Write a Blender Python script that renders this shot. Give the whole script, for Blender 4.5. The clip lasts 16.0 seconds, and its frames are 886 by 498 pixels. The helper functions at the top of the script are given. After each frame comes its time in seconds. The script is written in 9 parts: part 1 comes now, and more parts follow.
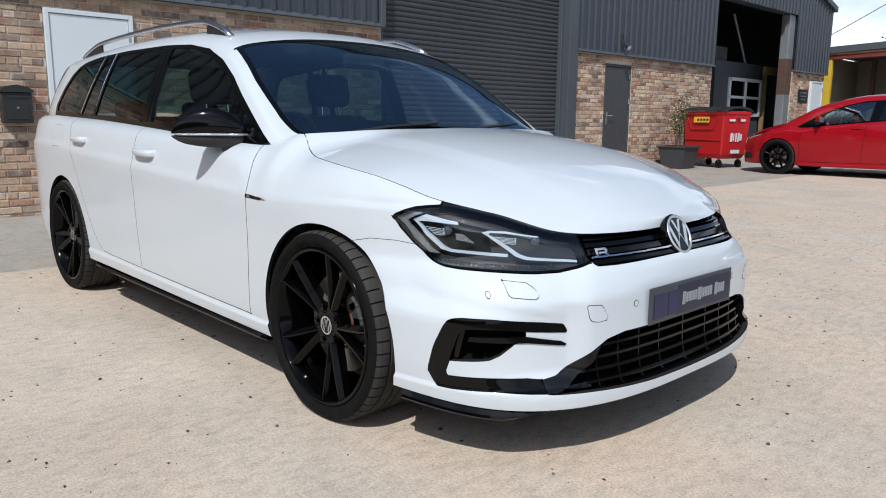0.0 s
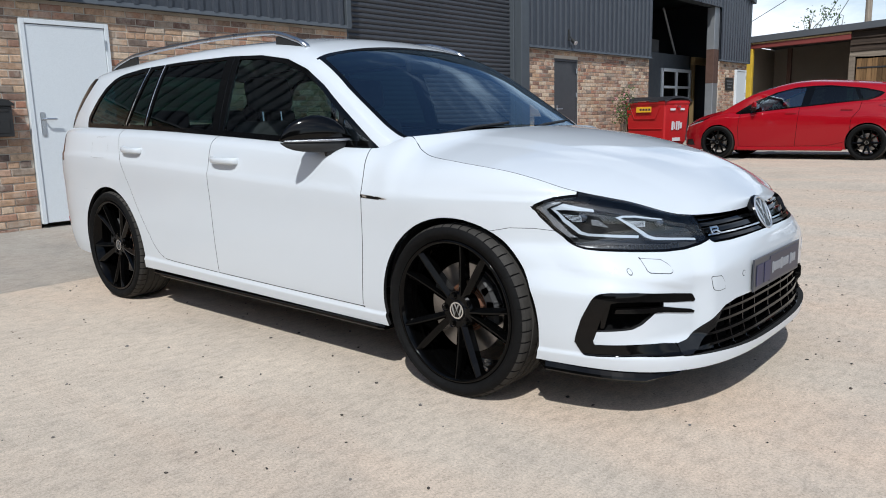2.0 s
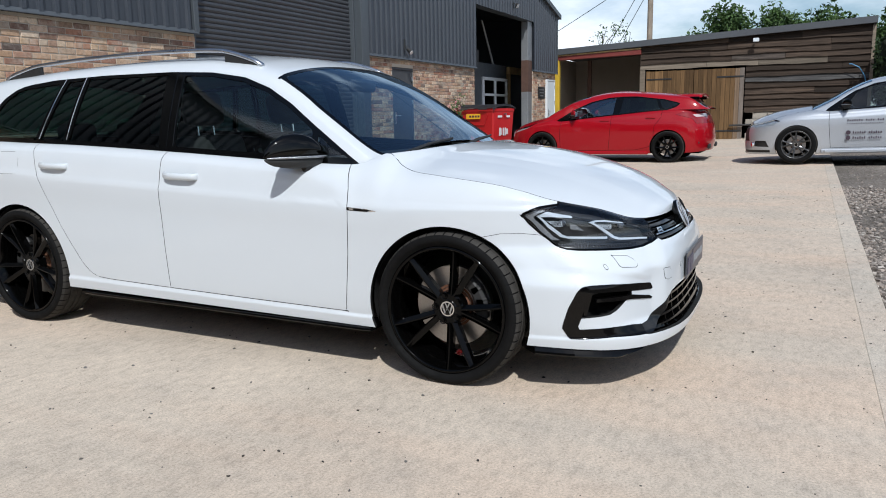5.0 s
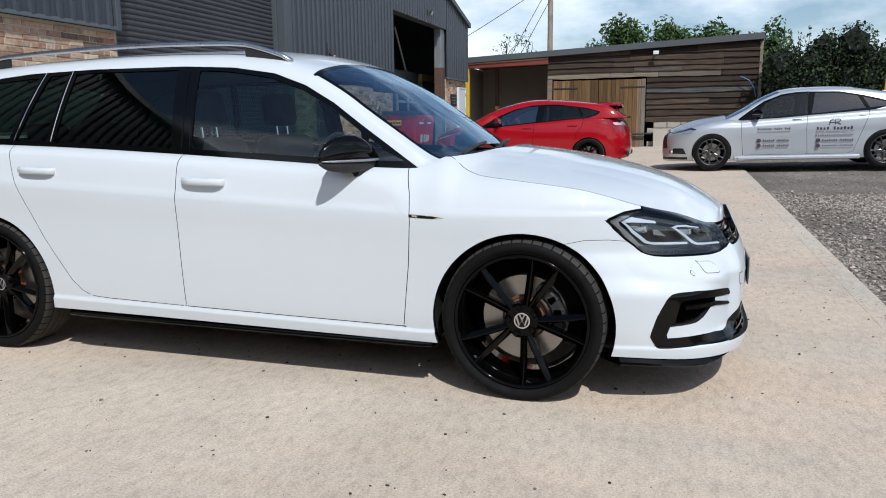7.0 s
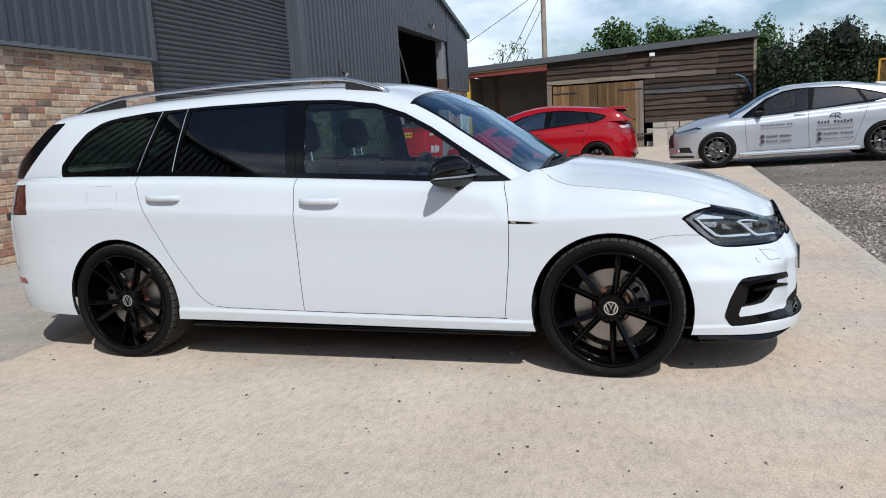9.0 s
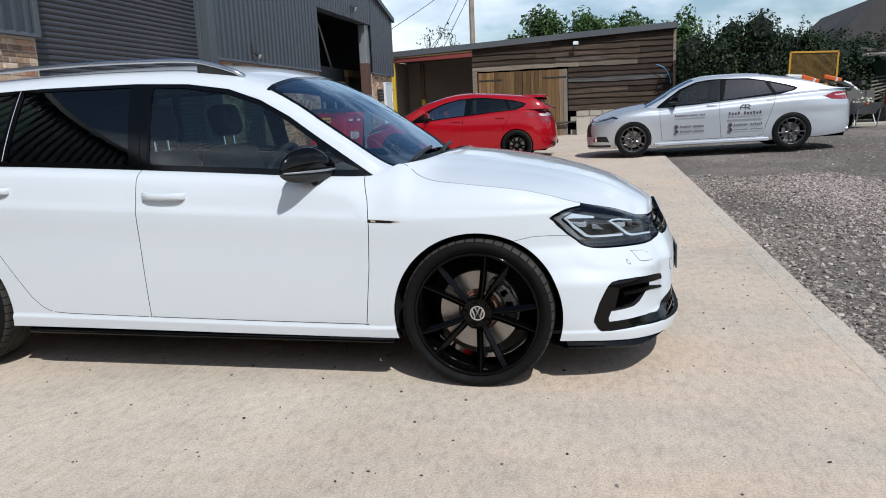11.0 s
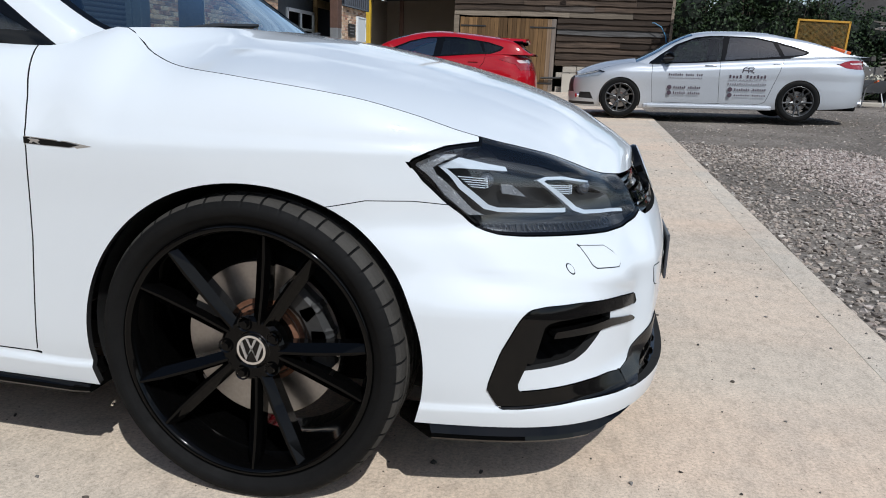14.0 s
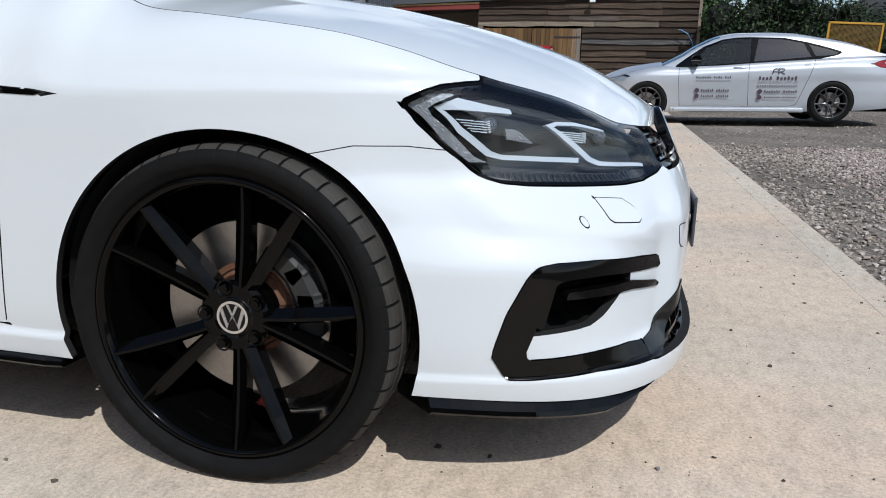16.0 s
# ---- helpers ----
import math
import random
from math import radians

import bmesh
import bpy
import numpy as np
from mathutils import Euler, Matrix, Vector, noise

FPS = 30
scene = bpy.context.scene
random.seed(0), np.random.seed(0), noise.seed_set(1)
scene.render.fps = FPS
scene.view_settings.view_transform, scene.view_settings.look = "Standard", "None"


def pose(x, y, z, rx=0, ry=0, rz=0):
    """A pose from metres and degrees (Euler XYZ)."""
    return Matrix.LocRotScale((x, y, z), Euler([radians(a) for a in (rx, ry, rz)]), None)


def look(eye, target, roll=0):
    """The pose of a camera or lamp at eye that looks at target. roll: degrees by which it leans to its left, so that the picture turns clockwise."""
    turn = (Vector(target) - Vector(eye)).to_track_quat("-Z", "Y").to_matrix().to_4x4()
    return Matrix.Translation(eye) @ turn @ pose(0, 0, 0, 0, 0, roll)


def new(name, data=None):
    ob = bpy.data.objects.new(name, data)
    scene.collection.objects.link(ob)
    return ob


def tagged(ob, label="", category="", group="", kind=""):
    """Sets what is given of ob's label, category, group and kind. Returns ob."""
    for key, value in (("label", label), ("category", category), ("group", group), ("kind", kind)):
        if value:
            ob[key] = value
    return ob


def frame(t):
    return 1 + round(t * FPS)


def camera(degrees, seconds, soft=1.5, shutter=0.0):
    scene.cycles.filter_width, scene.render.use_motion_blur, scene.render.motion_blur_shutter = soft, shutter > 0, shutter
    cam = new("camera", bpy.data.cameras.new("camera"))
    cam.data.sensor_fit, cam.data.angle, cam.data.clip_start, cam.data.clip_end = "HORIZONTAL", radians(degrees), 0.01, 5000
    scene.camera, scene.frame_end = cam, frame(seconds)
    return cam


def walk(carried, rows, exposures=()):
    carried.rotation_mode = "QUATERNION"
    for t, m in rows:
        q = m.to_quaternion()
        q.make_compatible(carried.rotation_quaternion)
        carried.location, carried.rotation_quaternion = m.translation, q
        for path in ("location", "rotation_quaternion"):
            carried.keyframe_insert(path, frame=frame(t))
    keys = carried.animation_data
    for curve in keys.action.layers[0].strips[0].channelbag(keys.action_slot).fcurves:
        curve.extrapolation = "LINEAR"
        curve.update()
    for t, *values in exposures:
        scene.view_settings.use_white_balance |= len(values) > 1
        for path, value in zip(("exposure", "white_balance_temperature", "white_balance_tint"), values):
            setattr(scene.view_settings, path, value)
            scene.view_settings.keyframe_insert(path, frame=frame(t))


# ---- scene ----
cam = camera(62.1, 16.0, 1.0)
METRES, EYE, TILT, LEAN, TURN = 8.0, 1.5, 0.0, 0.0, 0.0
PATH = [
    (0, (2.005, -2.203, 0.994), (0.571, -0.852, 0.652), 0.5),
    (0.5, (1.968, -2.358, 1.016), (0.56, -0.984, 0.657), -0.7),
    (1, (1.86, -2.502, 1.008), (0.487, -1.096, 0.637), -1.4),
    (1.5, (1.759, -2.647, 1.005), (0.425, -1.204, 0.634), -1.6),
    (2, (1.687, -2.854, 1.014), (0.394, -1.369, 0.663), -1.5),
    (2.5, (1.614, -3.049, 1.033), (0.363, -1.522, 0.708), -1.5),
    (3, (1.516, -3.158, 1.045), (0.312, -1.591, 0.74), -1.7),
    (3.5, (1.428, -3.319, 1.067), (0.28, -1.71, 0.767), -1.9),
    (4, (1.387, -3.468, 1.092), (0.305, -1.815, 0.782), -2.0),
    (4.5, (1.37, -3.521, 1.106), (0.38, -1.814, 0.776), -1.7),
    (5, (1.289, -3.493, 1.098), (0.419, -1.728, 0.743), -1.2),
    (5.2, (1.239, -3.462, 1.081), (0.408, -1.679, 0.722), -1.0),
    (7.3, (0.449, -3.656, 1.083), (-0.143, -1.776, 0.742), -0.8),
    (7.5, (0.386, -3.728, 1.111), (-0.212, -1.85, 0.766), -1.1),
    (8, (0.261, -4.052, 1.12), (-0.354, -2.178, 0.789), -2.2),
    (8.2, (0.226, -4.154, 1.139), (-0.393, -2.28, 0.812), -2.7),
    (10.3, (0.463, -3.988, 1.163), (-0.042, -2.079, 0.849), -3.2),
    (10.5, (0.499, -3.923, 1.172), (0.018, -2.01, 0.844), -3.0),
    (11, (0.511, -3.81, 1.157), (0.091, -1.889, 0.791), -2.5),
    (11.5, (0.486, -3.654, 1.141), (0.14, -1.728, 0.727), -1.8),
    (12, (0.523, -3.415, 1.113), (0.244, -1.487, 0.661), -0.9),
    (12.5, (0.585, -3.117, 1.123), (0.335, -1.191, 0.647), 0.4),
    (13, (0.61, -2.825, 1.097), (0.342, -0.903, 0.611), 1.4),
    (13.5, (0.601, -2.503, 1.054), (0.291, -0.589, 0.565), 2.1),
    (14, (0.632, -2.153, 0.894), (0.275, -0.246, 0.409), 2.3),
    (14.5, (0.637, -2.02, 0.758), (0.238, -0.117, 0.292), 1.9),
    (15, (0.627, -1.996, 0.736), (0.201, -0.093, 0.29), 1.5),
    (15.5, (0.656, -2.009, 0.756), (0.22, -0.107, 0.32), 1.2),
    (16, (0.665, -2.026, 0.751), (0.231, -0.125, 0.305), 1.2),
]
walk(cam, [(t, look(eye, target, roll)) for t, eye, target, roll in PATH], [(0.0, 0.07, 6040, 8.0)])

# ---- light ----
SUN_TO = Vector((0.46, -0.72, 1.0)).normalized()
world = bpy.data.worlds.new("sky")
scene.world = world
world.use_nodes = True
wt = world.node_tree
wt.nodes.clear()
w_out = wt.nodes.new("ShaderNodeOutputWorld")
w_bg = wt.nodes.new("ShaderNodeBackground")
w_sky = wt.nodes.new("ShaderNodeTexSky")
w_sky.sky_type, w_sky.sun_disc = "NISHITA", False
w_sky.sun_elevation = math.asin(SUN_TO.z)
w_sky.sun_rotation = math.atan2(SUN_TO.x, SUN_TO.y)
w_co = wt.nodes.new("ShaderNodeTexCoord")
w_map = wt.nodes.new("ShaderNodeMapping")
w_map.inputs["Scale"].default_value = (1.6, 1.6, 4.5)
w_noise = wt.nodes.new("ShaderNodeTexNoise")
w_noise.inputs["Scale"].default_value = 1.7
w_noise.inputs["Detail"].default_value = 7
w_noise.inputs["Roughness"].default_value = 0.58
w_ramp = wt.nodes.new("ShaderNodeValToRGB")
w_ramp.color_ramp.elements[0].position = 0.41
w_ramp.color_ramp.elements[1].position = 0.66
w_mix = wt.nodes.new("ShaderNodeMixRGB")
w_mix.inputs[2].default_value = (11.0, 11.3, 11.8, 1)
wt.links.new(w_co.outputs["Generated"], w_map.inputs["Vector"])
wt.links.new(w_map.outputs[0], w_noise.inputs["Vector"])
w_sep = wt.nodes.new("ShaderNodeSeparateXYZ")
w_high = wt.nodes.new("ShaderNodeMapRange")
w_high.inputs["From Min"].default_value, w_high.inputs["From Max"].default_value = 0.40, 0.80
w_high.inputs["To Min"].default_value, w_high.inputs["To Max"].default_value = 0.0, 0.24
w_less = wt.nodes.new("ShaderNodeMath")
w_less.operation = "SUBTRACT"
wt.links.new(w_co.outputs["Generated"], w_sep.inputs[0])
wt.links.new(w_sep.outputs["Z"], w_high.inputs["Value"])
wt.links.new(w_noise.outputs["Fac"], w_less.inputs[0])
wt.links.new(w_high.outputs[0], w_less.inputs[1])
wt.links.new(w_less.outputs[0], w_ramp.inputs[0])
wt.links.new(w_ramp.outputs[0], w_mix.inputs[0])
wt.links.new(w_sky.outputs[0], w_mix.inputs[1])
wt.links.new(w_mix.outputs[0], w_bg.inputs["Color"])
w_bg.inputs["Strength"].default_value = 0.10
wt.links.new(w_bg.outputs[0], w_out.inputs["Surface"])

sun = new("sun", bpy.data.lights.new("sun", "SUN"))
sun.data.energy, sun.data.angle, sun.data.color = 3.6, radians(0.6), (1.0, 0.965, 0.915)
sun.matrix_world = look(SUN_TO * 30, (0, 0, 0))
scene.view_settings.exposure = 0.0

# ---- materials ----
def material(name, color=(0.5, 0.5, 0.5), rough=0.5, metal=0.0, coat=0.0, spec=0.5):
    m = bpy.data.materials.new(name)
    m.use_nodes = True
    b = m.node_tree.nodes["Principled BSDF"]
    b.inputs["Base Color"].default_value = (*color, 1)
    b.inputs["Roughness"].default_value = rough
    b.inputs["Metallic"].default_value = metal
    b.inputs["Coat Weight"].default_value = coat
    b.inputs["Coat Roughness"].default_value = 0.03
    b.inputs["Specular IOR Level"].default_value = spec
    return m


def node(m, kind, **inputs):
    n = m.node_tree.nodes.new(kind)
    for k, v in inputs.items():
        n.inputs[k.replace("_", " ")].default_value = v
    return n


def link(m, a, b):
    m.node_tree.links.new(a, b)


def bsdf(m):
    return m.node_tree.nodes["Principled BSDF"]


def coords(m, scale=(1, 1, 1), world_space=True):
    """Object coordinates, or world positions, scaled."""
    mp = node(m, "ShaderNodeMapping", Scale=scale)
    if world_space:
        link(m, m.node_tree.nodes.new("ShaderNodeNewGeometry").outputs["Position"], mp.inputs["Vector"])
    else:
        link(m, m.node_tree.nodes.new("ShaderNodeTexCoord").outputs["Object"], mp.inputs["Vector"])
    return mp.outputs["Vector"]


def noise_tex(m, vec, scale, detail=4, rough=0.55):
    n = node(m, "ShaderNodeTexNoise", Scale=scale, Detail=detail, Roughness=rough)
    link(m, vec, n.inputs["Vector"])
    return n.outputs["Fac"]


def ramp(m, fac, *stops):
    r = m.node_tree.nodes.new("ShaderNodeValToRGB")
    cr = r.color_ramp
    while len(cr.elements) < len(stops):
        cr.elements.new(0.5)
    for e, (p, c) in zip(cr.elements, stops):
        e.position = p
        e.color = (*c, 1) if len(c) == 3 else c
    link(m, fac, r.inputs[0])
    return r.outputs[0]


def mixed(m, fac, a, b, mode="MIX"):
    n = m.node_tree.nodes.new("ShaderNodeMixRGB")
    n.blend_type = mode
    for sock, v in zip(n.inputs, (fac, a, b)):
        if hasattr(v, "links"):
            link(m, v, sock)
        elif isinstance(v, (int, float)):
            sock.default_value = v
        else:
            sock.default_value = (*v, 1)
    return n.outputs[0]


def bump(m, height, strength=0.3, distance=0.01):
    b = node(m, "ShaderNodeBump", Strength=strength, Distance=distance)
    link(m, height, b.inputs["Height"])
    link(m, b.outputs[0], bsdf(m).inputs["Normal"])


def g(v):
    return (v, v, v)


def paint(name, color, metal=0.0, flake=0.0, rough=0.4, coat=1.0, spec=0.5):
    m = material(name, color, rough, metal, coat, spec)
    v = coords(m, world_space=False)
    c = mixed(m, noise_tex(m, v, 2.5, 5), tuple(0.97 * x for x in color), tuple(min(1, 1.02 * x) for x in color))
    if flake:
        f = noise_tex(m, v, 900, 1)
        c = mixed(m, flake, c, ramp(m, f, (0.3, tuple(0.6 * x for x in color)), (0.7, tuple(min(1, 1.35 * x) for x in color))))
    link(m, c, bsdf(m).inputs["Base Color"])
    dust = ramp(m, noise_tex(m, v, 6, 6), (0.35, g(0.02)), (0.8, g(0.09)))
    link(m, dust, bsdf(m).inputs["Coat Roughness"])
    return m


def worn(name, color, rough=0.6, vary=0.25, scale=8.0, relief=0.2, metal=0.0, distance=0.004, fine=120.0):
    """A plain surface with stains at one scale and grain at another."""
    m = material(name, color, rough, metal)
    v = coords(m)
    big = ramp(m, noise_tex(m, v, scale / 6, 6), (0.3, tuple(x * (1 - vary) for x in color)), (0.7, tuple(min(1, x * (1 + vary)) for x in color)))
    col = mixed(m, 0.35, big, ramp(m, noise_tex(m, v, fine, 3), (0.3, tuple(x * 0.8 for x in color)), (0.7, tuple(min(1, x * 1.2) for x in color))))
    link(m, col, bsdf(m).inputs["Base Color"])
    link(m, ramp(m, noise_tex(m, v, scale, 4), (0.3, g(rough * 0.85)), (0.7, g(min(1, rough * 1.15)))), bsdf(m).inputs["Roughness"])
    if relief:
        bump(m, noise_tex(m, v, fine, 4), relief, distance)
    if "rubber" in name or "tyre" in name:
        bsdf(m).inputs["Specular IOR Level"].default_value = 0.12
    return m


def pane(name, tint, gloss=0.05, sky_tint=(1.0, 1.0, 1.0)):
    """Thin glass: clear through its tint, mirroring more towards grazing angles."""
    m = bpy.data.materials.new(name)
    m.use_nodes = True
    t = m.node_tree
    t.nodes.remove(t.nodes["Principled BSDF"])
    out = t.nodes["Material Output"]
    tr = node(m, "ShaderNodeBsdfTransparent", Color=(*tint, 1))
    gl = node(m, "ShaderNodeBsdfGlossy", Roughness=0.01, Color=(*sky_tint, 1))
    lw = node(m, "ShaderNodeLayerWeight", Blend=0.5)
    pw = t.nodes.new("ShaderNodeMath")
    pw.operation = "POWER"
    pw.inputs[1].default_value = 5.0
    mr = t.nodes.new("ShaderNodeMapRange")
    mr.inputs["To Min"].default_value, mr.inputs["To Max"].default_value = gloss, 1.0
    mx = t.nodes.new("ShaderNodeMixShader")
    link(m, lw.outputs["Facing"], pw.inputs[0])
    link(m, pw.outputs[0], mr.inputs["Value"])
    link(m, mr.outputs[0], mx.inputs[0])
    link(m, tr.outputs[0], mx.inputs[1])
    link(m, gl.outputs[0], mx.inputs[2])
    link(m, mx.outputs[0], out.inputs["Surface"])
    return m


WHITE = paint("white_paint", (0.605, 0.640, 0.668), spec=0.08)
RED = paint("red_paint", (0.30, 0.003, 0.009), coat=0.8, spec=0.04)
SILVER = paint("silver_paint", (0.50, 0.525, 0.56), metal=0.45, flake=0.35, rough=0.40)
GLOSS = material("gloss_black_plastic", g(0.002), 0.08, 0, 0.0, 0.28)
MATT = worn("black_textured_plastic", g(0.018), 0.6, 0.15, 30, 0.15, fine=500, distance=0.001)
# near black for undersides; behind gaps and openings it stands for shade
DARK = material("dark_underside_and_gaps", g(0.005), 0.95, spec=0.1)
# painted panels' folded edges near black: the shade of their gaps put into colour
GAP_SHADE = material("panel_gap_shade", g(0.02), 0.8, spec=0.1)
CHROME = material("chrome", g(0.75), 0.08, 1.0)
STEEL = worn("brushed_aluminium", (0.55, 0.57, 0.6), 0.3, 0.1, 20, 0.05, metal=1.0)
WHEEL = material("gloss_black_alloy", g(0.0012), 0.07, 0.0, 0.0, 0.17)
GREYWHEEL = material("dark_grey_alloy", g(0.10), 0.3, 0.7, 0.5)
RUBBER = worn("tyre_rubber", g(0.006), 0.75, 0.2, 25, 0.2, fine=300, distance=0.001)
TREAD = worn("tyre_tread", (0.046, 0.043, 0.039), 0.9, 0.45, 60, 0.5, fine=250, distance=0.002)
DISC = worn("brake_disc_steel", (0.36, 0.34, 0.32), 0.35, 0.15, 30, 0.1, metal=1.0)
RUST = worn("rusty_hub", (0.14, 0.06, 0.03), 0.8, 0.4, 40, 0.3)
CLEAR = pane("clear_glass", (0.72, 0.80, 0.79), 0.06)
TINT = pane("privacy_glass", (0.10, 0.19, 0.185), 0.05)
# the mirrored sky's blue is put into this glass's gloss colour
GREEN_GLASS = pane("green_tinted_glass", (0.62, 0.72, 0.75), 0.17, (0.66, 0.84, 1.0))
SMOKE = pane("smoked_glass", (0.25, 0.29, 0.29), 0.12)
LENS = pane("lamp_lens", (0.93, 0.95, 0.96), 0.06)
LED = material("light_guide", (0.55, 0.60, 0.66), 0.22, 0.0, 1.0)
REDLENS = material("red_lamp_lens", (0.06, 0.002, 0.004), 0.08, 0, 0.4)
REDLAMP = material("bright_red_lamp_lens", (0.22, 0.006, 0.010), 0.08, 0, 0.5)
CLEARLAMP = material("pale_lamp_lens", (0.55, 0.45, 0.45), 0.15, 0, 1.0)
CABIN = worn("black_cabin_fabric", g(0.028), 0.85, 0.2, 20, 0.2)

# ---- car shells ----
def curve(*pts):
    """A smooth curve through (x, value) pairs with increasing x, flat-tangent limited."""
    xs = np.array([p[0] for p in pts], float)
    ys = np.array([p[1] for p in pts], float)
    d = np.diff(ys) / np.diff(xs)
    m = np.zeros(len(xs))
    m[0], m[-1] = d[0], d[-1]
    for i in range(1, len(xs) - 1):
        m[i] = 0 if d[i - 1] * d[i] <= 0 else 2 * d[i - 1] * d[i] / (d[i - 1] + d[i])

    def at(x):
        x = np.clip(x, xs[0], xs[-1])
        i = np.clip(np.searchsorted(xs, x) - 1, 0, len(xs) - 2)
        h = xs[i + 1] - xs[i]
        t = (x - xs[i]) / h
        return ((1 + 2 * t) * (1 - t) ** 2 * ys[i] + t * (1 - t) ** 2 * h * m[i]
                + t * t * (3 - 2 * t) * ys[i + 1] + t * t * (t - 1) * h * m[i + 1])
    return at


class Shell:
    """The sheet metal of a car: x ahead from the front axle, y to its left, z up."""

    def __init__(self, spec):
        self.wide = spec["wide"]
        self.nose = spec["nose"]
        self.tail = spec["tail"]
        self.round_front = spec["round_front"]
        self.round_low = spec.get("round_low", spec["round_front"])
        self.round_rear = spec["round_rear"]
        self.flat_from = spec["flat_from"]
        self.flat_to = spec["flat_to"]
        self.barrel = spec["barrel"]
        self.low = spec["low"]
        self.high = spec["high"]
        self.high_y = spec["high_y"]
        self.shoulder_in = spec["shoulder_in"]
        self.shoulder_up = spec["shoulder_up"]
        self.hood = spec["hood"]
        self.hood_power = spec["hood_power"]
        self.belt_z = spec["belt_z"]
        self.belt_y = spec["belt_y"]
        self.edge = spec["edge"]
        self.rise = spec.get("rise", 0.0)
        self.top = spec.get("top", np.pi / 2)
        self.lean = spec["lean"]
        self.crown = spec["crown"]
        self.crown_power = spec["crown_power"]
        self.chamfer = spec.get("chamfer")
        t = np.linspace(0, 1, 4000)
        x, y = self.plan(t, 0.5, 0.0, 0.0)
        run = np.r_[0, np.cumsum(np.hypot(np.diff(x), np.diff(y)))]
        self.length = run[-1]
        self.table = (run, t, x, y)
        dx, dy = np.gradient(x, run), np.gradient(y, run)
        self.normal = (-dy, dx)

    def plan(self, t, z, inset, square=1.0):
        """The half outline at height z: t 0 at the nose's middle, 1 at the tail's middle."""
        w = self.wide(z) - inset
        xf, xr = self.nose(z) - 0.9 * inset, self.tail(z) + 0.9 * inset
        k = square * np.clip((0.59 - z) / 0.10, 0, 1)
        n, m = (p + k * (q - p) for p, q in zip(self.round_front, self.round_low))
        a, b = self.flat_from, self.flat_to
        phi = np.clip(1 - t / 0.4, 0, 1) * np.pi / 2
        psi = np.clip((t - 0.6) / 0.4, 0, 1) * np.pi / 2
        x = np.where(t < 0.4, a + (xf - a) * np.sin(phi) ** (2 / n), np.where(t > 0.6, b + (xr - b) * np.sin(psi) ** (2 / self.round_rear[0]), a + (b - a) * (t - 0.4) / 0.2))
        y = np.where(t < 0.4, w * np.cos(phi) ** (2 / m), np.where(t > 0.6, w * np.cos(psi) ** (2 / self.round_rear[1]), w))
        mid = 0.5 * (a + b)
        return x, y * (1 - self.barrel * ((x - mid) / 1.8) ** 2)

    def t_of(self, sigma):
        return np.interp(sigma, self.table[0], self.table[1])

    def skin(self, sigma, v):
        """The lower body at arc length sigma from the nose's middle and height v in 0..1: (x, |y|, z)."""
        t = self.t_of(sigma)
        x0 = np.interp(sigma, self.table[0], self.table[2])
        y0 = np.interp(sigma, self.table[0], self.table[3])
        lo, hi = self.low(x0), self.high(x0) + self.high_y(y0) * (x0 > 0)
        a, h = self.shoulder_in(x0), self.shoulder_up(x0)
        k = 0.72
        top = self.top
        al = np.clip((v - k) / (1 - k), 0, 1) * top
        z = np.where(v < k, lo + (hi - h - lo) * v / k, hi - h + h * np.sin(al) / np.sin(top))
        inset = a * (1 - np.cos(al)) / (1 - np.cos(top))
        # the pressed lines of the flank climb towards the tail
        lift = self.rise * np.clip(-x0 - 0.5, 0, 2.4) * np.clip((z - 0.5) / 0.15, 0, 1)
        x, y = self.plan(t, z - lift, inset)
        if self.chamfer:
            # the corners of the nose are cut back
            c = self.chamfer(sigma, z)
            x = x + c * np.interp(sigma, self.table[0], self.normal[0])
            y = np.maximum(y + c * np.interp(sigma, self.table[0], self.normal[1]), 0.0)
        return x, y, z

    def rim(self, sigma):
        return self.skin(sigma, np.ones_like(sigma))

    def hood_z(self, x, y, ye, ze):
        zc = self.hood(x)
        return zc - (zc - ze) * (np.abs(y) / np.maximum(ye, 1e-6)) ** self.hood_power

    def house(self, x, u, w=0.13):
        """The greenhouse, with its corner rounded over u 1-w to 1+w."""
        k = np.clip((u - (1 - w)) / (2 * w), 0, 1)
        (ya, za), (yb, zb), (yc, zc), (y, z) = (self.house_sharp(x, i) for i in (1 - w + 0 * u, 1 + 0 * u, 1 + w + 0 * u, u))
        on = np.abs(u - 1) < w
        f = [(1 - k) ** 2, 2 * k * (1 - k), k * k]
        return np.where(on, f[0] * ya + f[1] * yb + f[2] * yc, y), np.where(on, f[0] * za + f[1] * zb + f[2] * zc, z)

    def house_sharp(self, x, u):
        """The greenhouse: station x, u 0 at the belt, 1 at the roof's edge, 2 at the middle: (|y|, z)."""
        yb, zb = self.belt_y(x), self.belt_z(x)
        zu = np.maximum(self.edge(x), zb)
        yu = yb - self.lean * (zu - zb)
        s = np.clip(u, 0, 1)
        q = np.clip(u - 1, 0, 1)
        ys = yb + (yu - yb) * s + 0.014 * 4 * s * (1 - s) * np.clip((zu - zb) / 0.3, 0, 1)
        zs = zb + (zu - zb) * s
        yt = yu * (1 - q)
        zt = zu + self.crown(x) * (1 - (1 - q) ** self.crown_power)
        return np.where(u <= 1, ys, yt), np.where(u <= 1, zs, zt)

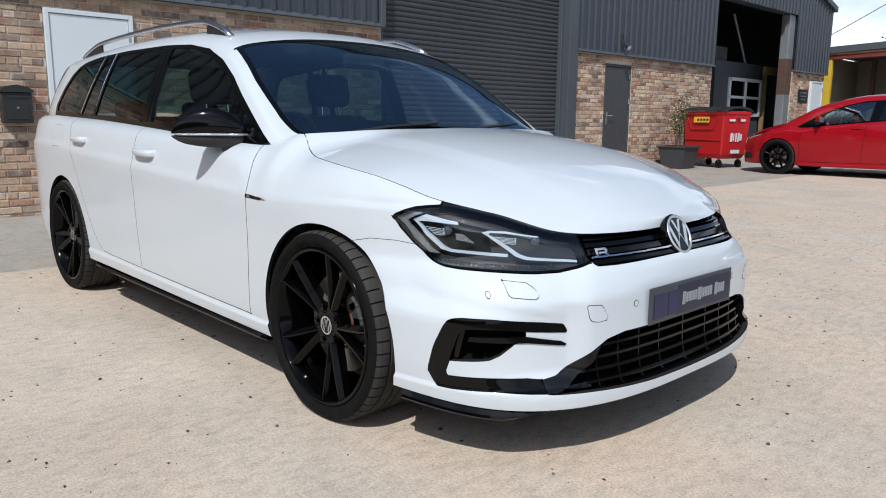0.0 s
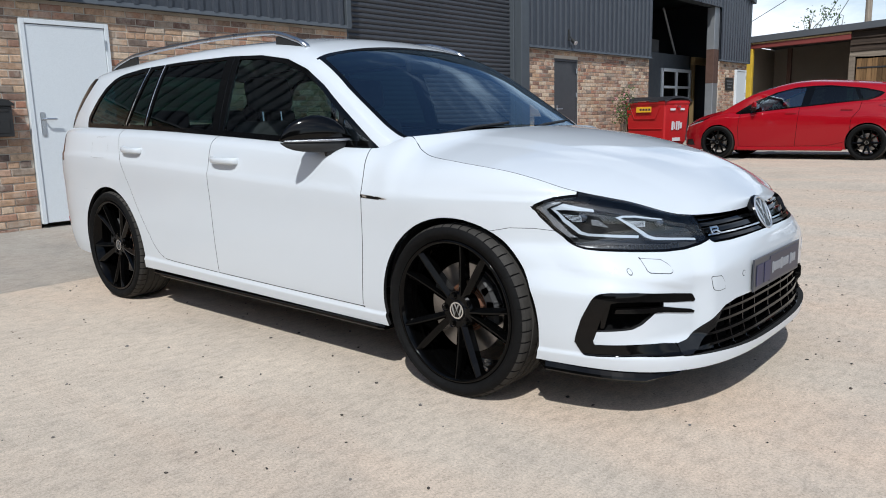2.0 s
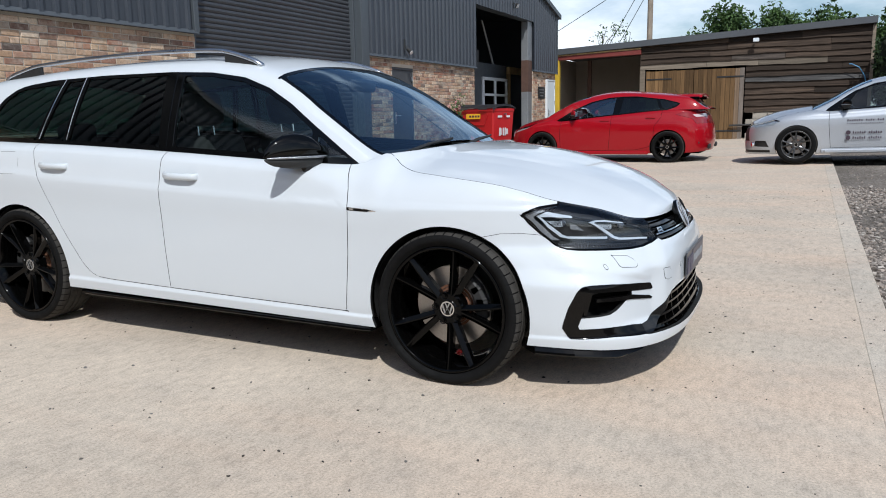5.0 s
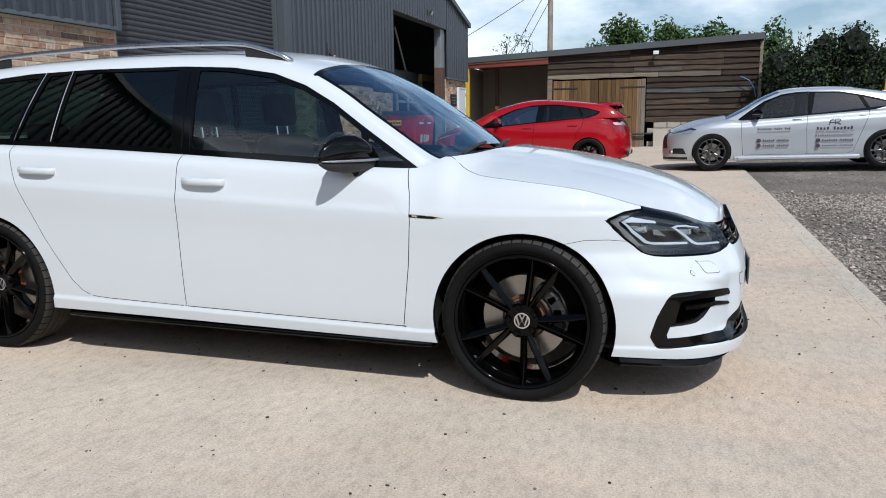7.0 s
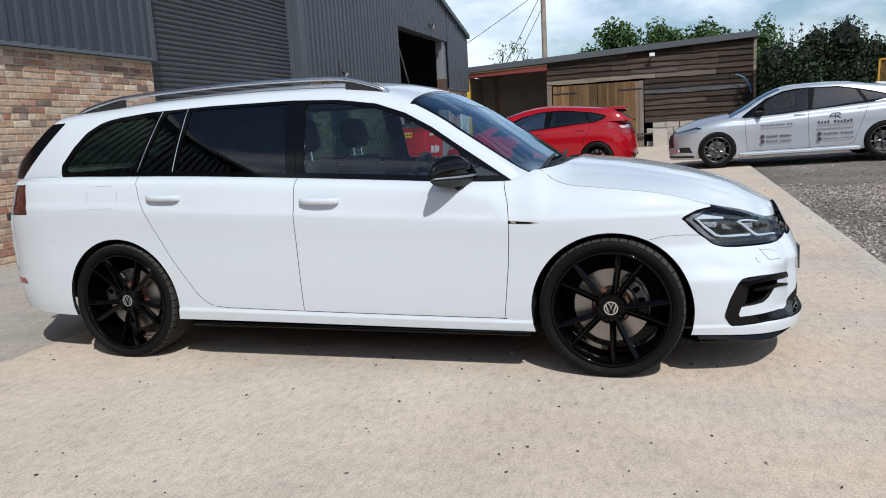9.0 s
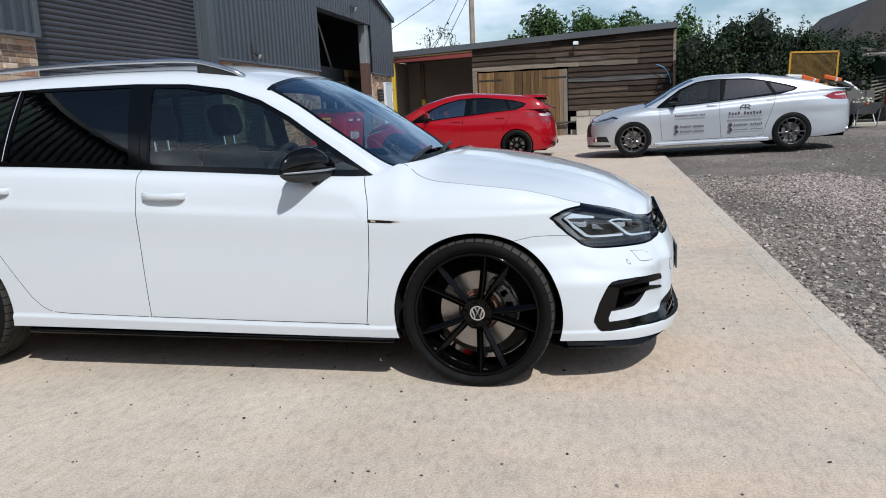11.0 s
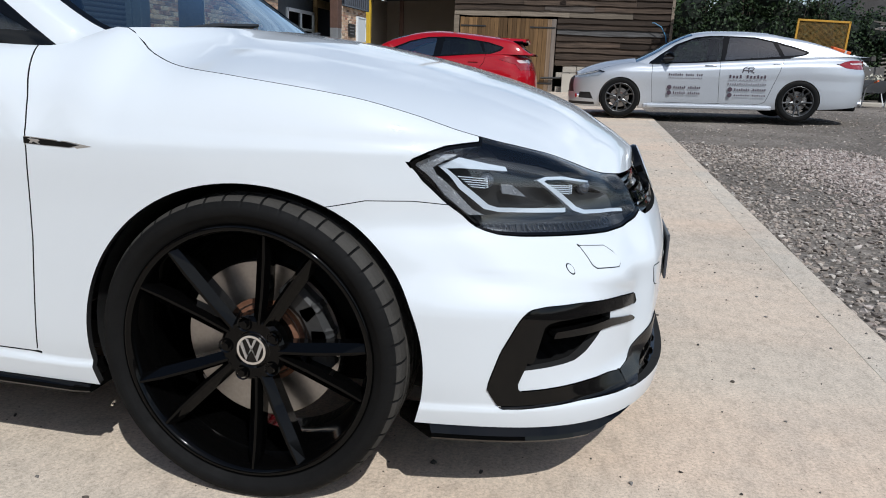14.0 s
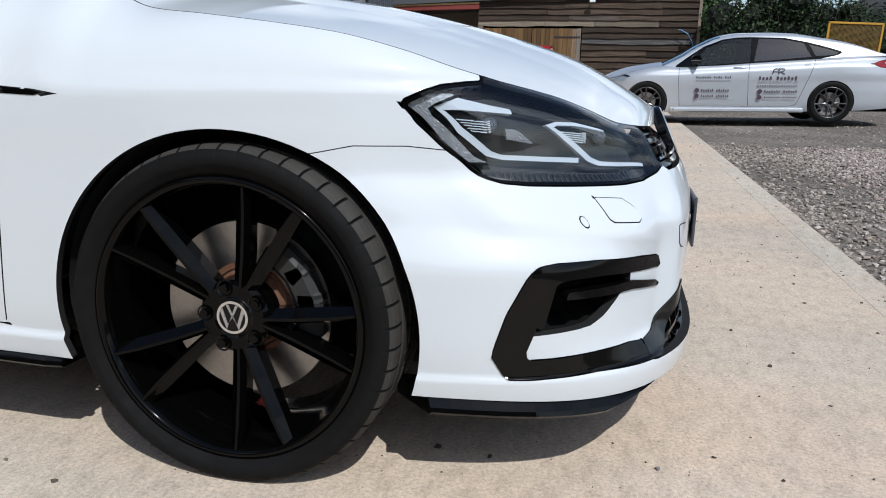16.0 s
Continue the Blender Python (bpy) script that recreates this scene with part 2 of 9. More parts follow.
# ---- mesh tools ----
def mesh_of(name, verts, faces, mats=(), smooth=True, index=None):
    me = bpy.data.meshes.new(name)
    me.from_pydata([tuple(map(float, v)) for v in verts], [], [tuple(map(int, f)) for f in faces])
    for m in mats if isinstance(mats, (list, tuple)) else (mats,):
        me.materials.append(m)
    me.polygons.foreach_set("use_smooth", [smooth] * len(me.polygons))
    if index is not None:
        me.polygons.foreach_set("material_index", index)
    me.validate()
    return me


def child(name, me, parent, label="", m=None):
    ob = new(name, me)
    ob.parent = parent
    if m is not None:
        ob.matrix_basis = m
    return tagged(ob, label)


def part(name, bm, mat, parent, label="", smooth=False, m=None):
    """Links a bmesh as one mesh under a thing or part."""
    me = bpy.data.meshes.new(name)
    bm.to_mesh(me)
    bm.free()
    for q in mat if isinstance(mat, (list, tuple)) else (mat,):
        me.materials.append(q)
    me.polygons.foreach_set("use_smooth", [smooth] * len(me.polygons))
    return child(name, me, parent, label, m)


def thing(name, at=None, label="", category="", group="", kind=""):
    ob = new(name)
    ob.empty_display_size = 0.1
    if at is not None:
        ob.matrix_world = at
    return tagged(ob, label, category, group, kind)


def solid(name, bm, mat, label="", category="", group="", kind="", smooth=False, m=None):
    """A top-level thing of one mesh."""
    ob = part(name, bm, mat, None, label, smooth, m)
    return tagged(ob, "", category, group, kind)


def box(size, at=(0, 0, 0), bevel=0.0, bm=None, turn=None, segments=1):
    bm = bm or bmesh.new()
    m = Matrix.Translation(at) @ (turn.to_4x4() if turn else Matrix()) @ Matrix.Diagonal((*size, 1))
    r = bmesh.ops.create_cube(bm, size=1, matrix=m)
    if bevel:
        es = {e for v in r["verts"] for e in v.link_edges}
        bmesh.ops.bevel(bm, geom=list(es), offset=bevel, segments=segments, profile=0.5, affect="EDGES")
    return bm


def rod(p, q, r, r2=None, n=12, bm=None):
    bm = bm or bmesh.new()
    p, q = Vector(p), Vector(q)
    d = q - p
    m = Matrix.Translation((p + q) / 2) @ d.to_track_quat("Z", "Y").to_matrix().to_4x4()
    bmesh.ops.create_cone(bm, cap_ends=True, segments=n, radius1=r, radius2=r if r2 is None else r2, depth=d.length, matrix=m)
    return bm


def tube(points, r, n=8, bm=None, closed=False):
    """A round bar along a path."""
    bm = bm or bmesh.new()
    pts = [Vector(p) for p in points]
    rings = []
    for i, p in enumerate(pts):
        a = pts[i - 1] if i or closed else p
        b = pts[(i + 1) % len(pts)] if i < len(pts) - 1 or closed else p
        d = (b - a).normalized()
        s = d.cross(Vector((0, 0, 1)))
        s = s.normalized() if s.length > 1e-4 else Vector((1, 0, 0))
        t = s.cross(d)
        rr = r[i] if isinstance(r, (list, tuple)) else r
        rings.append([bm.verts.new(p + rr * (math.cos(2 * math.pi * k / n) * s + math.sin(2 * math.pi * k / n) * t)) for k in range(n)])
    m = len(rings)
    for i in range(m if closed else m - 1):
        for k in range(n):
            a, b = rings[i], rings[(i + 1) % m]
            bm.faces.new((a[k], b[k], b[(k + 1) % n], a[(k + 1) % n]))
    if not closed:
        bm.faces.new(rings[0])
        bm.faces.new(rings[-1][::-1])
    return bm


def lathe(profile, n=64, axis="Y", bm=None, closed=False, radius_at=None):
    """Turns (radius, along) pairs round an axis."""
    bm = bm or bmesh.new()
    rows = []
    for j in range(n):
        a = 2 * math.pi * j / n
        row = []
        for k, (r, h) in enumerate(profile):
            rr = radius_at(k, j, r) if radius_at else r
            row.append(bm.verts.new((rr * math.cos(a), h, rr * math.sin(a)) if axis == "Y" else (rr * math.cos(a), rr * math.sin(a), h)))
        rows.append(row)
    m = len(profile)
    for j in range(n):
        a, b = rows[j], rows[(j + 1) % n]
        for k in range(m if closed else m - 1):
            k2 = (k + 1) % m
            bm.faces.new((a[k], a[k2], b[k2], b[k]))
    return bm


def prism(poly, depth, bm=None, m=None):
    """A flat polygon (x, z) thickened along y from 0 to depth."""
    bm = bm or bmesh.new()
    m = m or Matrix()
    a = [bm.verts.new(m @ Vector((x, 0, z))) for x, z in poly]
    b = [bm.verts.new(m @ Vector((x, depth, z))) for x, z in poly]
    bm.faces.new(a)
    bm.faces.new(b[::-1])
    for i in range(len(a)):
        j = (i + 1) % len(a)
        bm.faces.new((a[j], a[i], b[i], b[j]))
    return bm


def sd_poly(poly, px, pz):
    """Signed distance to a polygon, negative inside."""
    d = np.full(px.shape, 1e9)
    inside = np.zeros(px.shape, bool)
    n = len(poly)
    for i in range(n):
        ax, az = poly[i]
        bx, bz = poly[(i + 1) % n]
        ex, ez = bx - ax, bz - az
        t = np.clip(((px - ax) * ex + (pz - az) * ez) / (ex * ex + ez * ez + 1e-18), 0, 1)
        d = np.minimum(d, np.hypot(px - ax - t * ex, pz - az - t * ez))
        if az != bz:
            c = ((az > pz) != (bz > pz)) & (px < ex * (pz - az) / ez + ax)
            inside ^= c
    return np.where(inside, -d, d)


class Sheet:
    """A sheet of faces with two surface coordinates a vertex, that can be cut along curves."""

    def __init__(self, P, Q, F):
        self.P, self.Q, self.F = P, Q, F

    @staticmethod
    def grid(P, Q):
        n, m = P.shape[:2]
        F = [(i * m + j, (i + 1) * m + j, (i + 1) * m + j + 1, i * m + j + 1) for i in range(n - 1) for j in range(m - 1)]
        return Sheet(P.reshape(-1, 3), Q.reshape(-1, 2), F)

    def cut(self, f, level=0.0):
        v = f(self.P, self.Q) - level
        v = np.where(np.abs(v) < 1e-6, 1e-6, v)
        pos = v > 0
        newP, newQ, made, out = [], [], {}, []
        base = len(self.P)
        for face in self.F:
            s = [pos[i] for i in face]
            if all(s) or not any(s):
                out.append(face)
                continue
            up, down = [], []
            n = len(face)
            for k in range(n):
                i, j = face[k], face[(k + 1) % n]
                (up if pos[i] else down).append(i)
                if pos[i] != pos[j]:
                    key = (min(i, j), max(i, j))
                    if key not in made:
                        a, b = key
                        t = v[a] / (v[a] - v[b])
                        made[key] = base + len(newP)
                        newP.append(self.P[a] + t * (self.P[b] - self.P[a]))
                        newQ.append(self.Q[a] + t * (self.Q[b] - self.Q[a]))
                    up.append(made[key])
                    down.append(made[key])
            for q in (up, down):
                if len(q) >= 3:
                    out.append(tuple(q))
        if newP:
            self.P = np.vstack([self.P, newP])
            self.Q = np.vstack([self.Q, newQ])
        self.F = out
        return self

    def copy(self):
        return Sheet(self.P, self.Q, list(self.F))

    def keep(self, test):
        """The faces whose middles pass the test, as a sheet of their own."""
        if not self.F:
            return Sheet(self.P, self.Q, [])
        mp = np.array([self.P[list(f)].mean(0) for f in self.F])
        mq = np.array([self.Q[list(f)].mean(0) for f in self.F])
        ok = test(mp, mq)
        return Sheet(self.P, self.Q, [f for f, o in zip(self.F, ok) if o])

    def normals(self):
        n = np.zeros_like(self.P)
        for f in self.F:
            p = self.P[list(f)]
            c = np.cross(p[1] - p[0], p[2] - p[0]) if len(f) == 3 else np.cross(p[2] - p[0], p[3] - p[1])
            for i in f:
                n[i] += c
        return n / np.maximum(np.linalg.norm(n, axis=1, keepdims=True), 1e-12)

    def build(self, thick=0.012, offset=0.0, mirror=False, normals=None, flip=False):
        """Vertices and faces with the sheet's edges folded back by its thickness."""
        N = self.normals() if normals is None else normals[: len(self.P)]
        used = sorted({i for f in self.F for i in f})
        at = {i: k for k, i in enumerate(used)}
        V = [self.P[i] + N[i] * offset for i in used]
        F = [tuple(at[i] for i in f) for f in self.F]
        if thick:
            seen = {}
            for f in self.F:
                for k in range(len(f)):
                    e = (f[k], f[(k + 1) % len(f)])
                    seen[e] = seen.get(e, 0) + 1
            top, low = {}, {}
            for (i, j) in [e for e in seen if (e[1], e[0]) not in seen]:
                for q in (i, j):
                    if q not in top:
                        top[q] = len(V)
                        V.append(self.P[q] + N[q] * offset)
                        low[q] = len(V)
                        V.append(self.P[q] + N[q] * (offset - thick))
                F.append((top[j], top[i], low[i], low[j]))
        self.edge_from = len(self.F)
        V = np.array(V) if len(V) else np.zeros((0, 3))
        if mirror:
            V = V * np.array([1, -1, 1])
        if mirror != flip:
            F = [f[::-1] for f in F]
        return V, F


def welded(me):
    """Closes the seam where two mirrored halves meet."""
    bm = bmesh.new()
    bm.from_mesh(me)
    for v in bm.verts:
        if abs(v.co.y) < 0.0015:
            v.co.y = 0.0
    bmesh.ops.remove_doubles(bm, verts=bm.verts[:], dist=0.0004)
    bm.to_mesh(me)
    bm.free()
    return me


def joined(*pieces):
    V, F, n = [], [], 0
    for v, f in pieces:
        if len(v):
            V.append(v)
            F += [tuple(i + n for i in q) for q in f]
            n += len(v)
    return np.vstack(V), F


def folded(count, total, pieces=1):
    """Material slots: 0 for a sheet's faces, 1 for its folded edges."""
    one = [0] * count + [1] * (total // pieces - count)
    return one * pieces


def rounded(x0, z0, x1, z1, r, n=4):
    out = []
    for cx, cz, a0 in ((x1 - r, z1 - r, 0), (x0 + r, z1 - r, 90), (x0 + r, z0 + r, 180), (x1 - r, z0 + r, 270)):
        for k in range(n + 1):
            a = radians(a0 + 90 * k / n)
            out.append((cx + r * math.cos(a), cz + r * math.sin(a)))
    return out

# ---- ground ----
def ground_z(x, y):
    """The yard rises gently away from the white car."""
    return 0.012 * max(0.0, min(y, 40.0) - 1.0) + 0.022 * min(max(x - 1.1, -2.5), 6.0) * min(max(y, 0.0) / 11.0, 1.3)


def concrete_mat(name, tone, rough_tone, relief):
    m = material(name, tone, 0.88, spec=0.3)
    v = coords(m)
    stretched = coords(m, (0.25, 1.3, 1))
    big = ramp(m, noise_tex(m, v, 0.8, 7, 0.62), (0.30, tuple(c * 0.86 for c in tone)), (0.5, tone), (0.70, tuple(min(1, c * 1.10) for c in tone)))
    pinkish = mixed(m, ramp(m, noise_tex(m, stretched, 0.9, 5), (0.42, g(0)), (0.66, g(0.75))), big, (tone[0] * 1.12, tone[1] * 1.0, tone[2] * 0.93))
    grey = mixed(m, ramp(m, noise_tex(m, v, 2.3, 6, 0.65), (0.5, g(0)), (0.75, g(0.55))), pinkish, rough_tone)
    fine = ramp(m, noise_tex(m, v, 110, 8, 0.85), (0.28, g(0.40)), (0.5, g(1.0)), (0.72, g(1.42)))
    mid = ramp(m, noise_tex(m, coords(m, (1.0, 0.45, 1)), 28, 7, 0.72), (0.32, g(0.78)), (0.5, g(1.0)), (0.68, g(1.12)))
    streak = ramp(m, noise_tex(m, coords(m, (0.9, 14.0, 1)), 1.1, 6, 0.7), (0.3, g(0.96)), (0.7, g(1.03)))
    grey = mixed(m, 1.0, mixed(m, 1.0, grey, mid, "MULTIPLY"), streak, "MULTIPLY")
    col = mixed(m, 1.0, grey, fine, "MULTIPLY")
    vor = node(m, "ShaderNodeTexVoronoi", Scale=55.0, Randomness=1.0)
    link(m, v, vor.inputs["Vector"])
    pits = ramp(m, vor.outputs["Distance"], (0.05, g(0.35)), (0.13, g(1.0)))
    some = ramp(m, noise_tex(m, v, 6.0, 3), (0.44, g(0)), (0.58, g(0.85)))
    col = mixed(m, some, col, mixed(m, 1.0, col, pits, "MULTIPLY"))
    link(m, col, bsdf(m).inputs["Base Color"])
    h = mixed(m, 0.5, noise_tex(m, v, 45, 7, 0.7), noise_tex(m, v, 300, 3))
    bump(m, h, relief, 0.0022)
    return m


CONCRETE = concrete_mat("yard_concrete", (0.535, 0.456, 0.366), (0.42, 0.366, 0.305), 0.8)
EDGE_CONCRETE = concrete_mat("edge_concrete", (0.515, 0.455, 0.376), (0.39, 0.36, 0.32), 0.7)
APRON = concrete_mat("old_apron", (0.36, 0.33, 0.285), (0.24, 0.225, 0.20), 0.9)


def gravel_mat():
    m = material("gravel_ground", g(0.15), 0.95, spec=0.2)
    v = coords(m)
    vor = node(m, "ShaderNodeTexVoronoi", Scale=34.0)
    link(m, v, vor.inputs["Vector"])
    stones = ramp(m, vor.outputs["Color"], (0.1, (0.070, 0.060, 0.050)), (0.5, (0.15, 0.132, 0.115)), (0.9, (0.27, 0.24, 0.21)))
    pale = mixed(m, ramp(m, noise_tex(m, coords(m, (1, 0.6, 1)), 0.5, 4), (0.45, g(0)), (0.65, g(0.55))), stones, (0.32, 0.28, 0.24))
    dirt = mixed(m, ramp(m, noise_tex(m, v, 1.4, 6), (0.40, g(0.15)), (0.7, g(0.75))), pale, (0.125, 0.107, 0.088))
    fine = ramp(m, noise_tex(m, v, 32, 7, 0.75), (0.3, g(0.45)), (0.5, g(1.0)), (0.7, g(1.5)))
    link(m, mixed(m, 1.0, dirt, fine, "MULTIPLY"), bsdf(m).inputs["Base Color"])
    bump(m, mixed(m, 0.5, vor.outputs["Distance"], noise_tex(m, v, 90, 4)), 0.8, 0.02)
    return m


GRAVEL = gravel_mat()


def sheet_over(name, xs, ys, lift, mat, label, category, skirt=0.0, wobble=None):
    m = len(ys)
    V = [(x + (wobble(y) if wobble and i in (0,) else 0.0), y, ground_z(x, y) + lift) for i, x in enumerate(xs) for y in ys]
    F = [(i * m + j, (i + 1) * m + j, (i + 1) * m + j + 1, i * m + j + 1) for i in range(len(xs) - 1) for j in range(m - 1)]
    if skirt:
        for col in (0, len(xs) - 1):
            base = len(V)
            V += [(V[col * m + j][0], V[col * m + j][1], V[col * m + j][2] - skirt) for j in range(m)]
            for j in range(m - 1):
                q = (col * m + j, col * m + j + 1, base + j + 1, base + j)
                F.append(q if col else q[::-1])
    me = mesh_of(name, V, F, mat, smooth=False)
    return tagged(new(name, me), label, category, kind="structure")


def ground():
    ys = np.r_[np.linspace(-90, -8, 8), np.linspace(-7, 27, 69), np.linspace(32, 400, 10)]
    xs = np.r_[np.linspace(-200, -8, 8), np.linspace(-7, 12, 39), np.linspace(16, 300, 10)]
    sheet_over("ground", xs, ys, -0.040, GRAVEL, "dark trodden gravel and earth", "ground")
    y2 = np.linspace(-14, 30, 89)
    sheet_over("pavement_yard", np.linspace(-3.36, 1.5965, 12), y2, 0.0, CONCRETE, "pale brushed concrete yard slab with stains", "concrete yard", 0.12)
    sheet_over("pavement_edge", np.array([1.598, 1.66, 1.722, 1.735]), y2, 0.0, EDGE_CONCRETE, "pale concrete edge strip beside the gravel", "concrete edge", 0.12)
    sheet_over("pavement_apron", np.linspace(-12.0, -3.368, 12), y2, -0.008, APRON, "rough grey old concrete beside the brick wall", "concrete apron", 0.05)


ICO_V = [(0, 0, -1)] + [(0.894 * math.cos(a), 0.894 * math.sin(a), -0.447) for a in np.arange(5) * 2 * math.pi / 5] + [(0.894 * math.cos(a), 0.894 * math.sin(a), 0.447) for a in (np.arange(5) + 0.5) * 2 * math.pi / 5] + [(0, 0, 1)]
ICO_F = [(0, 1 + (k + 1) % 5, 1 + k) for k in range(5)] + [(1 + k, 1 + (k + 1) % 5, 6 + k) for k in range(5)] + [(1 + (k + 1) % 5, 6 + (k + 1) % 5, 6 + k) for k in range(5)] + [(11, 6 + k, 6 + (k + 1) % 5) for k in range(5)]


def stones(name, spots, sizes, mat, label, category, seed):
    rng = np.random.default_rng(seed)
    n = len(spots)
    base = np.array(ICO_V)
    V = base[None] * (1 + 0.28 * rng.standard_normal((n, 12, 1)))
    V = V * (np.array(sizes)[:, None, None] * rng.uniform([0.8, 0.6, 0.4], [1.25, 1.0, 0.75], (n, 1, 3)))
    a = rng.uniform(0, 2 * np.pi, n)
    c, s = np.cos(a)[:, None], np.sin(a)[:, None]
    V = np.stack([V[..., 0] * c - V[..., 1] * s, V[..., 0] * s + V[..., 1] * c, V[..., 2]], -1) + np.array(spots)[:, None, :]
    F = (np.array(ICO_F)[None] + 12 * np.arange(n)[:, None, None]).reshape(-1, 3)
    me = bpy.data.meshes.new(name)
    me.from_pydata(V.reshape(-1, 3).tolist(), [], F.tolist())
    me.materials.append(mat)
    return tagged(new(name, me), label, category, kind="stuff")


def island_mat(name, colors, rough=0.9, fine=60):
    m = material(name, colors[0], rough, spec=0.25)
    geo = m.node_tree.nodes.new("ShaderNodeNewGeometry")
    n = len(colors)
    c = ramp(m, geo.outputs["Random Per Island"], *[((i + 0.5) / n, col) for i, col in enumerate(colors)])
    v = coords(m)
    link(m, mixed(m, 1.0, c, ramp(m, noise_tex(m, v, fine, 4), (0.3, g(0.75)), (0.7, g(1.2))), "MULTIPLY"), bsdf(m).inputs["Base Color"])
    bump(m, noise_tex(m, v, fine * 2, 4), 0.4, 0.004)
    return m


def loose_gravel():
    rng = np.random.default_rng(3)
    mat = island_mat("limestone_chips", [(0.125, 0.106, 0.092), (0.22, 0.19, 0.165), (0.31, 0.272, 0.238), (0.165, 0.138, 0.118), (0.47, 0.425, 0.375), (0.27, 0.225, 0.187), (0.37, 0.31, 0.262)])
    pale = island_mat("pale_limestone_chips", [(0.22, 0.185, 0.165), (0.34, 0.285, 0.255), (0.43, 0.37, 0.335), (0.26, 0.21, 0.18), (0.50, 0.45, 0.41), (0.31, 0.25, 0.222)])
    spots, sizes, fair = [], [], []
    while len(spots) < 56000:
        y = -5.0 + 15.8 * rng.random() ** 1.05
        x = 1.75 + 7.5 * rng.random() ** 1.3
        if rng.random() > (y + 5.0) / 3.5:
            continue
        k = noise.noise((x * 0.5, y * 0.35, 0.0))
        firm = (x - 3.0) * 0.35 + (y - 6.2) * 0.55
        band = math.exp(-((x - 3.1 - 0.10 * (y - 4.0)) / 0.55) ** 2)
        if rng.random() > 0.38 + 0.9 * k + 0.6 * band - max(0.0, 0.9 * min(firm, 1.0)):
            continue
        s = 0.0062 + 0.0165 * rng.random() ** 2.3
        spots.append((x, y, ground_z(x, y) - 0.040 + 0.25 * s))
        sizes.append(s)
        fair.append(rng.random() < 1.25 * band)
    for k in range(9000):
        x, y = 1.9 + 11.0 * rng.random(), 7.0 + 11.0 * rng.random()
        s = 0.007 + 0.012 * rng.random() ** 3
        spots.append((x, y, ground_z(x, y) - 0.040 + 0.2 * s))
        sizes.append(s)
        fair.append(False)
    for nm, pick, mt, lbl in (("gravel_stones", False, mat, "loose grey limestone chips"), ("pale_gravel_stones", True, pale, "paler pinkish limestone chips in a band")):
        keep = [i for i, f in enumerate(fair) if f == pick]
        stones(nm, [spots[i] for i in keep], [sizes[i] for i in keep], mt, lbl, "gravel", 4)
    dark = island_mat("grit", [(0.05, 0.045, 0.04), (0.10, 0.085, 0.07), (0.16, 0.15, 0.14)])
    spots, sizes = [], []
    for k in range(2600):
        x, y = rng.uniform(-3.2, 1.7), rng.uniform(-3.2, 7.0)
        if k < 140:
            x, y = 1.70 - 0.35 * rng.random() ** 2, rng.uniform(-2.5, 8)
        s = 0.0018 + 0.006 * rng.random() ** 4
        spots.append((x, y, ground_z(x, y) + 0.3 * s))
        sizes.append(s)
    stones("grit_specks", spots, sizes, dark, "small dark stones scattered on concrete", "grit", 5)


ground()
loose_gravel()

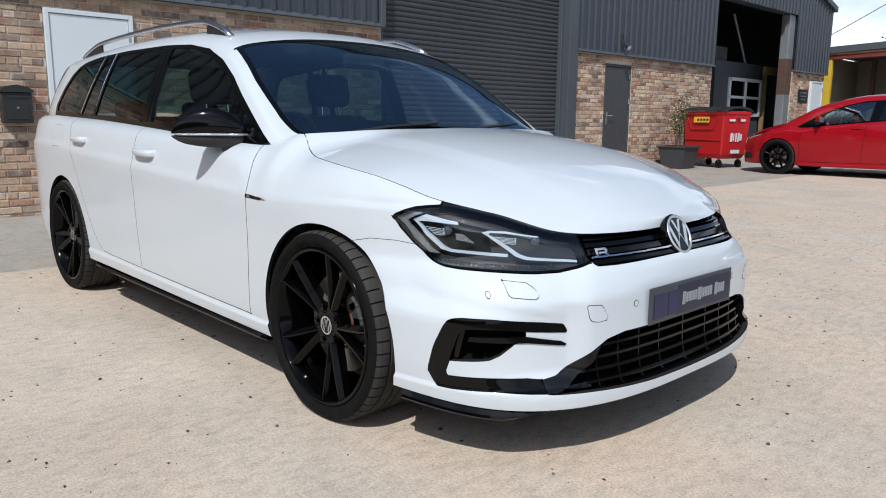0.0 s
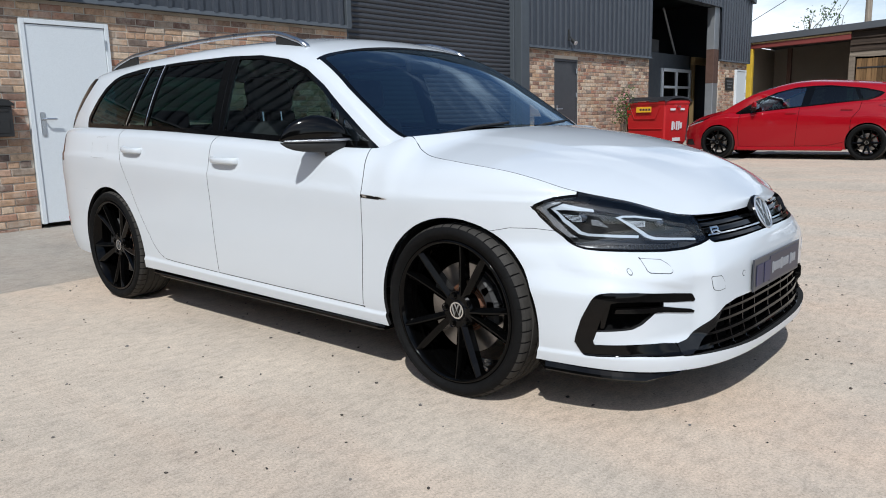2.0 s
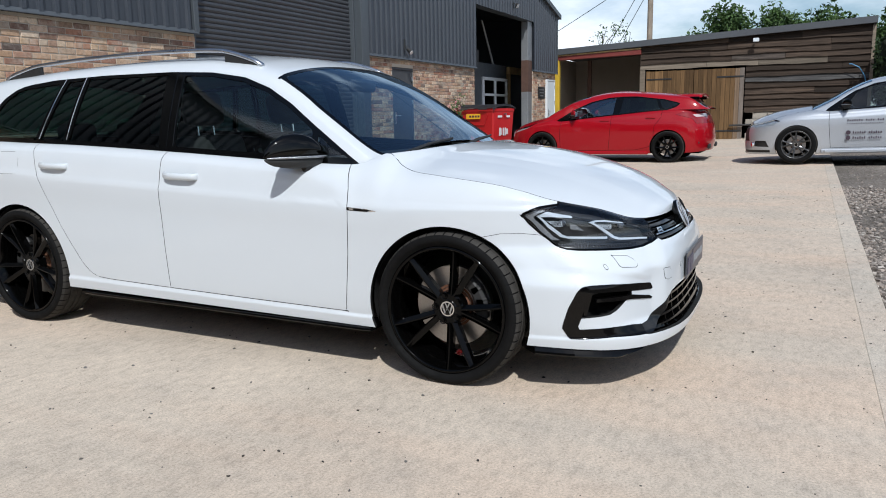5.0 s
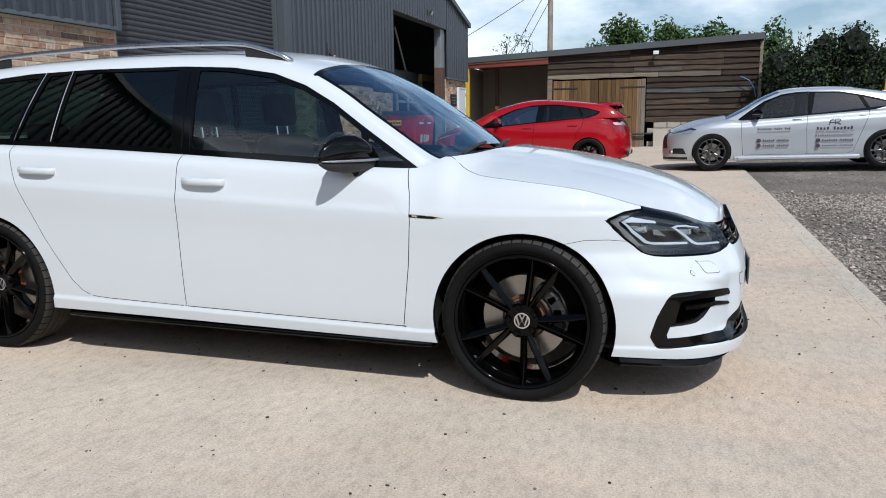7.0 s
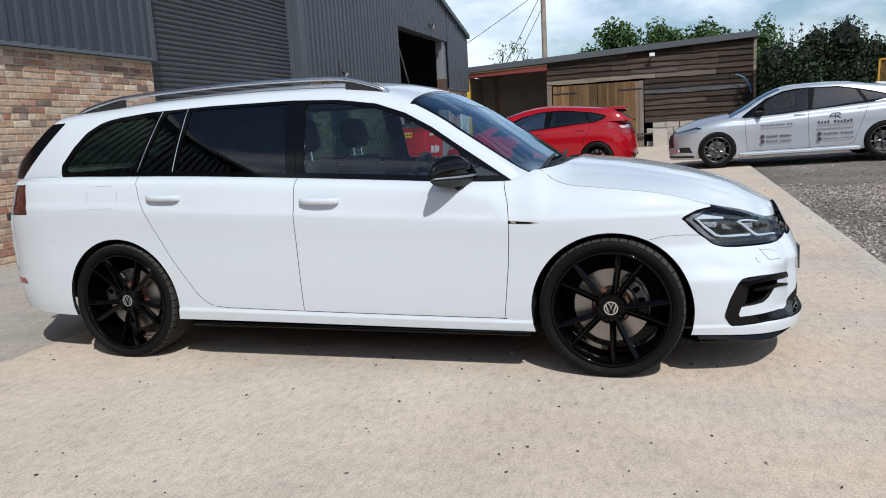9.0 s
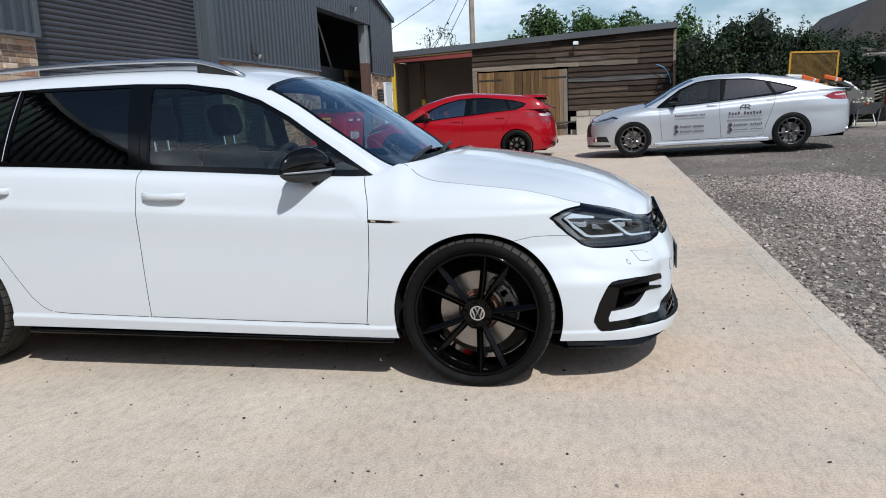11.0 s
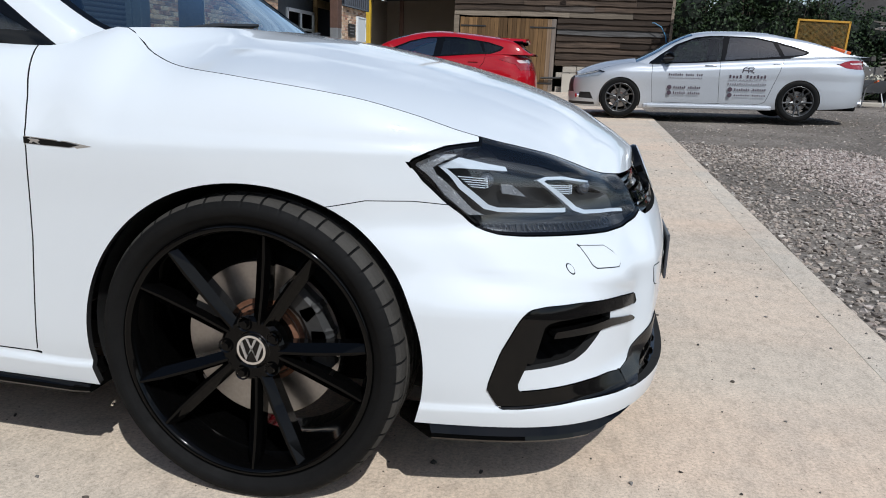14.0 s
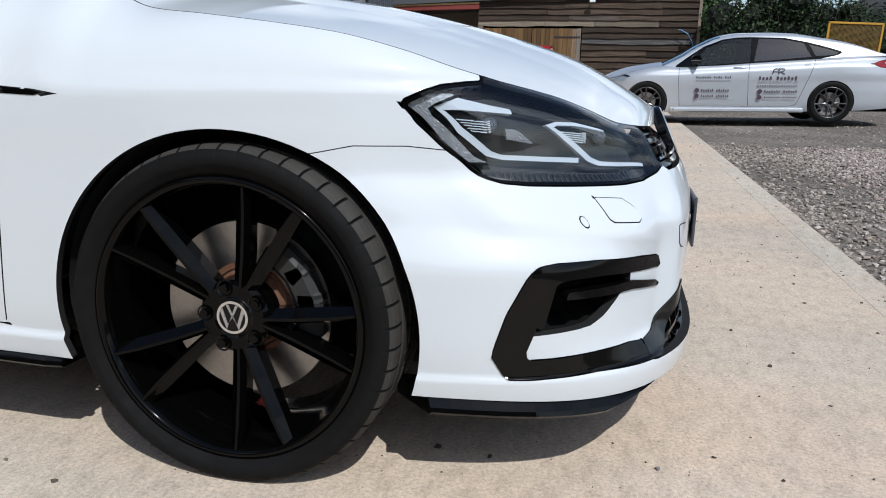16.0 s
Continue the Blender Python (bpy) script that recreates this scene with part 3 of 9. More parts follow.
# ---- cars ----
class Body:
    """Sheet metal of one car, cut into panels. The right side is y < 0."""

    def __init__(self, spec, parent, fine=260):
        self.S = S = Shell(spec)
        self.spec, self.parent = spec, parent
        nose = 1.16
        sg = np.r_[np.linspace(0, nose, int(fine * 0.36)), np.linspace(nose, S.length, int(fine * 0.64))[1:]]
        vs = np.r_[np.linspace(0, 0.10, 15), np.linspace(0.10, 0.72, 38)[1:], np.linspace(0.72, 1, 15)[1:]]
        self.skin = self.grid(sg, vs)
        xs = np.r_[np.linspace(spec["edge_x"][0], spec["edge_x"][1], 60), np.linspace(spec["edge_x"][1], spec["edge_x"][2], 60)[1:], np.linspace(spec["edge_x"][2], spec["edge_x"][3], 30)[1:]]
        us = np.linspace(0, 2, 45)
        X, U = np.meshgrid(xs, us, indexing="ij")
        hy, hz = S.house(X, U)
        self.house = Sheet.grid(np.dstack((X, -hy, hz)), np.dstack((X, U)))
        if self.house.normals()[45 * 40 + 5][1] > 0:
            self.house.F = [f[::-1] for f in self.house.F]

    def grid(self, sg, vs):
        """The lower body's right side over given arc lengths and heights, with its pressed lines."""
        A, V = np.meshgrid(sg, vs, indexing="ij")
        P = np.dstack(self.S.skin(A, V))
        P[..., 1] *= -1
        sh = Sheet.grid(P, np.dstack((A, V)))
        N = sh.normals()
        mid = len(vs) * int(len(sg) * 0.5) + len(vs) // 3
        if N[mid][1] > 0:
            sh.F = [f[::-1] for f in sh.F]
            N = -N
        if "press" in self.spec:
            sh.P = sh.P + N * self.spec["press"](sh.Q[:, 0], sh.P[:, 2])[:, None]
        return sh

    def f_xz(self, poly):
        return lambda P, Q: sd_poly(poly, P[:, 0], P[:, 2])

    def f_sz(self, poly):
        return lambda P, Q: sd_poly(poly, Q[:, 0], P[:, 2])

    @staticmethod
    def f_arch(cx, cz, r):
        return lambda P, Q: np.hypot(P[:, 0] - cx, P[:, 2] - cz) - r

    def add(self, name, sheet, mat, thick=0.012, offset=0.0, label="", both=True, whole=False, parent=None):
        """One part a side, or one part across both sides."""
        if not sheet.F:
            return []
        made = []
        parent = parent or self.parent
        mats = [mat, GAP_SHADE if mat in (WHITE, RED, SILVER) else mat]
        if whole:
            V, F = joined(sheet.build(thick, offset), sheet.build(thick, offset, True))
            made.append(child(name, mesh_of(name, V, F, mats, index=folded(len(sheet.F), len(F), 2)), parent, label))
        else:
            for mirror in (False, True) if both else (False,):
                V, F = sheet.build(thick, offset, mirror)
                made.append(child(name, mesh_of(name, V, F, mats, index=folded(len(sheet.F), len(F))), parent, label))
        return made

    def panel(self, sheet, f, gap=0.0018):
        """Cuts a panel out of a sheet: the panel, and the rest."""
        sheet.cut(f, gap).cut(f, -gap)
        return sheet.keep(lambda P, Q: f(P, Q) < -gap), sheet.keep(lambda P, Q: f(P, Q) > gap)

    def patch(self, poly, sheet):
        """The piece of a sheet inside a polygon of arc length and height."""
        if not hasattr(sheet, "mid"):
            k = np.array([f[:3] for f in sheet.F])
            sheet.mid = np.stack([sheet.Q[k, 0].mean(1), sheet.P[k, 2].mean(1)], 1)
        a, z = [p[0] for p in poly], [p[1] for p in poly]
        ok = (sheet.mid[:, 0] > min(a) - 0.03) & (sheet.mid[:, 0] < max(a) + 0.03) & (sheet.mid[:, 1] > min(z) - 0.03) & (sheet.mid[:, 1] < max(z) + 0.03)
        f = self.f_sz(poly)
        rows = [sheet.F[i] for i in np.where(ok)[0]]
        used = sorted({i for q in rows for i in q})
        at = {i: k for k, i in enumerate(used)}
        s = Sheet(sheet.P[used], sheet.Q[used], [tuple(at[i] for i in q) for q in rows])
        s.cut(f)
        return s.keep(lambda P, Q: f(P, Q) < 0)

    def hood_sheet(self, x_back, gap=0.003):
        S = self.S
        sg = np.linspace(0.0, S.length, 3000)
        x, y, z = S.rim(sg)
        k = np.where(x < x_back)[0][0]
        s = np.linspace(0, sg[k], 110)
        x, y, z = S.rim(s)
        t = np.linspace(0, 1, 26 if "dome" not in self.spec else 64)
        P = np.zeros((len(s), len(t), 3))
        for j, tj in enumerate(t):
            yy = np.maximum(y - gap, 0) * (1 - tj)
            # the rear edge bows forward to the middle, along the windscreen's foot
            xx = x + self.spec.get("bow", 0.0) * (1 - (yy / np.maximum(y, 1e-6)) ** 6) * np.clip(x / x_back, 0, 1) ** 2
            P[:, j, 0], P[:, j, 1], P[:, j, 2] = xx, -yy, S.hood_z(xx, yy, y, z)
            if "dome" in self.spec:
                # the pressed middle of the bonnet stands a little proud
                P[:, j, 2] += self.spec["dome"](x, yy)
        sh = Sheet.grid(P, np.dstack(np.meshgrid(s, t, indexing="ij")))
        if sh.normals()[110 * 13][2] < 0:
            sh.F = [f[::-1] for f in sh.F]
        return sh


TYRES = {}


def wheel_thing(parent, at, radius, rim_r, width, spoke, spin=0.0, mat=None, detailed=True, left=False, disc_r=0.17):
    """A wheel whose outer face looks to -y, as a part with its own parts."""
    mat = mat or WHEEL
    w = new("wheel")
    w.parent = parent
    w.matrix_basis = at @ (Matrix.Rotation(math.pi, 4, "Z") if left else Matrix()) @ Matrix.Rotation(spin, 4, "Y")
    h = width / 2
    R, r = radius, rim_r
    # tyre: bulged side walls, grooves round the tread, cuts across the shoulders
    prof = [(r - 0.004, -h + 0.022), (r + 0.006, -h + 0.010), (r + 0.018, -h + 0.004), (r + 0.4 * (R - r), -h - 0.002), (r + 0.7 * (R - r), -h + 0.002), (R - 0.010, -h + 0.010), (R - 0.003, -h + 0.022)]
    prof += [(R - 0.0005, -h + 0.036), (R, -h + 0.052), (R - 0.007, -h + 0.053), (R - 0.007, -h + 0.062), (R, -h + 0.063), (R, -0.022), (R - 0.007, -0.021), (R - 0.007, -0.010), (R, -0.009)]
    prof = prof + [(q, -y) for q, y in prof[::-1]]
    n = 750 if detailed else 120
    m = len(prof)
    shoulder = {5, 6, 7, m - 6, m - 7, m - 8}
    blocks = {12, 15, m - 13, m - 16}
    key = (radius, rim_r, width)
    if key in TYRES:
        child("tyre", TYRES[key], w, "black low-profile tyre")
    bm = bmesh.new() if key in TYRES else lathe(prof, n, radius_at=(lambda k, j, q: q - (0.0035 if (k in shoulder and j % 15 == 0) or (k in blocks and j % 15 == 6) else 0.0)) if detailed else None)
    if key not in TYRES:
        t = part("tyre", bm, [RUBBER, TREAD, RUBBER], w, "black low-profile tyre", smooth=False)
        idx = [1 if 5 <= (p.index % (m - 1)) <= m - 7 else 0 for p in t.data.polygons]
        if detailed:
            idx = [2 if i and (p.index // (m - 1)) % 15 in (0, 14) and (p.index % (m - 1)) in (5, 6, 7, m - 9, m - 8, m - 7) else i for i, p in zip(idx, t.data.polygons)]
        t.data.polygons.foreach_set("material_index", idx)
        t.data.polygons.foreach_set("use_smooth", [i == 0 for i in idx])
        TYRES[key] = t.data
    # rim barrel with an outer lip
    lip = [(r + 0.004, -h + 0.016), (r + 0.002, -h + 0.008), (r - 0.006, -h + 0.006), (r - 0.012, -h + 0.012), (r - 0.016, -h + 0.03), (r - 0.026, -h + 0.05), (r - 0.034, -0.02), (r - 0.034, h - 0.03), (r - 0.01, h - 0.01), (r, h - 0.012)]
    part("rim", lathe(lip, 96), mat, w, smooth=True)
    # spokes
    for k in range(spoke["count"]):
        bm = bmesh.new()
        for sgn in spoke["pair"]:
            a0 = 2 * math.pi * k / spoke["count"] + sgn * spoke["root"]
            a1 = 2 * math.pi * k / spoke["count"] + sgn * spoke["tip"]
            rows = []
            for t_, wd, face, back in ((0.0, spoke["w0"], -h + 0.040, -h + 0.085), (0.35, spoke["w1"], -h + 0.030, -h + 0.075), (0.75, spoke["w1"], -h + 0.018, -h + 0.06), (1.0, spoke["w2"], -h + 0.011, -h + 0.05)):
                rr = spoke["r0"] + (r - 0.012 - spoke["r0"]) * t_
                a = a0 + (a1 - a0) * t_ ** 0.8
                c, s = math.cos(a), math.sin(a)
                # narrow face, wide root, one flank steeper
                ring = []
                for off, y in ((-0.5 * wd, face + 0.013), (-0.16 * wd * sgn - 0.10 * wd, face), (-0.16 * wd * sgn + 0.10 * wd, face), (0.5 * wd, face + 0.013), (0.42 * wd, back), (-0.42 * wd, back)):
                    ring.append(bm.verts.new((rr * c - off * s, y, rr * s + off * c)))
                rows.append(ring)
            for i in range(3):
                for q in range(6):
                    bm.faces.new((rows[i][q], rows[i][(q + 1) % 6], rows[i + 1][(q + 1) % 6], rows[i + 1][q]))
            bm.faces.new(rows[0])
            bm.faces.new(rows[-1][::-1])
        bmesh.ops.recalc_face_normals(bm, faces=bm.faces)
        part("spoke", bm, mat, w)
    # hub with a bowl, cap and bolts
    hub = [(0.0, -h + 0.044), (0.036, -h + 0.044), (0.040, -h + 0.042), (0.062, -h + 0.041), (0.070, -h + 0.050), (0.072, -h + 0.10), (0.0, -h + 0.10)]
    part("hub", lathe(hub, 40), mat, w, smooth=False)
    cap = lathe([(0.0, -h + 0.0405), (0.026, -h + 0.0405), (0.0265, -h + 0.039), (0.0315, -h + 0.039), (0.0325, -h + 0.044)], 40)
    cp = part("centre_cap", cap, [GLOSS, CHROME], w, "black cap with a chrome ring", smooth=False)
    cp.data.polygons.foreach_set("material_index", [1 if 0.0262 < math.hypot(p.center.x, p.center.z) else 0 for p in cp.data.polygons])
    if detailed:
        bm = bmesh.new()
        for poly in ([(-0.026, 0.050), (-0.014, 0.050), (0.0, 0.016), (0.0, -0.004)], [(-0.052, 0.022), (-0.041, 0.036), (-0.020, -0.028), (-0.026, -0.050)], [(-0.026, -0.050), (-0.020, -0.028), (0.004, 0.006), (-0.004, 0.006)]):
            for sx in (-1, 1):
                prism([(0.47 * sx * x, 0.47 * z) for x, z in poly], -0.0012, bm, Matrix.Translation((0, -h + 0.0405, 0)) @ Matrix.Rotation(-spin, 4, "Y"))
        bmesh.ops.recalc_face_normals(bm, faces=bm.faces)
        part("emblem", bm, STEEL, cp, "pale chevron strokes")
    for k in range(5):
        a = 2 * math.pi * (k + 0.5) / 5
        part("wheel_bolt", rod((0.056 * math.cos(a), -h + 0.034, 0.056 * math.sin(a)), (0.056 * math.cos(a), -h + 0.06, 0.056 * math.sin(a)), 0.0085, n=6), mat, w)
        if detailed:
            part("bolt_seat", lathe([(0.0125, 0.0), (0.0155, -0.002), (0.0165, 0.006)], 16), GLOSS, w, m=Matrix.Translation((0.056 * math.cos(a), -h + 0.041, 0.056 * math.sin(a))))
    # brake
    part("brake_disc", lathe([(0.06, 0.01), (0.075, -0.012), (0.090, -0.014), (disc_r, -0.014), (disc_r, 0.014), (0.07, 0.014)], 64), DISC, w, "worn steel brake disc")
    part("disc_hat", lathe([(0.0, -0.03), (0.070, -0.028), (0.078, -0.012), (0.088, -0.0145), (0.092, -0.0142)], 40), RUST, w, "rusty disc hub", smooth=True)
    return w


def caliper(parent, at, radius, angle, mat):
    bm = bmesh.new()
    for a in (-22, 0, 22):
        q = radians(angle + a)
        box((0.055, 0.06, 0.10), (radius * math.cos(q), -0.02, radius * math.sin(q)), 0.012, bm, Matrix.Rotation(-q, 3, "Y"))
    part("brake_caliper", bm, mat, parent, "dark brake caliper", m=at)


def liner(parent, cx, cz, r, sy, y1, shell):
    """The dark half tunnel over a wheel, with its inner wall, kept inside the skin."""
    n = 28
    tt = np.linspace(0, 1, 400)
    V, F = [], []
    for k in range(n + 1):
        a = math.pi * (k / n) * 1.16 - math.pi * 0.08
        x, z = cx + r * math.cos(a), cz + r * math.sin(a)
        px, py = shell.plan(tt, max(z, 0.2), 0.03)
        y0 = float(np.interp(-x, -px, py)) - 0.012
        V += [(x, sy * y0, z), (x, sy * y1, z)]
    for k in range(n):
        F.append((2 * k, 2 * k + 1, 2 * k + 3, 2 * k + 2))
    F.append([2 * k + 1 for k in range(n + 1)])
    child("wheel_arch_liner", mesh_of("wheel_arch_liner", V, F, MATT), parent, "black plastic arch liner")


def mirror_unit(parent, at, cap_mat, side):
    """A door mirror swept to the rear: cap, lower shell, lamp strip, glass and foot, pointing to -y; side 1 mirrors it."""
    sg = -1 if side < 0 else 1
    w = new("door_mirror")
    w.parent = parent
    w.matrix_basis = at
    us = [0.0, 0.04, 0.12, 0.25, 0.4, 0.55, 0.7, 0.82, 0.91, 0.97, 1.0]
    front = lambda u: -0.150 * u ** 1.7
    rear = lambda u: -0.130 - 0.028 * u
    top = curve((0.0, 0.030), (0.04, 0.048), (0.25, 0.088), (0.45, 0.100), (0.7, 0.088), (0.88, 0.058), (0.97, 0.028), (1.0, 0.008))
    under = curve((0.0, 0.030), (0.06, 0.044), (0.4, 0.047), (0.75, 0.038), (0.92, 0.022), (1.0, 0.006))

    def shell(name, high, sign, inset, mat, label=""):
        V, F = [], []
        m = 13
        for u in us:
            xf, xr, h = front(u) - inset, rear(u) + inset, float(high(u))
            for j in range(m):
                a = math.pi * j / (m - 1)
                c, k = math.cos(a), math.sin(a)
                V.append(((xf + xr) / 2 + (xf - xr) / 2 * math.copysign(abs(c) ** 0.7, c), sg * 0.245 * u, sign * (0.003 + h * k ** 0.75)))
        for i in range(len(us) - 1):
            for j in range(m):
                F.append((i * m + j, i * m + (j + 1) % m, (i + 1) * m + (j + 1) % m, (i + 1) * m + j))
        F += [tuple(range(m))[::-1], tuple((len(us) - 1) * m + j for j in range(m))]
        if sg * sign < 0:
            F = [f[::-1] for f in F]
        child(name, mesh_of(name, V, [f[::-1] for f in F], mat), w, label)

    shell("mirror_cap", top, 1, 0.0, cap_mat, "gloss black mirror cap" if cap_mat is GLOSS else "")
    shell("mirror_base", under, -1, 0.004, MATT)
    part("indicator_strip", tube([(front(u) + 0.001, sg * 0.245 * u, 0.0) for u in (0.03, 0.12, 0.25, 0.4, 0.55, 0.7, 0.82, 0.91, 0.97)], [0.004, 0.0055, 0.0055, 0.0055, 0.0055, 0.005, 0.0045, 0.004, 0.003], 6), LAMPRIB, w, "clear indicator strip")
    part("mirror_foot", tube([(-0.075, sg * 0.075, -0.040), (-0.055, sg * 0.03, -0.052), (-0.015, sg * -0.015, -0.045), (0.05, sg * -0.045, -0.042)], [0.028, 0.027, 0.020, 0.010], 10), MATT, w)
    part("mirror_glass", box((0.004, 0.17, 0.095), (-0.150, sg * 0.115, 0.022), 0.001), CHROME, w)
    return w


def seat(parent, at):
    s = new("front_seat")
    s.parent = parent
    s.matrix_basis = at
    part("seat_cushion", box((0.50, 0.50, 0.16), (0.0, 0, 0.42), 0.05, segments=3), CABIN, s, smooth=True)
    part("seat_back", box((0.14, 0.48, 0.62), (-0.30, 0, 0.72), 0.05, turn=Matrix.Rotation(radians(-18), 3, "Y"), segments=3), CABIN, s, smooth=True)
    part("headrest", box((0.11, 0.27, 0.19), (-0.41, 0, 1.165), 0.05, turn=Matrix.Rotation(radians(-12), 3, "Y"), segments=3), CABIN, s, smooth=True)
    bm = rod((-0.39, -0.06, 1.0), (-0.40, -0.06, 1.1), 0.007)
    part("headrest_post", rod((-0.39, 0.06, 1.0), (-0.40, 0.06, 1.1), 0.007, bm=bm), CHROME, s)


def cabin(parent, x_dash, x_front, x_rear, width=0.66, rhd=True):
    part("dashboard", box((0.55, 2 * width, 0.22), (x_dash, 0, 0.80), 0.06, segments=3), CABIN, parent, smooth=True)
    y = -0.36 if rhd else 0.36
    for sy in (-0.36, 0.36):
        seat(parent, pose(x_front, sy, 0))
    part("rear_bench", box((0.5, 1.25, 0.2), (x_rear + 0.3, 0, 0.42), 0.05), CABIN, parent)
    part("rear_backrest", box((0.14, 1.25, 0.55), (x_rear, 0, 0.68), 0.05, turn=Matrix.Rotation(radians(-15), 3, "Y")), CABIN, parent)
    for sy in (-0.42, 0, 0.42):
        part("rear_headrest", box((0.09, 0.24, 0.14), (x_rear - 0.12, sy, 1.03), 0.04, segments=3), CABIN, parent, smooth=True)
    ring = [(x_dash - 0.40 + 0.17 * math.sin(a) * 0.4, y + 0.18 * math.cos(a), 0.86 + 0.17 * math.sin(a)) for a in np.linspace(0, 2 * math.pi, 33)[:-1]]
    bm = tube(ring, 0.014, 8, closed=True)
    box((0.03, 0.12, 0.10), (x_dash - 0.39, y, 0.85), 0.02, bm)
    box((0.02, 0.34, 0.03), (x_dash - 0.39, y, 0.86), 0.008, bm)
    part("steering_wheel", bm, CABIN, parent)


def eased(t):
    t = np.clip(t, 0, 1)
    return t * t * (3 - 2 * t)


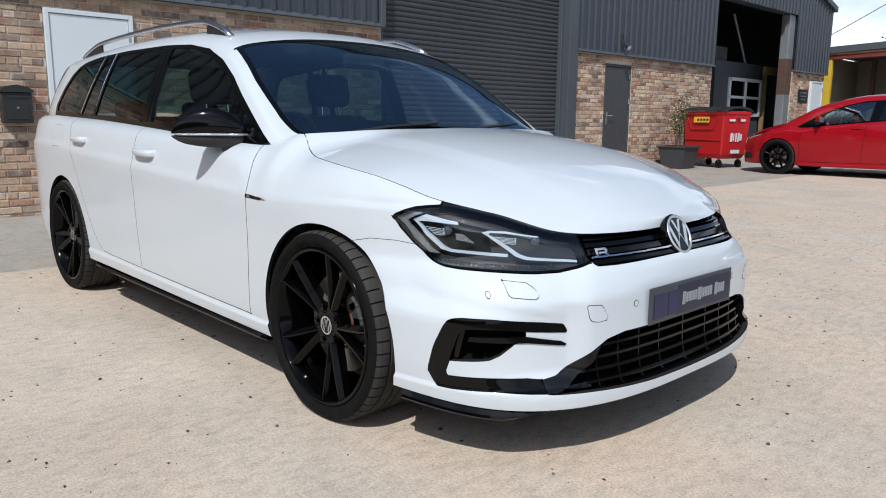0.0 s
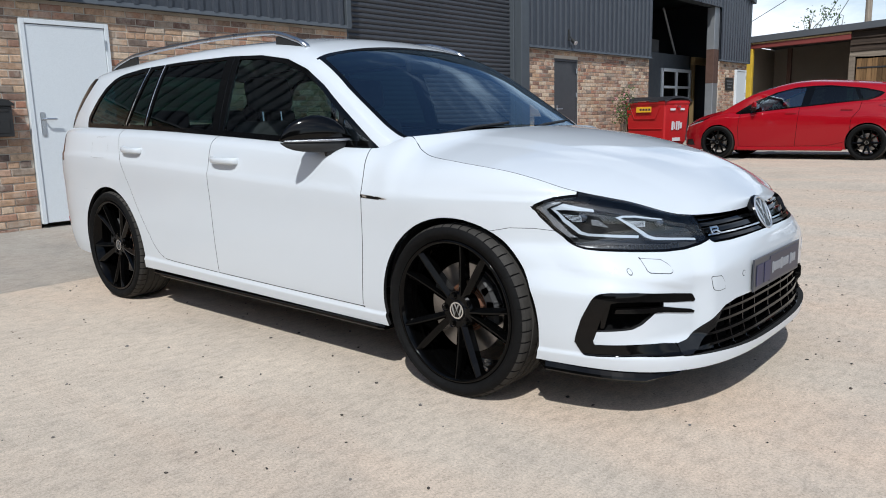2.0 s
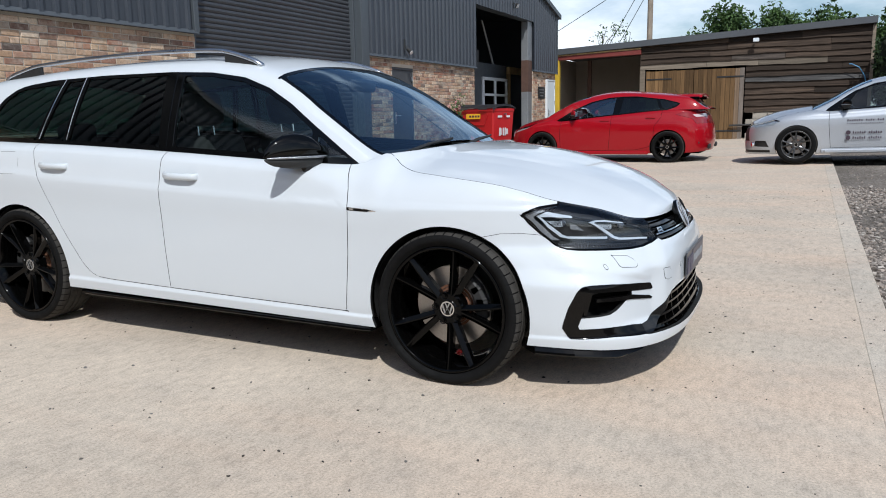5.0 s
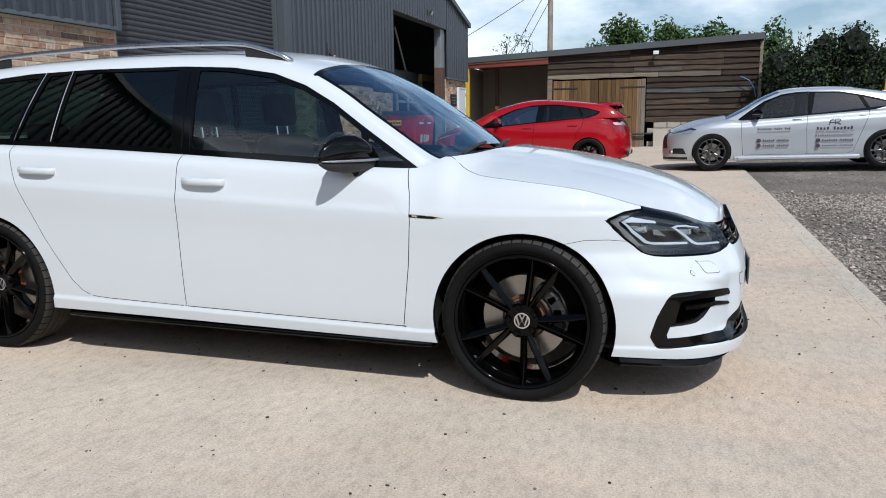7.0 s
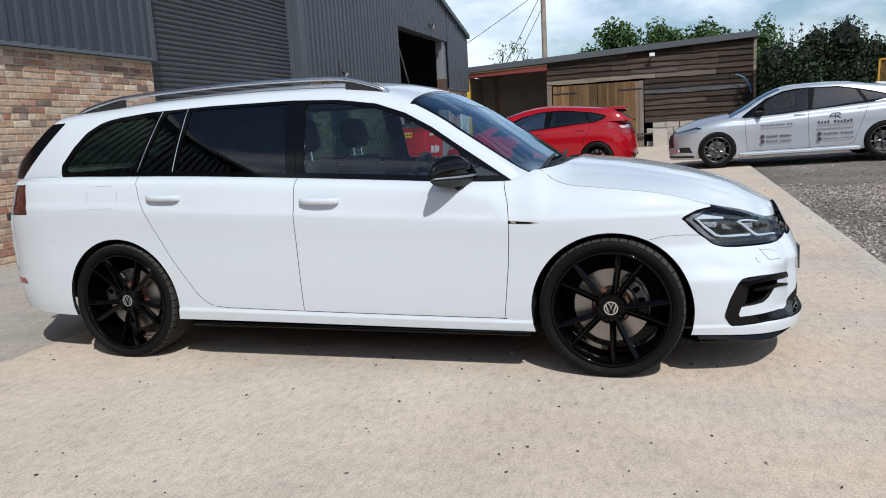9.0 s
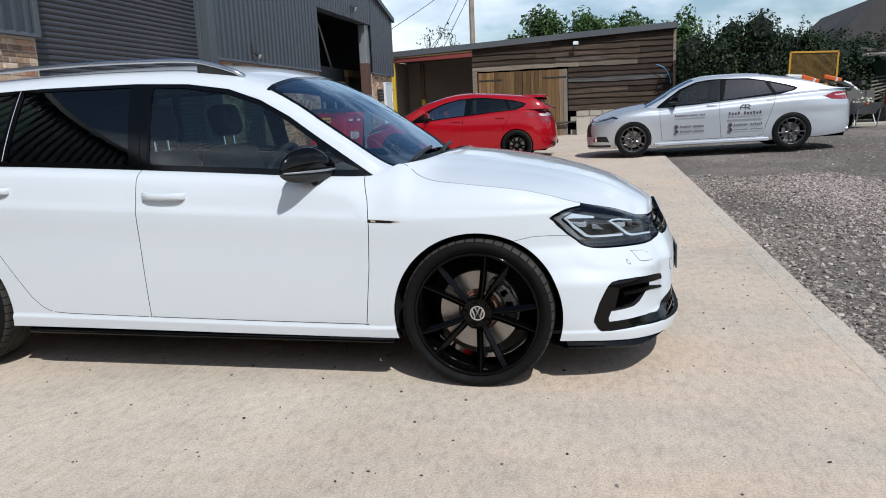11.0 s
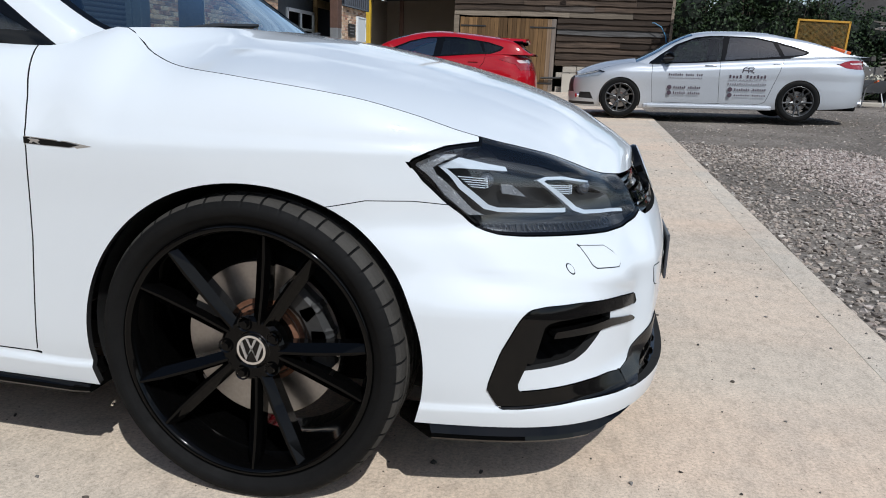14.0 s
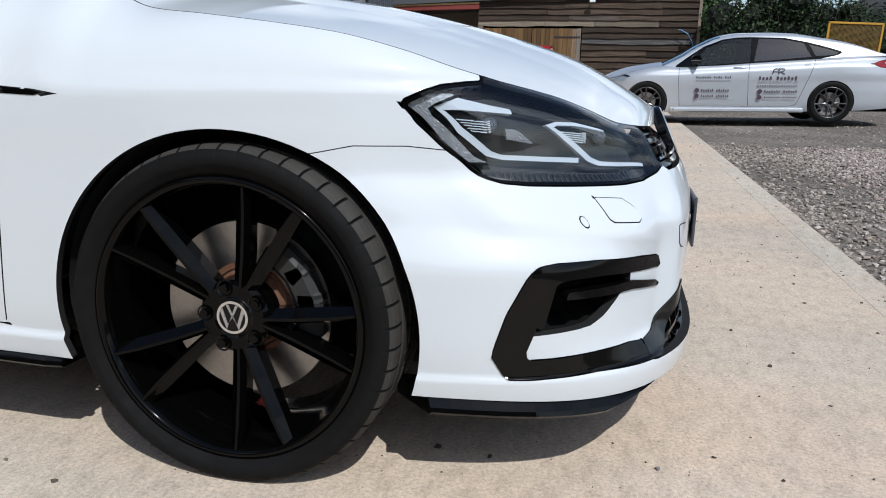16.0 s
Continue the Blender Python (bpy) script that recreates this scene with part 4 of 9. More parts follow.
CORNER = curve((0.0, 0), (0.42, 0), (0.54, 0.022), (0.65, 0.026), (0.78, 0.033), (0.95, 0.037), (1.02, 0.037), (1.20, 0.022), (1.40, 0.006), (1.55, 0), (9.0, 0))
CORNER_LOW = curve((0.0, 0), (0.42, 0), (0.53, 0.025), (0.62, 0.023), (0.78, 0.010), (0.93, 0), (9.0, 0))
CREASE = lambda a: np.interp(a, [0.55, 0.595, 0.79, 0.9376, 1.068], [0.4515, 0.464, 0.490, 0.5024, 0.509])
SILL = lambda a: np.interp(a, [1.9, 3.6], [0.255, 0.286])
GOLF = dict(
    wide=curve((0.10, 0.80), (0.17, 0.845), (0.24, 0.862), (0.30, 0.872), (0.45, 0.882), (0.60, 0.889), (0.70, 0.894), (0.733, 0.8935), (0.744, 0.887), (0.77, 0.881), (0.83, 0.868), (0.90, 0.845), (1.0, 0.815)),
    nose=curve((0.10, 0.80), (0.17, 0.862), (0.22, 0.868), (0.30, 0.855), (0.42, 0.852), (0.50, 0.850), (0.56, 0.836), (0.62, 0.800), (0.68, 0.786), (0.75, 0.695)),
    tail=curve((0.10, -3.56), (0.25, -3.64), (0.40, -3.68), (0.60, -3.68), (0.72, -3.645), (0.95, -3.59), (1.0, -3.56)),
    round_front=(4.2, 2.4), round_low=(5.5, 3.0), round_rear=(5.5, 2.8), flat_from=-0.30, flat_to=-2.55, barrel=0.012,
    low=curve((-3.75, 0.27), (-3.3, 0.24), (-3.0, 0.228), (-2.2, 0.226), (-0.35, 0.205), (0.30, 0.200), (0.6, 0.189), (0.86, 0.181)),
    high=curve((-3.75, 1.012), (-3.1, 1.012), (-2.6, 1.0), (-2.2, 0.987), (-1.6, 0.958), (-1.0, 0.924), (-0.8, 0.912), (-0.47, 0.901), (-0.42, 0.907), (-0.375, 0.932), (-0.335, 0.946), (-0.305, 0.934), (-0.25, 0.898), (-0.15, 0.871), (0.0, 0.858), (0.28, 0.829), (0.42, 0.801), (0.515, 0.774), (0.68, 0.728), (0.775, 0.672), (0.86, 0.655)),
    high_y=lambda y: 0.0 * y,
    shoulder_in=curve((-3.75, 0.02), (-3.0, 0.04), (-0.8, 0.04), (-0.5, 0.052), (-0.42, 0.064), (-0.375, 0.093), (-0.33, 0.116), (-0.26, 0.108), (-0.2, 0.098), (0.0, 0.060), (0.25, 0.036), (0.45, 0.028), (0.6, 0.018), (0.86, 0.038)),
    shoulder_up=curve((-3.75, 0.04), (-0.8, 0.05), (-0.55, 0.09), (-0.40, 0.21), (-0.30, 0.21), (-0.2, 0.17), (0.0, 0.15), (0.25, 0.12), (0.45, 0.08), (0.6, 0.05), (0.86, 0.05)),
    hood=curve((-0.60, 0.985), (-0.26, 0.966), (-0.10, 0.951), (0.05, 0.9305), (0.36, 0.8655), (0.57, 0.798), (0.70, 0.730), (0.76, 0.690), (0.80, 0.655)),
    hood_power=2.5, bow=0.10,
    belt_z=curve((-3.75, 1.012), (-3.1, 1.012), (-2.6, 1.0), (-2.2, 0.987), (-1.6, 0.958), (-1.0, 0.924), (-0.8, 0.912), (-0.42, 0.895), (-0.3, 0.88)),
    belt_y=curve((-3.6, 0.50), (-3.52, 0.63), (-3.4, 0.712), (-3.2, 0.757), (-3.0, 0.779), (-2.5, 0.795), (-1.5, 0.802), (-0.8, 0.802), (-0.5, 0.790), (-0.42, 0.771), (-0.34, 0.66)),
    edge=curve((-3.60, 0.99), (-3.5, 1.065), (-3.32, 1.215), (-3.20, 1.315), (-3.15, 1.338), (-2.8, 1.362), (-2.4, 1.382), (-1.9, 1.392), (-1.5, 1.385), (-1.16, 1.352), (-1.0, 1.31), (-0.83, 1.225), (-0.60, 1.068), (-0.45, 0.962), (-0.34, 0.885)),
    dome=lambda x, y: 0.006 * np.clip((np.interp(x, [-0.35, 0.2, 0.72], [0.60, 0.52, 0.40]) - y) / 0.11, 0, 1) * np.clip((0.74 - x) / 0.20, 0, 1) * np.clip((x + 0.36) / 0.10, 0, 1),
    rise=0.049, top=1.22,
    press=lambda a, z: 0.0065 * np.clip((a - 0.50) / 0.12, 0, 1) * np.clip((1.07 - a) / 0.10, 0, 1) * np.where(z > CREASE(a), np.exp(-np.abs(z - CREASE(a)) / 0.035), np.exp(-np.abs(z - CREASE(a)) / 0.004))
    + np.where(a < 1.25, 0.007 * np.clip((0.242 - z) / 0.007, 0, 1), np.where(a < 3.9, 0.010 * np.clip((SILL(a) - z) / 0.007, 0, 1), 0.0)),
    chamfer=lambda a, z: CORNER(a) * eased((z - 0.43) / 0.08) * (1 - 0.6 * eased((z - 0.68) / 0.10)) + CORNER_LOW(a) * eased((0.51 - z) / 0.08) * eased((z - 0.22) / 0.08),
    edge_x=(-0.34, -1.2, -2.9, -3.6),
    lean=0.39, crown=curve((-3.6, 0.03), (-3.16, 0.06), (-2.0, 0.065), (-1.0, 0.07), (-0.6, 0.085), (-0.34, 0.09)), crown_power=2.4,
)


def inner_shell(b, deep, depth, plain=0.016):
    """The structure behind the panels, near black for the shade in gaps, set further back inside the polygons of deep.
    """
    s = b.skin
    N = s.normals()
    d = np.full(len(s.P), plain)
    for f, k in zip(deep, depth):
        v = f(s.P, s.Q)
        d = np.where(v < 0.004, np.maximum(d, k), d)
    inner = Sheet(s.P - N * d[:, None], s.Q, s.F)
    b.add("inner_structure", inner, DARK, thick=0, whole=True)


def white_estate():
    """The white estate car in front, at the world's origin."""
    car = thing("estate_car", Matrix(), "white estate car with black wheels, black mirrors and silver roof rails", "car")
    b = Body(GOLF, car, 330)
    # wheel arches
    arches = [b.f_arch(0.0, 0.305, 0.358), b.f_arch(-2.632, 0.308, 0.358)]
    for f in arches:
        b.skin.cut(f)
        b.skin = b.skin.keep(lambda P, Q, f=f: f(P, Q) > 0)
    # openings in the nose, by arc length from its middle and height
    grille = b.f_sz([(-0.3, 0.586), (0.14, 0.583), (0.338, 0.579), (0.42, 0.580), (0.436, 0.59), (0.452, 0.661), (0.43, 0.9), (-0.3, 0.9)])
    lamp = b.f_sz([(1.0477, 0.7106), (1.0306, 0.7201), (0.9767, 0.7347), (0.9323, 0.7442), (0.8774, 0.7493), (0.84, 0.7515), (0.812, 0.9), (0.43, 0.9), (0.453, 0.661), (0.438, 0.590), (0.48, 0.5783), (0.5404, 0.5685), (0.6218, 0.5669), (0.7561, 0.5709), (0.8625, 0.5744), (0.9096, 0.5784), (0.9317, 0.5856), (0.9485, 0.5984), (0.9628, 0.6167), (0.9956, 0.6411), (1.0383, 0.6814)])
    intake = b.f_sz([(-0.3, 0.386), (0.29, 0.384), (0.365, 0.3715), (0.435, 0.338), (0.561, 0.278), (0.62, 0.2695), (0.62, 0.2345), (0.60, 0.2314), (0.44, 0.2257), (0.18, 0.213), (-0.3, 0.204)])
    c_trim = b.f_sz([(0.6136, 0.4369), (0.5241, 0.4275), (0.5113, 0.4075), (0.5179, 0.4021), (0.6672, 0.4123), (0.7715, 0.4190), (0.861, 0.4190), (0.8884, 0.4156), (0.9068, 0.4021), (0.9429, 0.3226), (0.9595, 0.2892), (0.9576, 0.2747), (0.866, 0.2763), (0.7673, 0.2774), (0.6731, 0.2761), (0.6076, 0.2695), (0.600, 0.2345), (0.7975, 0.2405), (0.9549, 0.2363), (1.0062, 0.2368), (1.0151, 0.2449), (1.0326, 0.2802), (1.0279, 0.2961), (1.0022, 0.3598), (0.9632, 0.4212), (0.9469, 0.4384), (0.9284, 0.4457), (0.8908, 0.4493), (0.7896, 0.4485)])
    recess = b.f_sz([(0.861, 0.430), (0.7715, 0.430), (0.6672, 0.4150), (0.6678, 0.3886), (0.7101, 0.3759), (0.7648, 0.343), (0.8029, 0.329), (0.8391, 0.3255), (0.955, 0.3195), (0.925, 0.4050), (0.900, 0.425)])
    bumper = b.f_sz([(-0.3, 0.0), (1.34, 0.0), (1.34, 0.610), (1.235, 0.626), (1.16, 0.640), (1.0625, 0.6408), (0.98, 0.634), (0.90, 0.68), (0.80, 0.74), (0.78, 0.9), (-0.3, 0.9)])
    rear_bumper = b.f_xz([(-4.2, 0.0), (-2.88, 0.0), (-2.88, 0.642), (-3.4, 0.672), (-4.2, 0.68)])
    tail_lamp = b.f_xz([(-3.235, 0.812), (-3.262, 0.975), (-4.2, 0.965), (-4.2, 0.80)])
    fuel = b.f_xz(rounded(-2.79, 0.835, -2.595, 0.955, 0.03))
    door_f = b.f_xz([(-0.485, 0.264), (-0.455, 0.517), (-0.443, 0.708), (-0.452, 0.808), (-0.478, 0.90), (-0.50, 1.2), (-1.533, 1.2), (-1.531, 0.85), (-1.528, 0.55), (-1.526, 0.282), (-1.0, 0.272)])
    door_r = b.f_xz([(-1.533, 1.2), (-1.531, 0.85), (-1.528, 0.55), (-1.526, 0.282), (-1.95, 0.292), (-2.05, 0.299), (-2.10, 0.322), (-2.152, 0.372), (-2.20, 0.442), (-2.286, 0.569), (-2.37, 0.72), (-2.445, 0.867), (-2.488, 1.006), (-2.52, 1.2)])
    skin = b.skin
    inner_shell(b, [grille, lamp, intake, c_trim, recess], [0.07, 0.075, 0.09, 0.03, 0.085])
    rest = skin.copy()
    rest = b.panel(rest, grille, 0.001)[1]
    p_lamp, rest = b.panel(rest, lamp, 0.0015)
    rest = b.panel(rest, intake, 0.0005)[1]
    p_trim, rest = b.panel(rest, c_trim, 0.0008)
    rest = b.panel(rest, recess, 0.0005)[1]
    p_bumper, rest = b.panel(rest, bumper, 0.0009)
    p_rear, rest = b.panel(rest, rear_bumper, 0.0001)
    p_tail, rest = b.panel(rest, tail_lamp)
    p_fuel, rest = b.panel(rest, fuel, 0.0006)
    p_door_f, rest = b.panel(rest, door_f, 0.0016)
    p_door_r, rest = b.panel(rest, door_r, 0.0014)
    b.add("body_side", rest, WHITE, 0.014)
    b.add("front_bumper", p_bumper, WHITE, 0.02, whole=True)
    b.add("rear_bumper", p_rear, WHITE, 0.02, whole=True)
    doors = b.add("front_door", p_door_f, WHITE)
    doors_r = b.add("rear_door", p_door_r, WHITE)
    b.add("fuel_flap", p_fuel, WHITE, both=False)
    b.add("tail_lamp", p_tail, REDLENS, 0.02)
    b.add("fog_surround", p_trim, GLOSS, 0.025, 0.003, "gloss black C-shaped intake surround")
    p_lamp.cut(lamp, -0.0065)
    lenses = b.add("headlight", p_lamp.keep(lambda P, Q: lamp(P, Q) < -0.0065), LENS, 0.004, 0.0, "clear lens over a black lamp housing")
    for k, lens in enumerate(lenses):
        child("lamp_seal", mesh_of("lamp_seal", *p_lamp.keep(lambda P, Q: lamp(P, Q) > -0.0065).build(0.02, 0.0, k > 0), GLOSS), lens, "black lamp border")
    hood = b.hood_sheet(-0.325, 0.003)
    b.add("bonnet", hood, WHITE, 0.012, whole=True)

    near = b.grid(np.linspace(0, 1.12, 250), np.linspace(0, 1, 150))
    lampgrid = b.grid(np.linspace(0.43, 1.06, 420), np.linspace(0.46, 1, 200))

    def trim(name, poly, mat, offset, thick, parent, label="", both=True):
        s = b.patch(poly, lampgrid if parent is lenses else near)
        out = []
        for k, mirror in enumerate((False, True) if both else (False,)):
            par = parent[k] if isinstance(parent, list) else parent
            out.append(child(name, mesh_of(name, *s.build(thick, offset, mirror), mat), par, label))
        return out

    comb = []
    # headlight insides: dark bezel, two bright hooks, lamp fins, projectors, honeycomb strip
    trim("lamp_bezel", [(1.03, 0.712), (0.92, 0.742), (0.80, 0.75), (0.47, 0.70), (0.455, 0.61), (0.55, 0.578), (0.66, 0.570), (0.80, 0.574), (0.90, 0.580), (0.925, 0.588), (0.955, 0.615), (0.99, 0.645)], LAMPGREY, -0.050, 0.02, lenses)
    trim("side_reflector", [(1.036, 0.710), (0.984, 0.7270), (0.918, 0.7375), (0.915, 0.732), (0.973, 0.7150), (1.000, 0.7050), (1.001, 0.6925), (0.934, 0.6249), (0.9103, 0.6138), (0.945, 0.6141), (0.993, 0.6519)], LAMPRIB, -0.010, 0.01, lenses, "ribbed clear side reflector")
    trim("lamp_shelf", [(0.935, 0.612), (0.87, 0.606), (0.74, 0.600), (0.60, 0.592), (0.47, 0.594), (0.48, 0.584), (0.56, 0.572), (0.66, 0.571), (0.76, 0.575), (0.90, 0.582)], MATT, -0.024, 0.01, lenses)
    trim("light_guide", [(0.9836, 0.7077), (0.9083, 0.7300), (0.8512, 0.7179), (0.815, 0.7129), (0.8217, 0.7022), (0.9306, 0.7053), (0.9668, 0.7037)], LED, -0.020, 0.012, lenses, "pale wedge of the daytime lamp")
    trim("light_guide", [(0.9836, 0.7077), (0.9680, 0.7036), (0.9465, 0.6732), (0.893, 0.6320), (0.8714, 0.6258), (0.6826, 0.6190), (0.6865, 0.6120), (0.8727, 0.6181), (0.9045, 0.6237), (0.9575, 0.6635)], LED, -0.020, 0.010, lenses, "thin pale light guide")
    trim("light_guide", [(0.7584, 0.6799), (0.7299, 0.6882), (0.6733, 0.692), (0.6151, 0.6833), (0.565, 0.6772), (0.575, 0.6729), (0.6625, 0.6775), (0.7296, 0.6795), (0.7407, 0.674)], LED, -0.020, 0.012, lenses, "pale wedge of the daytime lamp")
    trim("light_guide", [(0.7584, 0.6799), (0.7385, 0.6753), (0.6940, 0.6491), (0.6455, 0.6192), (0.6186, 0.6125), (0.470, 0.6030), (0.472, 0.5970), (0.6293, 0.6061), (0.6594, 0.6136), (0.7140, 0.6478)], LED, -0.020, 0.010, lenses, "thin pale light guide")
    trim("lamp_brow", [(0.90, 0.74), (0.80, 0.745), (0.50, 0.70), (0.47, 0.66), (0.60, 0.690), (0.70, 0.702), (0.81, 0.720)], MATT, -0.032, 0.01, lenses)
    # fins in the pale guide colour: the shine of chrome put into colour
    for k in range(5):
        q = k / 4
        for (ax, az), (bx, bz), (cx, cz), (ex, ez) in (((0.9522, 0.6893), (0.8890, 0.6854), (0.9275, 0.668), (0.8940, 0.6652)), ((0.7184, 0.6668), (0.6520, 0.6618), (0.6918, 0.6489), (0.6580, 0.645))):
            x0, z0, x1, z1 = ax + (cx - ax) * q, az + (cz - az) * q, bx + (ex - bx) * q, bz + (ez - bz) * q
            trim("lamp_fin", [(x0, z0), (x1, z1), (x1, z1 - 0.0019), (x0, z0 - 0.0019)], LED, -0.024, 0.01, lenses)
    for x0, z0, x1, z1 in ((0.889, 0.687, 0.893, 0.663), (0.652, 0.663, 0.657, 0.643)):
        for k in range(6):
            q = k / 6
            cx, cz = x0 + (x1 - x0) * q, z0 + (z1 - z0) * q
            trim("lamp_diode", [(cx, cz), (cx - 0.0045, cz), (cx - 0.0045, cz - 0.0024), (cx, cz - 0.0024)], LED, -0.022, 0.006, lenses)
    trim("inner_reflector", [(0.8513, 0.672), (0.8239, 0.6701), (0.7877, 0.6434), (0.8506, 0.6515)], LAMPRIB, -0.030, 0.006, lenses, "small ribbed reflector")
    for k in range(28):
        s0 = 0.545 + 0.0140 * k
        zz = 0.5755 + 0.0105 * min(1.0, k / 27) + (0.004 if k < 2 else 0)
        for row in range(2):
            cx, cz = s0 + 0.007 * row, zz + 0.0095 * row
            ring = [(cx + 0.0078 * math.cos(a), cz + 0.0056 * math.sin(a)) for a in np.linspace(0, 2 * math.pi, 7)[:-1]]
            for w in range(6):
                (px, pz), (qx, qz) = ring[w], ring[(w + 1) % 6]
                mx, mz = 0.84 * (px - cx) + cx, 0.84 * (pz - cz) + cz
                nx, nz = 0.84 * (qx - cx) + cx, 0.84 * (qz - cz) + cz
                comb.append([(px, pz), (qx, qz), (nx, nz), (mx, mz)])
    cells = [b.patch(q, lampgrid) for q in comb]
    for k, lens in enumerate(lenses):
        child("honeycomb_strip", mesh_of("honeycomb_strip", *joined(*[q.build(0.003, -0.017, k > 0) for q in cells if q.F]), GREYWHEEL), lens, "dark grey honeycomb strip")
    for sy, lens in zip((-1, 1), lenses):
        for (sx, zz, rr) in ((0.871, 0.675, 0.019), (0.60, 0.648, 0.017)):
            x, y, z = b.S.skin(np.array(sx), np.array(0.68))
            bm = bmesh.new()
            bmesh.ops.create_uvsphere(bm, u_segments=24, v_segments=14, radius=rr, matrix=Matrix.Translation((float(x) - 0.030, sy * (float(y) - 0.034), zz)))
            part("projector_lens", bm, BULB, lens, smooth=True)

    # upper grille: bars, chrome line, emblem
    bars = []
    for z0, z1, off, mat, nm in ((0.590, 0.600, -0.004, GLOSS, "grille_bar"), (0.6045, 0.6090, 0.002, CHROME, "chrome_strip"), (0.616, 0.632, -0.012, GLOSS, "grille_bar"), (0.640, 0.654, -0.016, GLOSS, "grille_bar"), (0.660, 0.672, -0.012, GLOSS, "grille_bar")):
        s = b.patch([(-0.2, z0), (0.43, z0 - 0.004), (0.43, z1 - 0.004), (-0.2, z1)], near)
        bars.append(child(nm, welded(mesh_of(nm, *joined(s.build(0.02, off), s.build(0.02, off, True)), mat, smooth=False)), car))
    emb = new("front_emblem")
    emb.parent = car
    emb.matrix_basis = pose(0.768, 0, 0.622, 0, 0, 90) @ pose(0, 0, 0, -25)
    part("emblem_backing", lathe([(0.0, 0.012), (0.068, 0.012), (0.0715, 0.018), (0.0715, 0.036)], 48), GLOSS, emb, smooth=False, m=pose(0, -0.045, 0))
    part("emblem_ring", lathe([(0.056, -0.030), (0.058, -0.036), (0.064, -0.036), (0.068, -0.030), (0.070, -0.022)], 64), BRIGHT, emb, smooth=True)
    bm = bmesh.new()
    for poly in ([(-0.026, 0.050), (-0.014, 0.050), (0.0, 0.016), (0.0, -0.004)], [(0.026, 0.050), (0.0, -0.004), (0.0, 0.016), (0.014, 0.050)],
                 [(-0.052, 0.022), (-0.041, 0.036), (-0.020, -0.028), (-0.026, -0.050)], [(-0.026, -0.050), (-0.020, -0.028), (0.004, 0.006), (-0.004, 0.006)],
                 [(0.052, 0.022), (0.026, -0.050), (0.020, -0.028), (0.041, 0.036)], [(0.026, -0.050), (0.004, 0.006), (-0.004, 0.006), (0.020, -0.028)]):
        prism(poly, 0.006, bm, Matrix.Translation((0, -0.034, 0)))
    bmesh.ops.recalc_face_normals(bm, faces=bm.faces)
    part("emblem_strokes", bm, BRIGHT, emb, "bright chevron strokes")
    for poly in ([(0.412, 0.604), (0.404, 0.604), (0.404, 0.627), (0.412, 0.627)], [(0.404, 0.621), (0.404, 0.627), (0.372, 0.627), (0.366, 0.621), (0.368, 0.614), (0.376, 0.614), (0.375, 0.621)], [(0.400, 0.611), (0.400, 0.616), (0.376, 0.616), (0.360, 0.603), (0.370, 0.603), (0.382, 0.611)]):
        trim("grille_badge", poly, CHROME, 0.004, 0.006, car, "small chrome badge", both=False)

    # lower intake: mesh of bars, blades at its ends
    for z in (0.214, 0.246, 0.280, 0.314, 0.348, 0.376):
        s = b.patch([(-0.2, z - 0.004), (0.645 - 1.45 * max(0, z - 0.226), z - 0.002), (0.645 - 1.45 * max(0, z - 0.226), z + 0.006), (-0.2, z + 0.005)], near)
        child("intake_bar", welded(mesh_of("intake_bar", *joined(s.build(0.03, -0.018), s.build(0.03, -0.018, True)), GLOSS, smooth=False)), car)
    for k in range(-4, 5):
        sx = abs(0.098 * k)
        for q in ([(sx - 0.0025, 0.21), (sx + 0.0025, 0.21), (sx + 0.0025, 0.38 - max(0, sx - 0.36) * 1.1), (sx - 0.0025, 0.38 - max(0, sx - 0.36) * 1.1)],):
            s = b.patch(q, near)
            child("intake_post", mesh_of("intake_post", *s.build(0.02, -0.022, k > 0), GLOSS), car)
    trim("intake_blade", [(0.392, 0.357), (0.436, 0.337), (0.561, 0.2775), (0.618, 0.2690), (0.618, 0.2360), (0.585, 0.2345), (0.5362, 0.2440), (0.4245, 0.3111)], BLADE, 0.003, 0.03, car, "satin black angled blade")
    # fog openings: blades and side slots
    trim("fog_blade", [(0.8752, 0.3841), (0.6619, 0.3795), (0.5212, 0.3641), (0.5134, 0.3683), (0.5356, 0.3782), (0.665, 0.3977), (0.8676, 0.3976)], GLOSS, 0.004, 0.03, car, "gloss black blade")
    trim("fog_blade", [(0.925, 0.3685), (0.900, 0.4130), (0.885, 0.4130), (0.915, 0.3285), (0.931, 0.3266)], GLOSS, -0.012, 0.02, car)
    # sensors, washer caps, towing eye cover: thin dark outlines round body-coloured caps
    for sx, z, r in ((0.797, 0.5125, 0.0105), (0.240, 0.462, 0.0105)):
        c = [(sx + r * math.cos(a), z + r * math.sin(a)) for a in np.linspace(0, 2 * math.pi, 21)[:-1]]
        trim("sensor_gap", c, DARK, 0.0006, 0.002, car)
        trim("parking_sensor", [(sx + 0.82 * (x - sx), z + 0.82 * (y - z)) for x, y in c], WHITE, 0.0014, 0.004, car)
    def cap_at(name, poly):
        cx, cz = np.mean([p[0] for p in poly]), np.mean([p[1] for p in poly])
        trim("cap_gap", poly, DARK, 0.0006, 0.002, car)
        trim(name, [(x + math.copysign(0.0016, cx - x), z + math.copysign(0.0016, cz - z)) for x, z in poly], WHITE, 0.0014, 0.004, car)
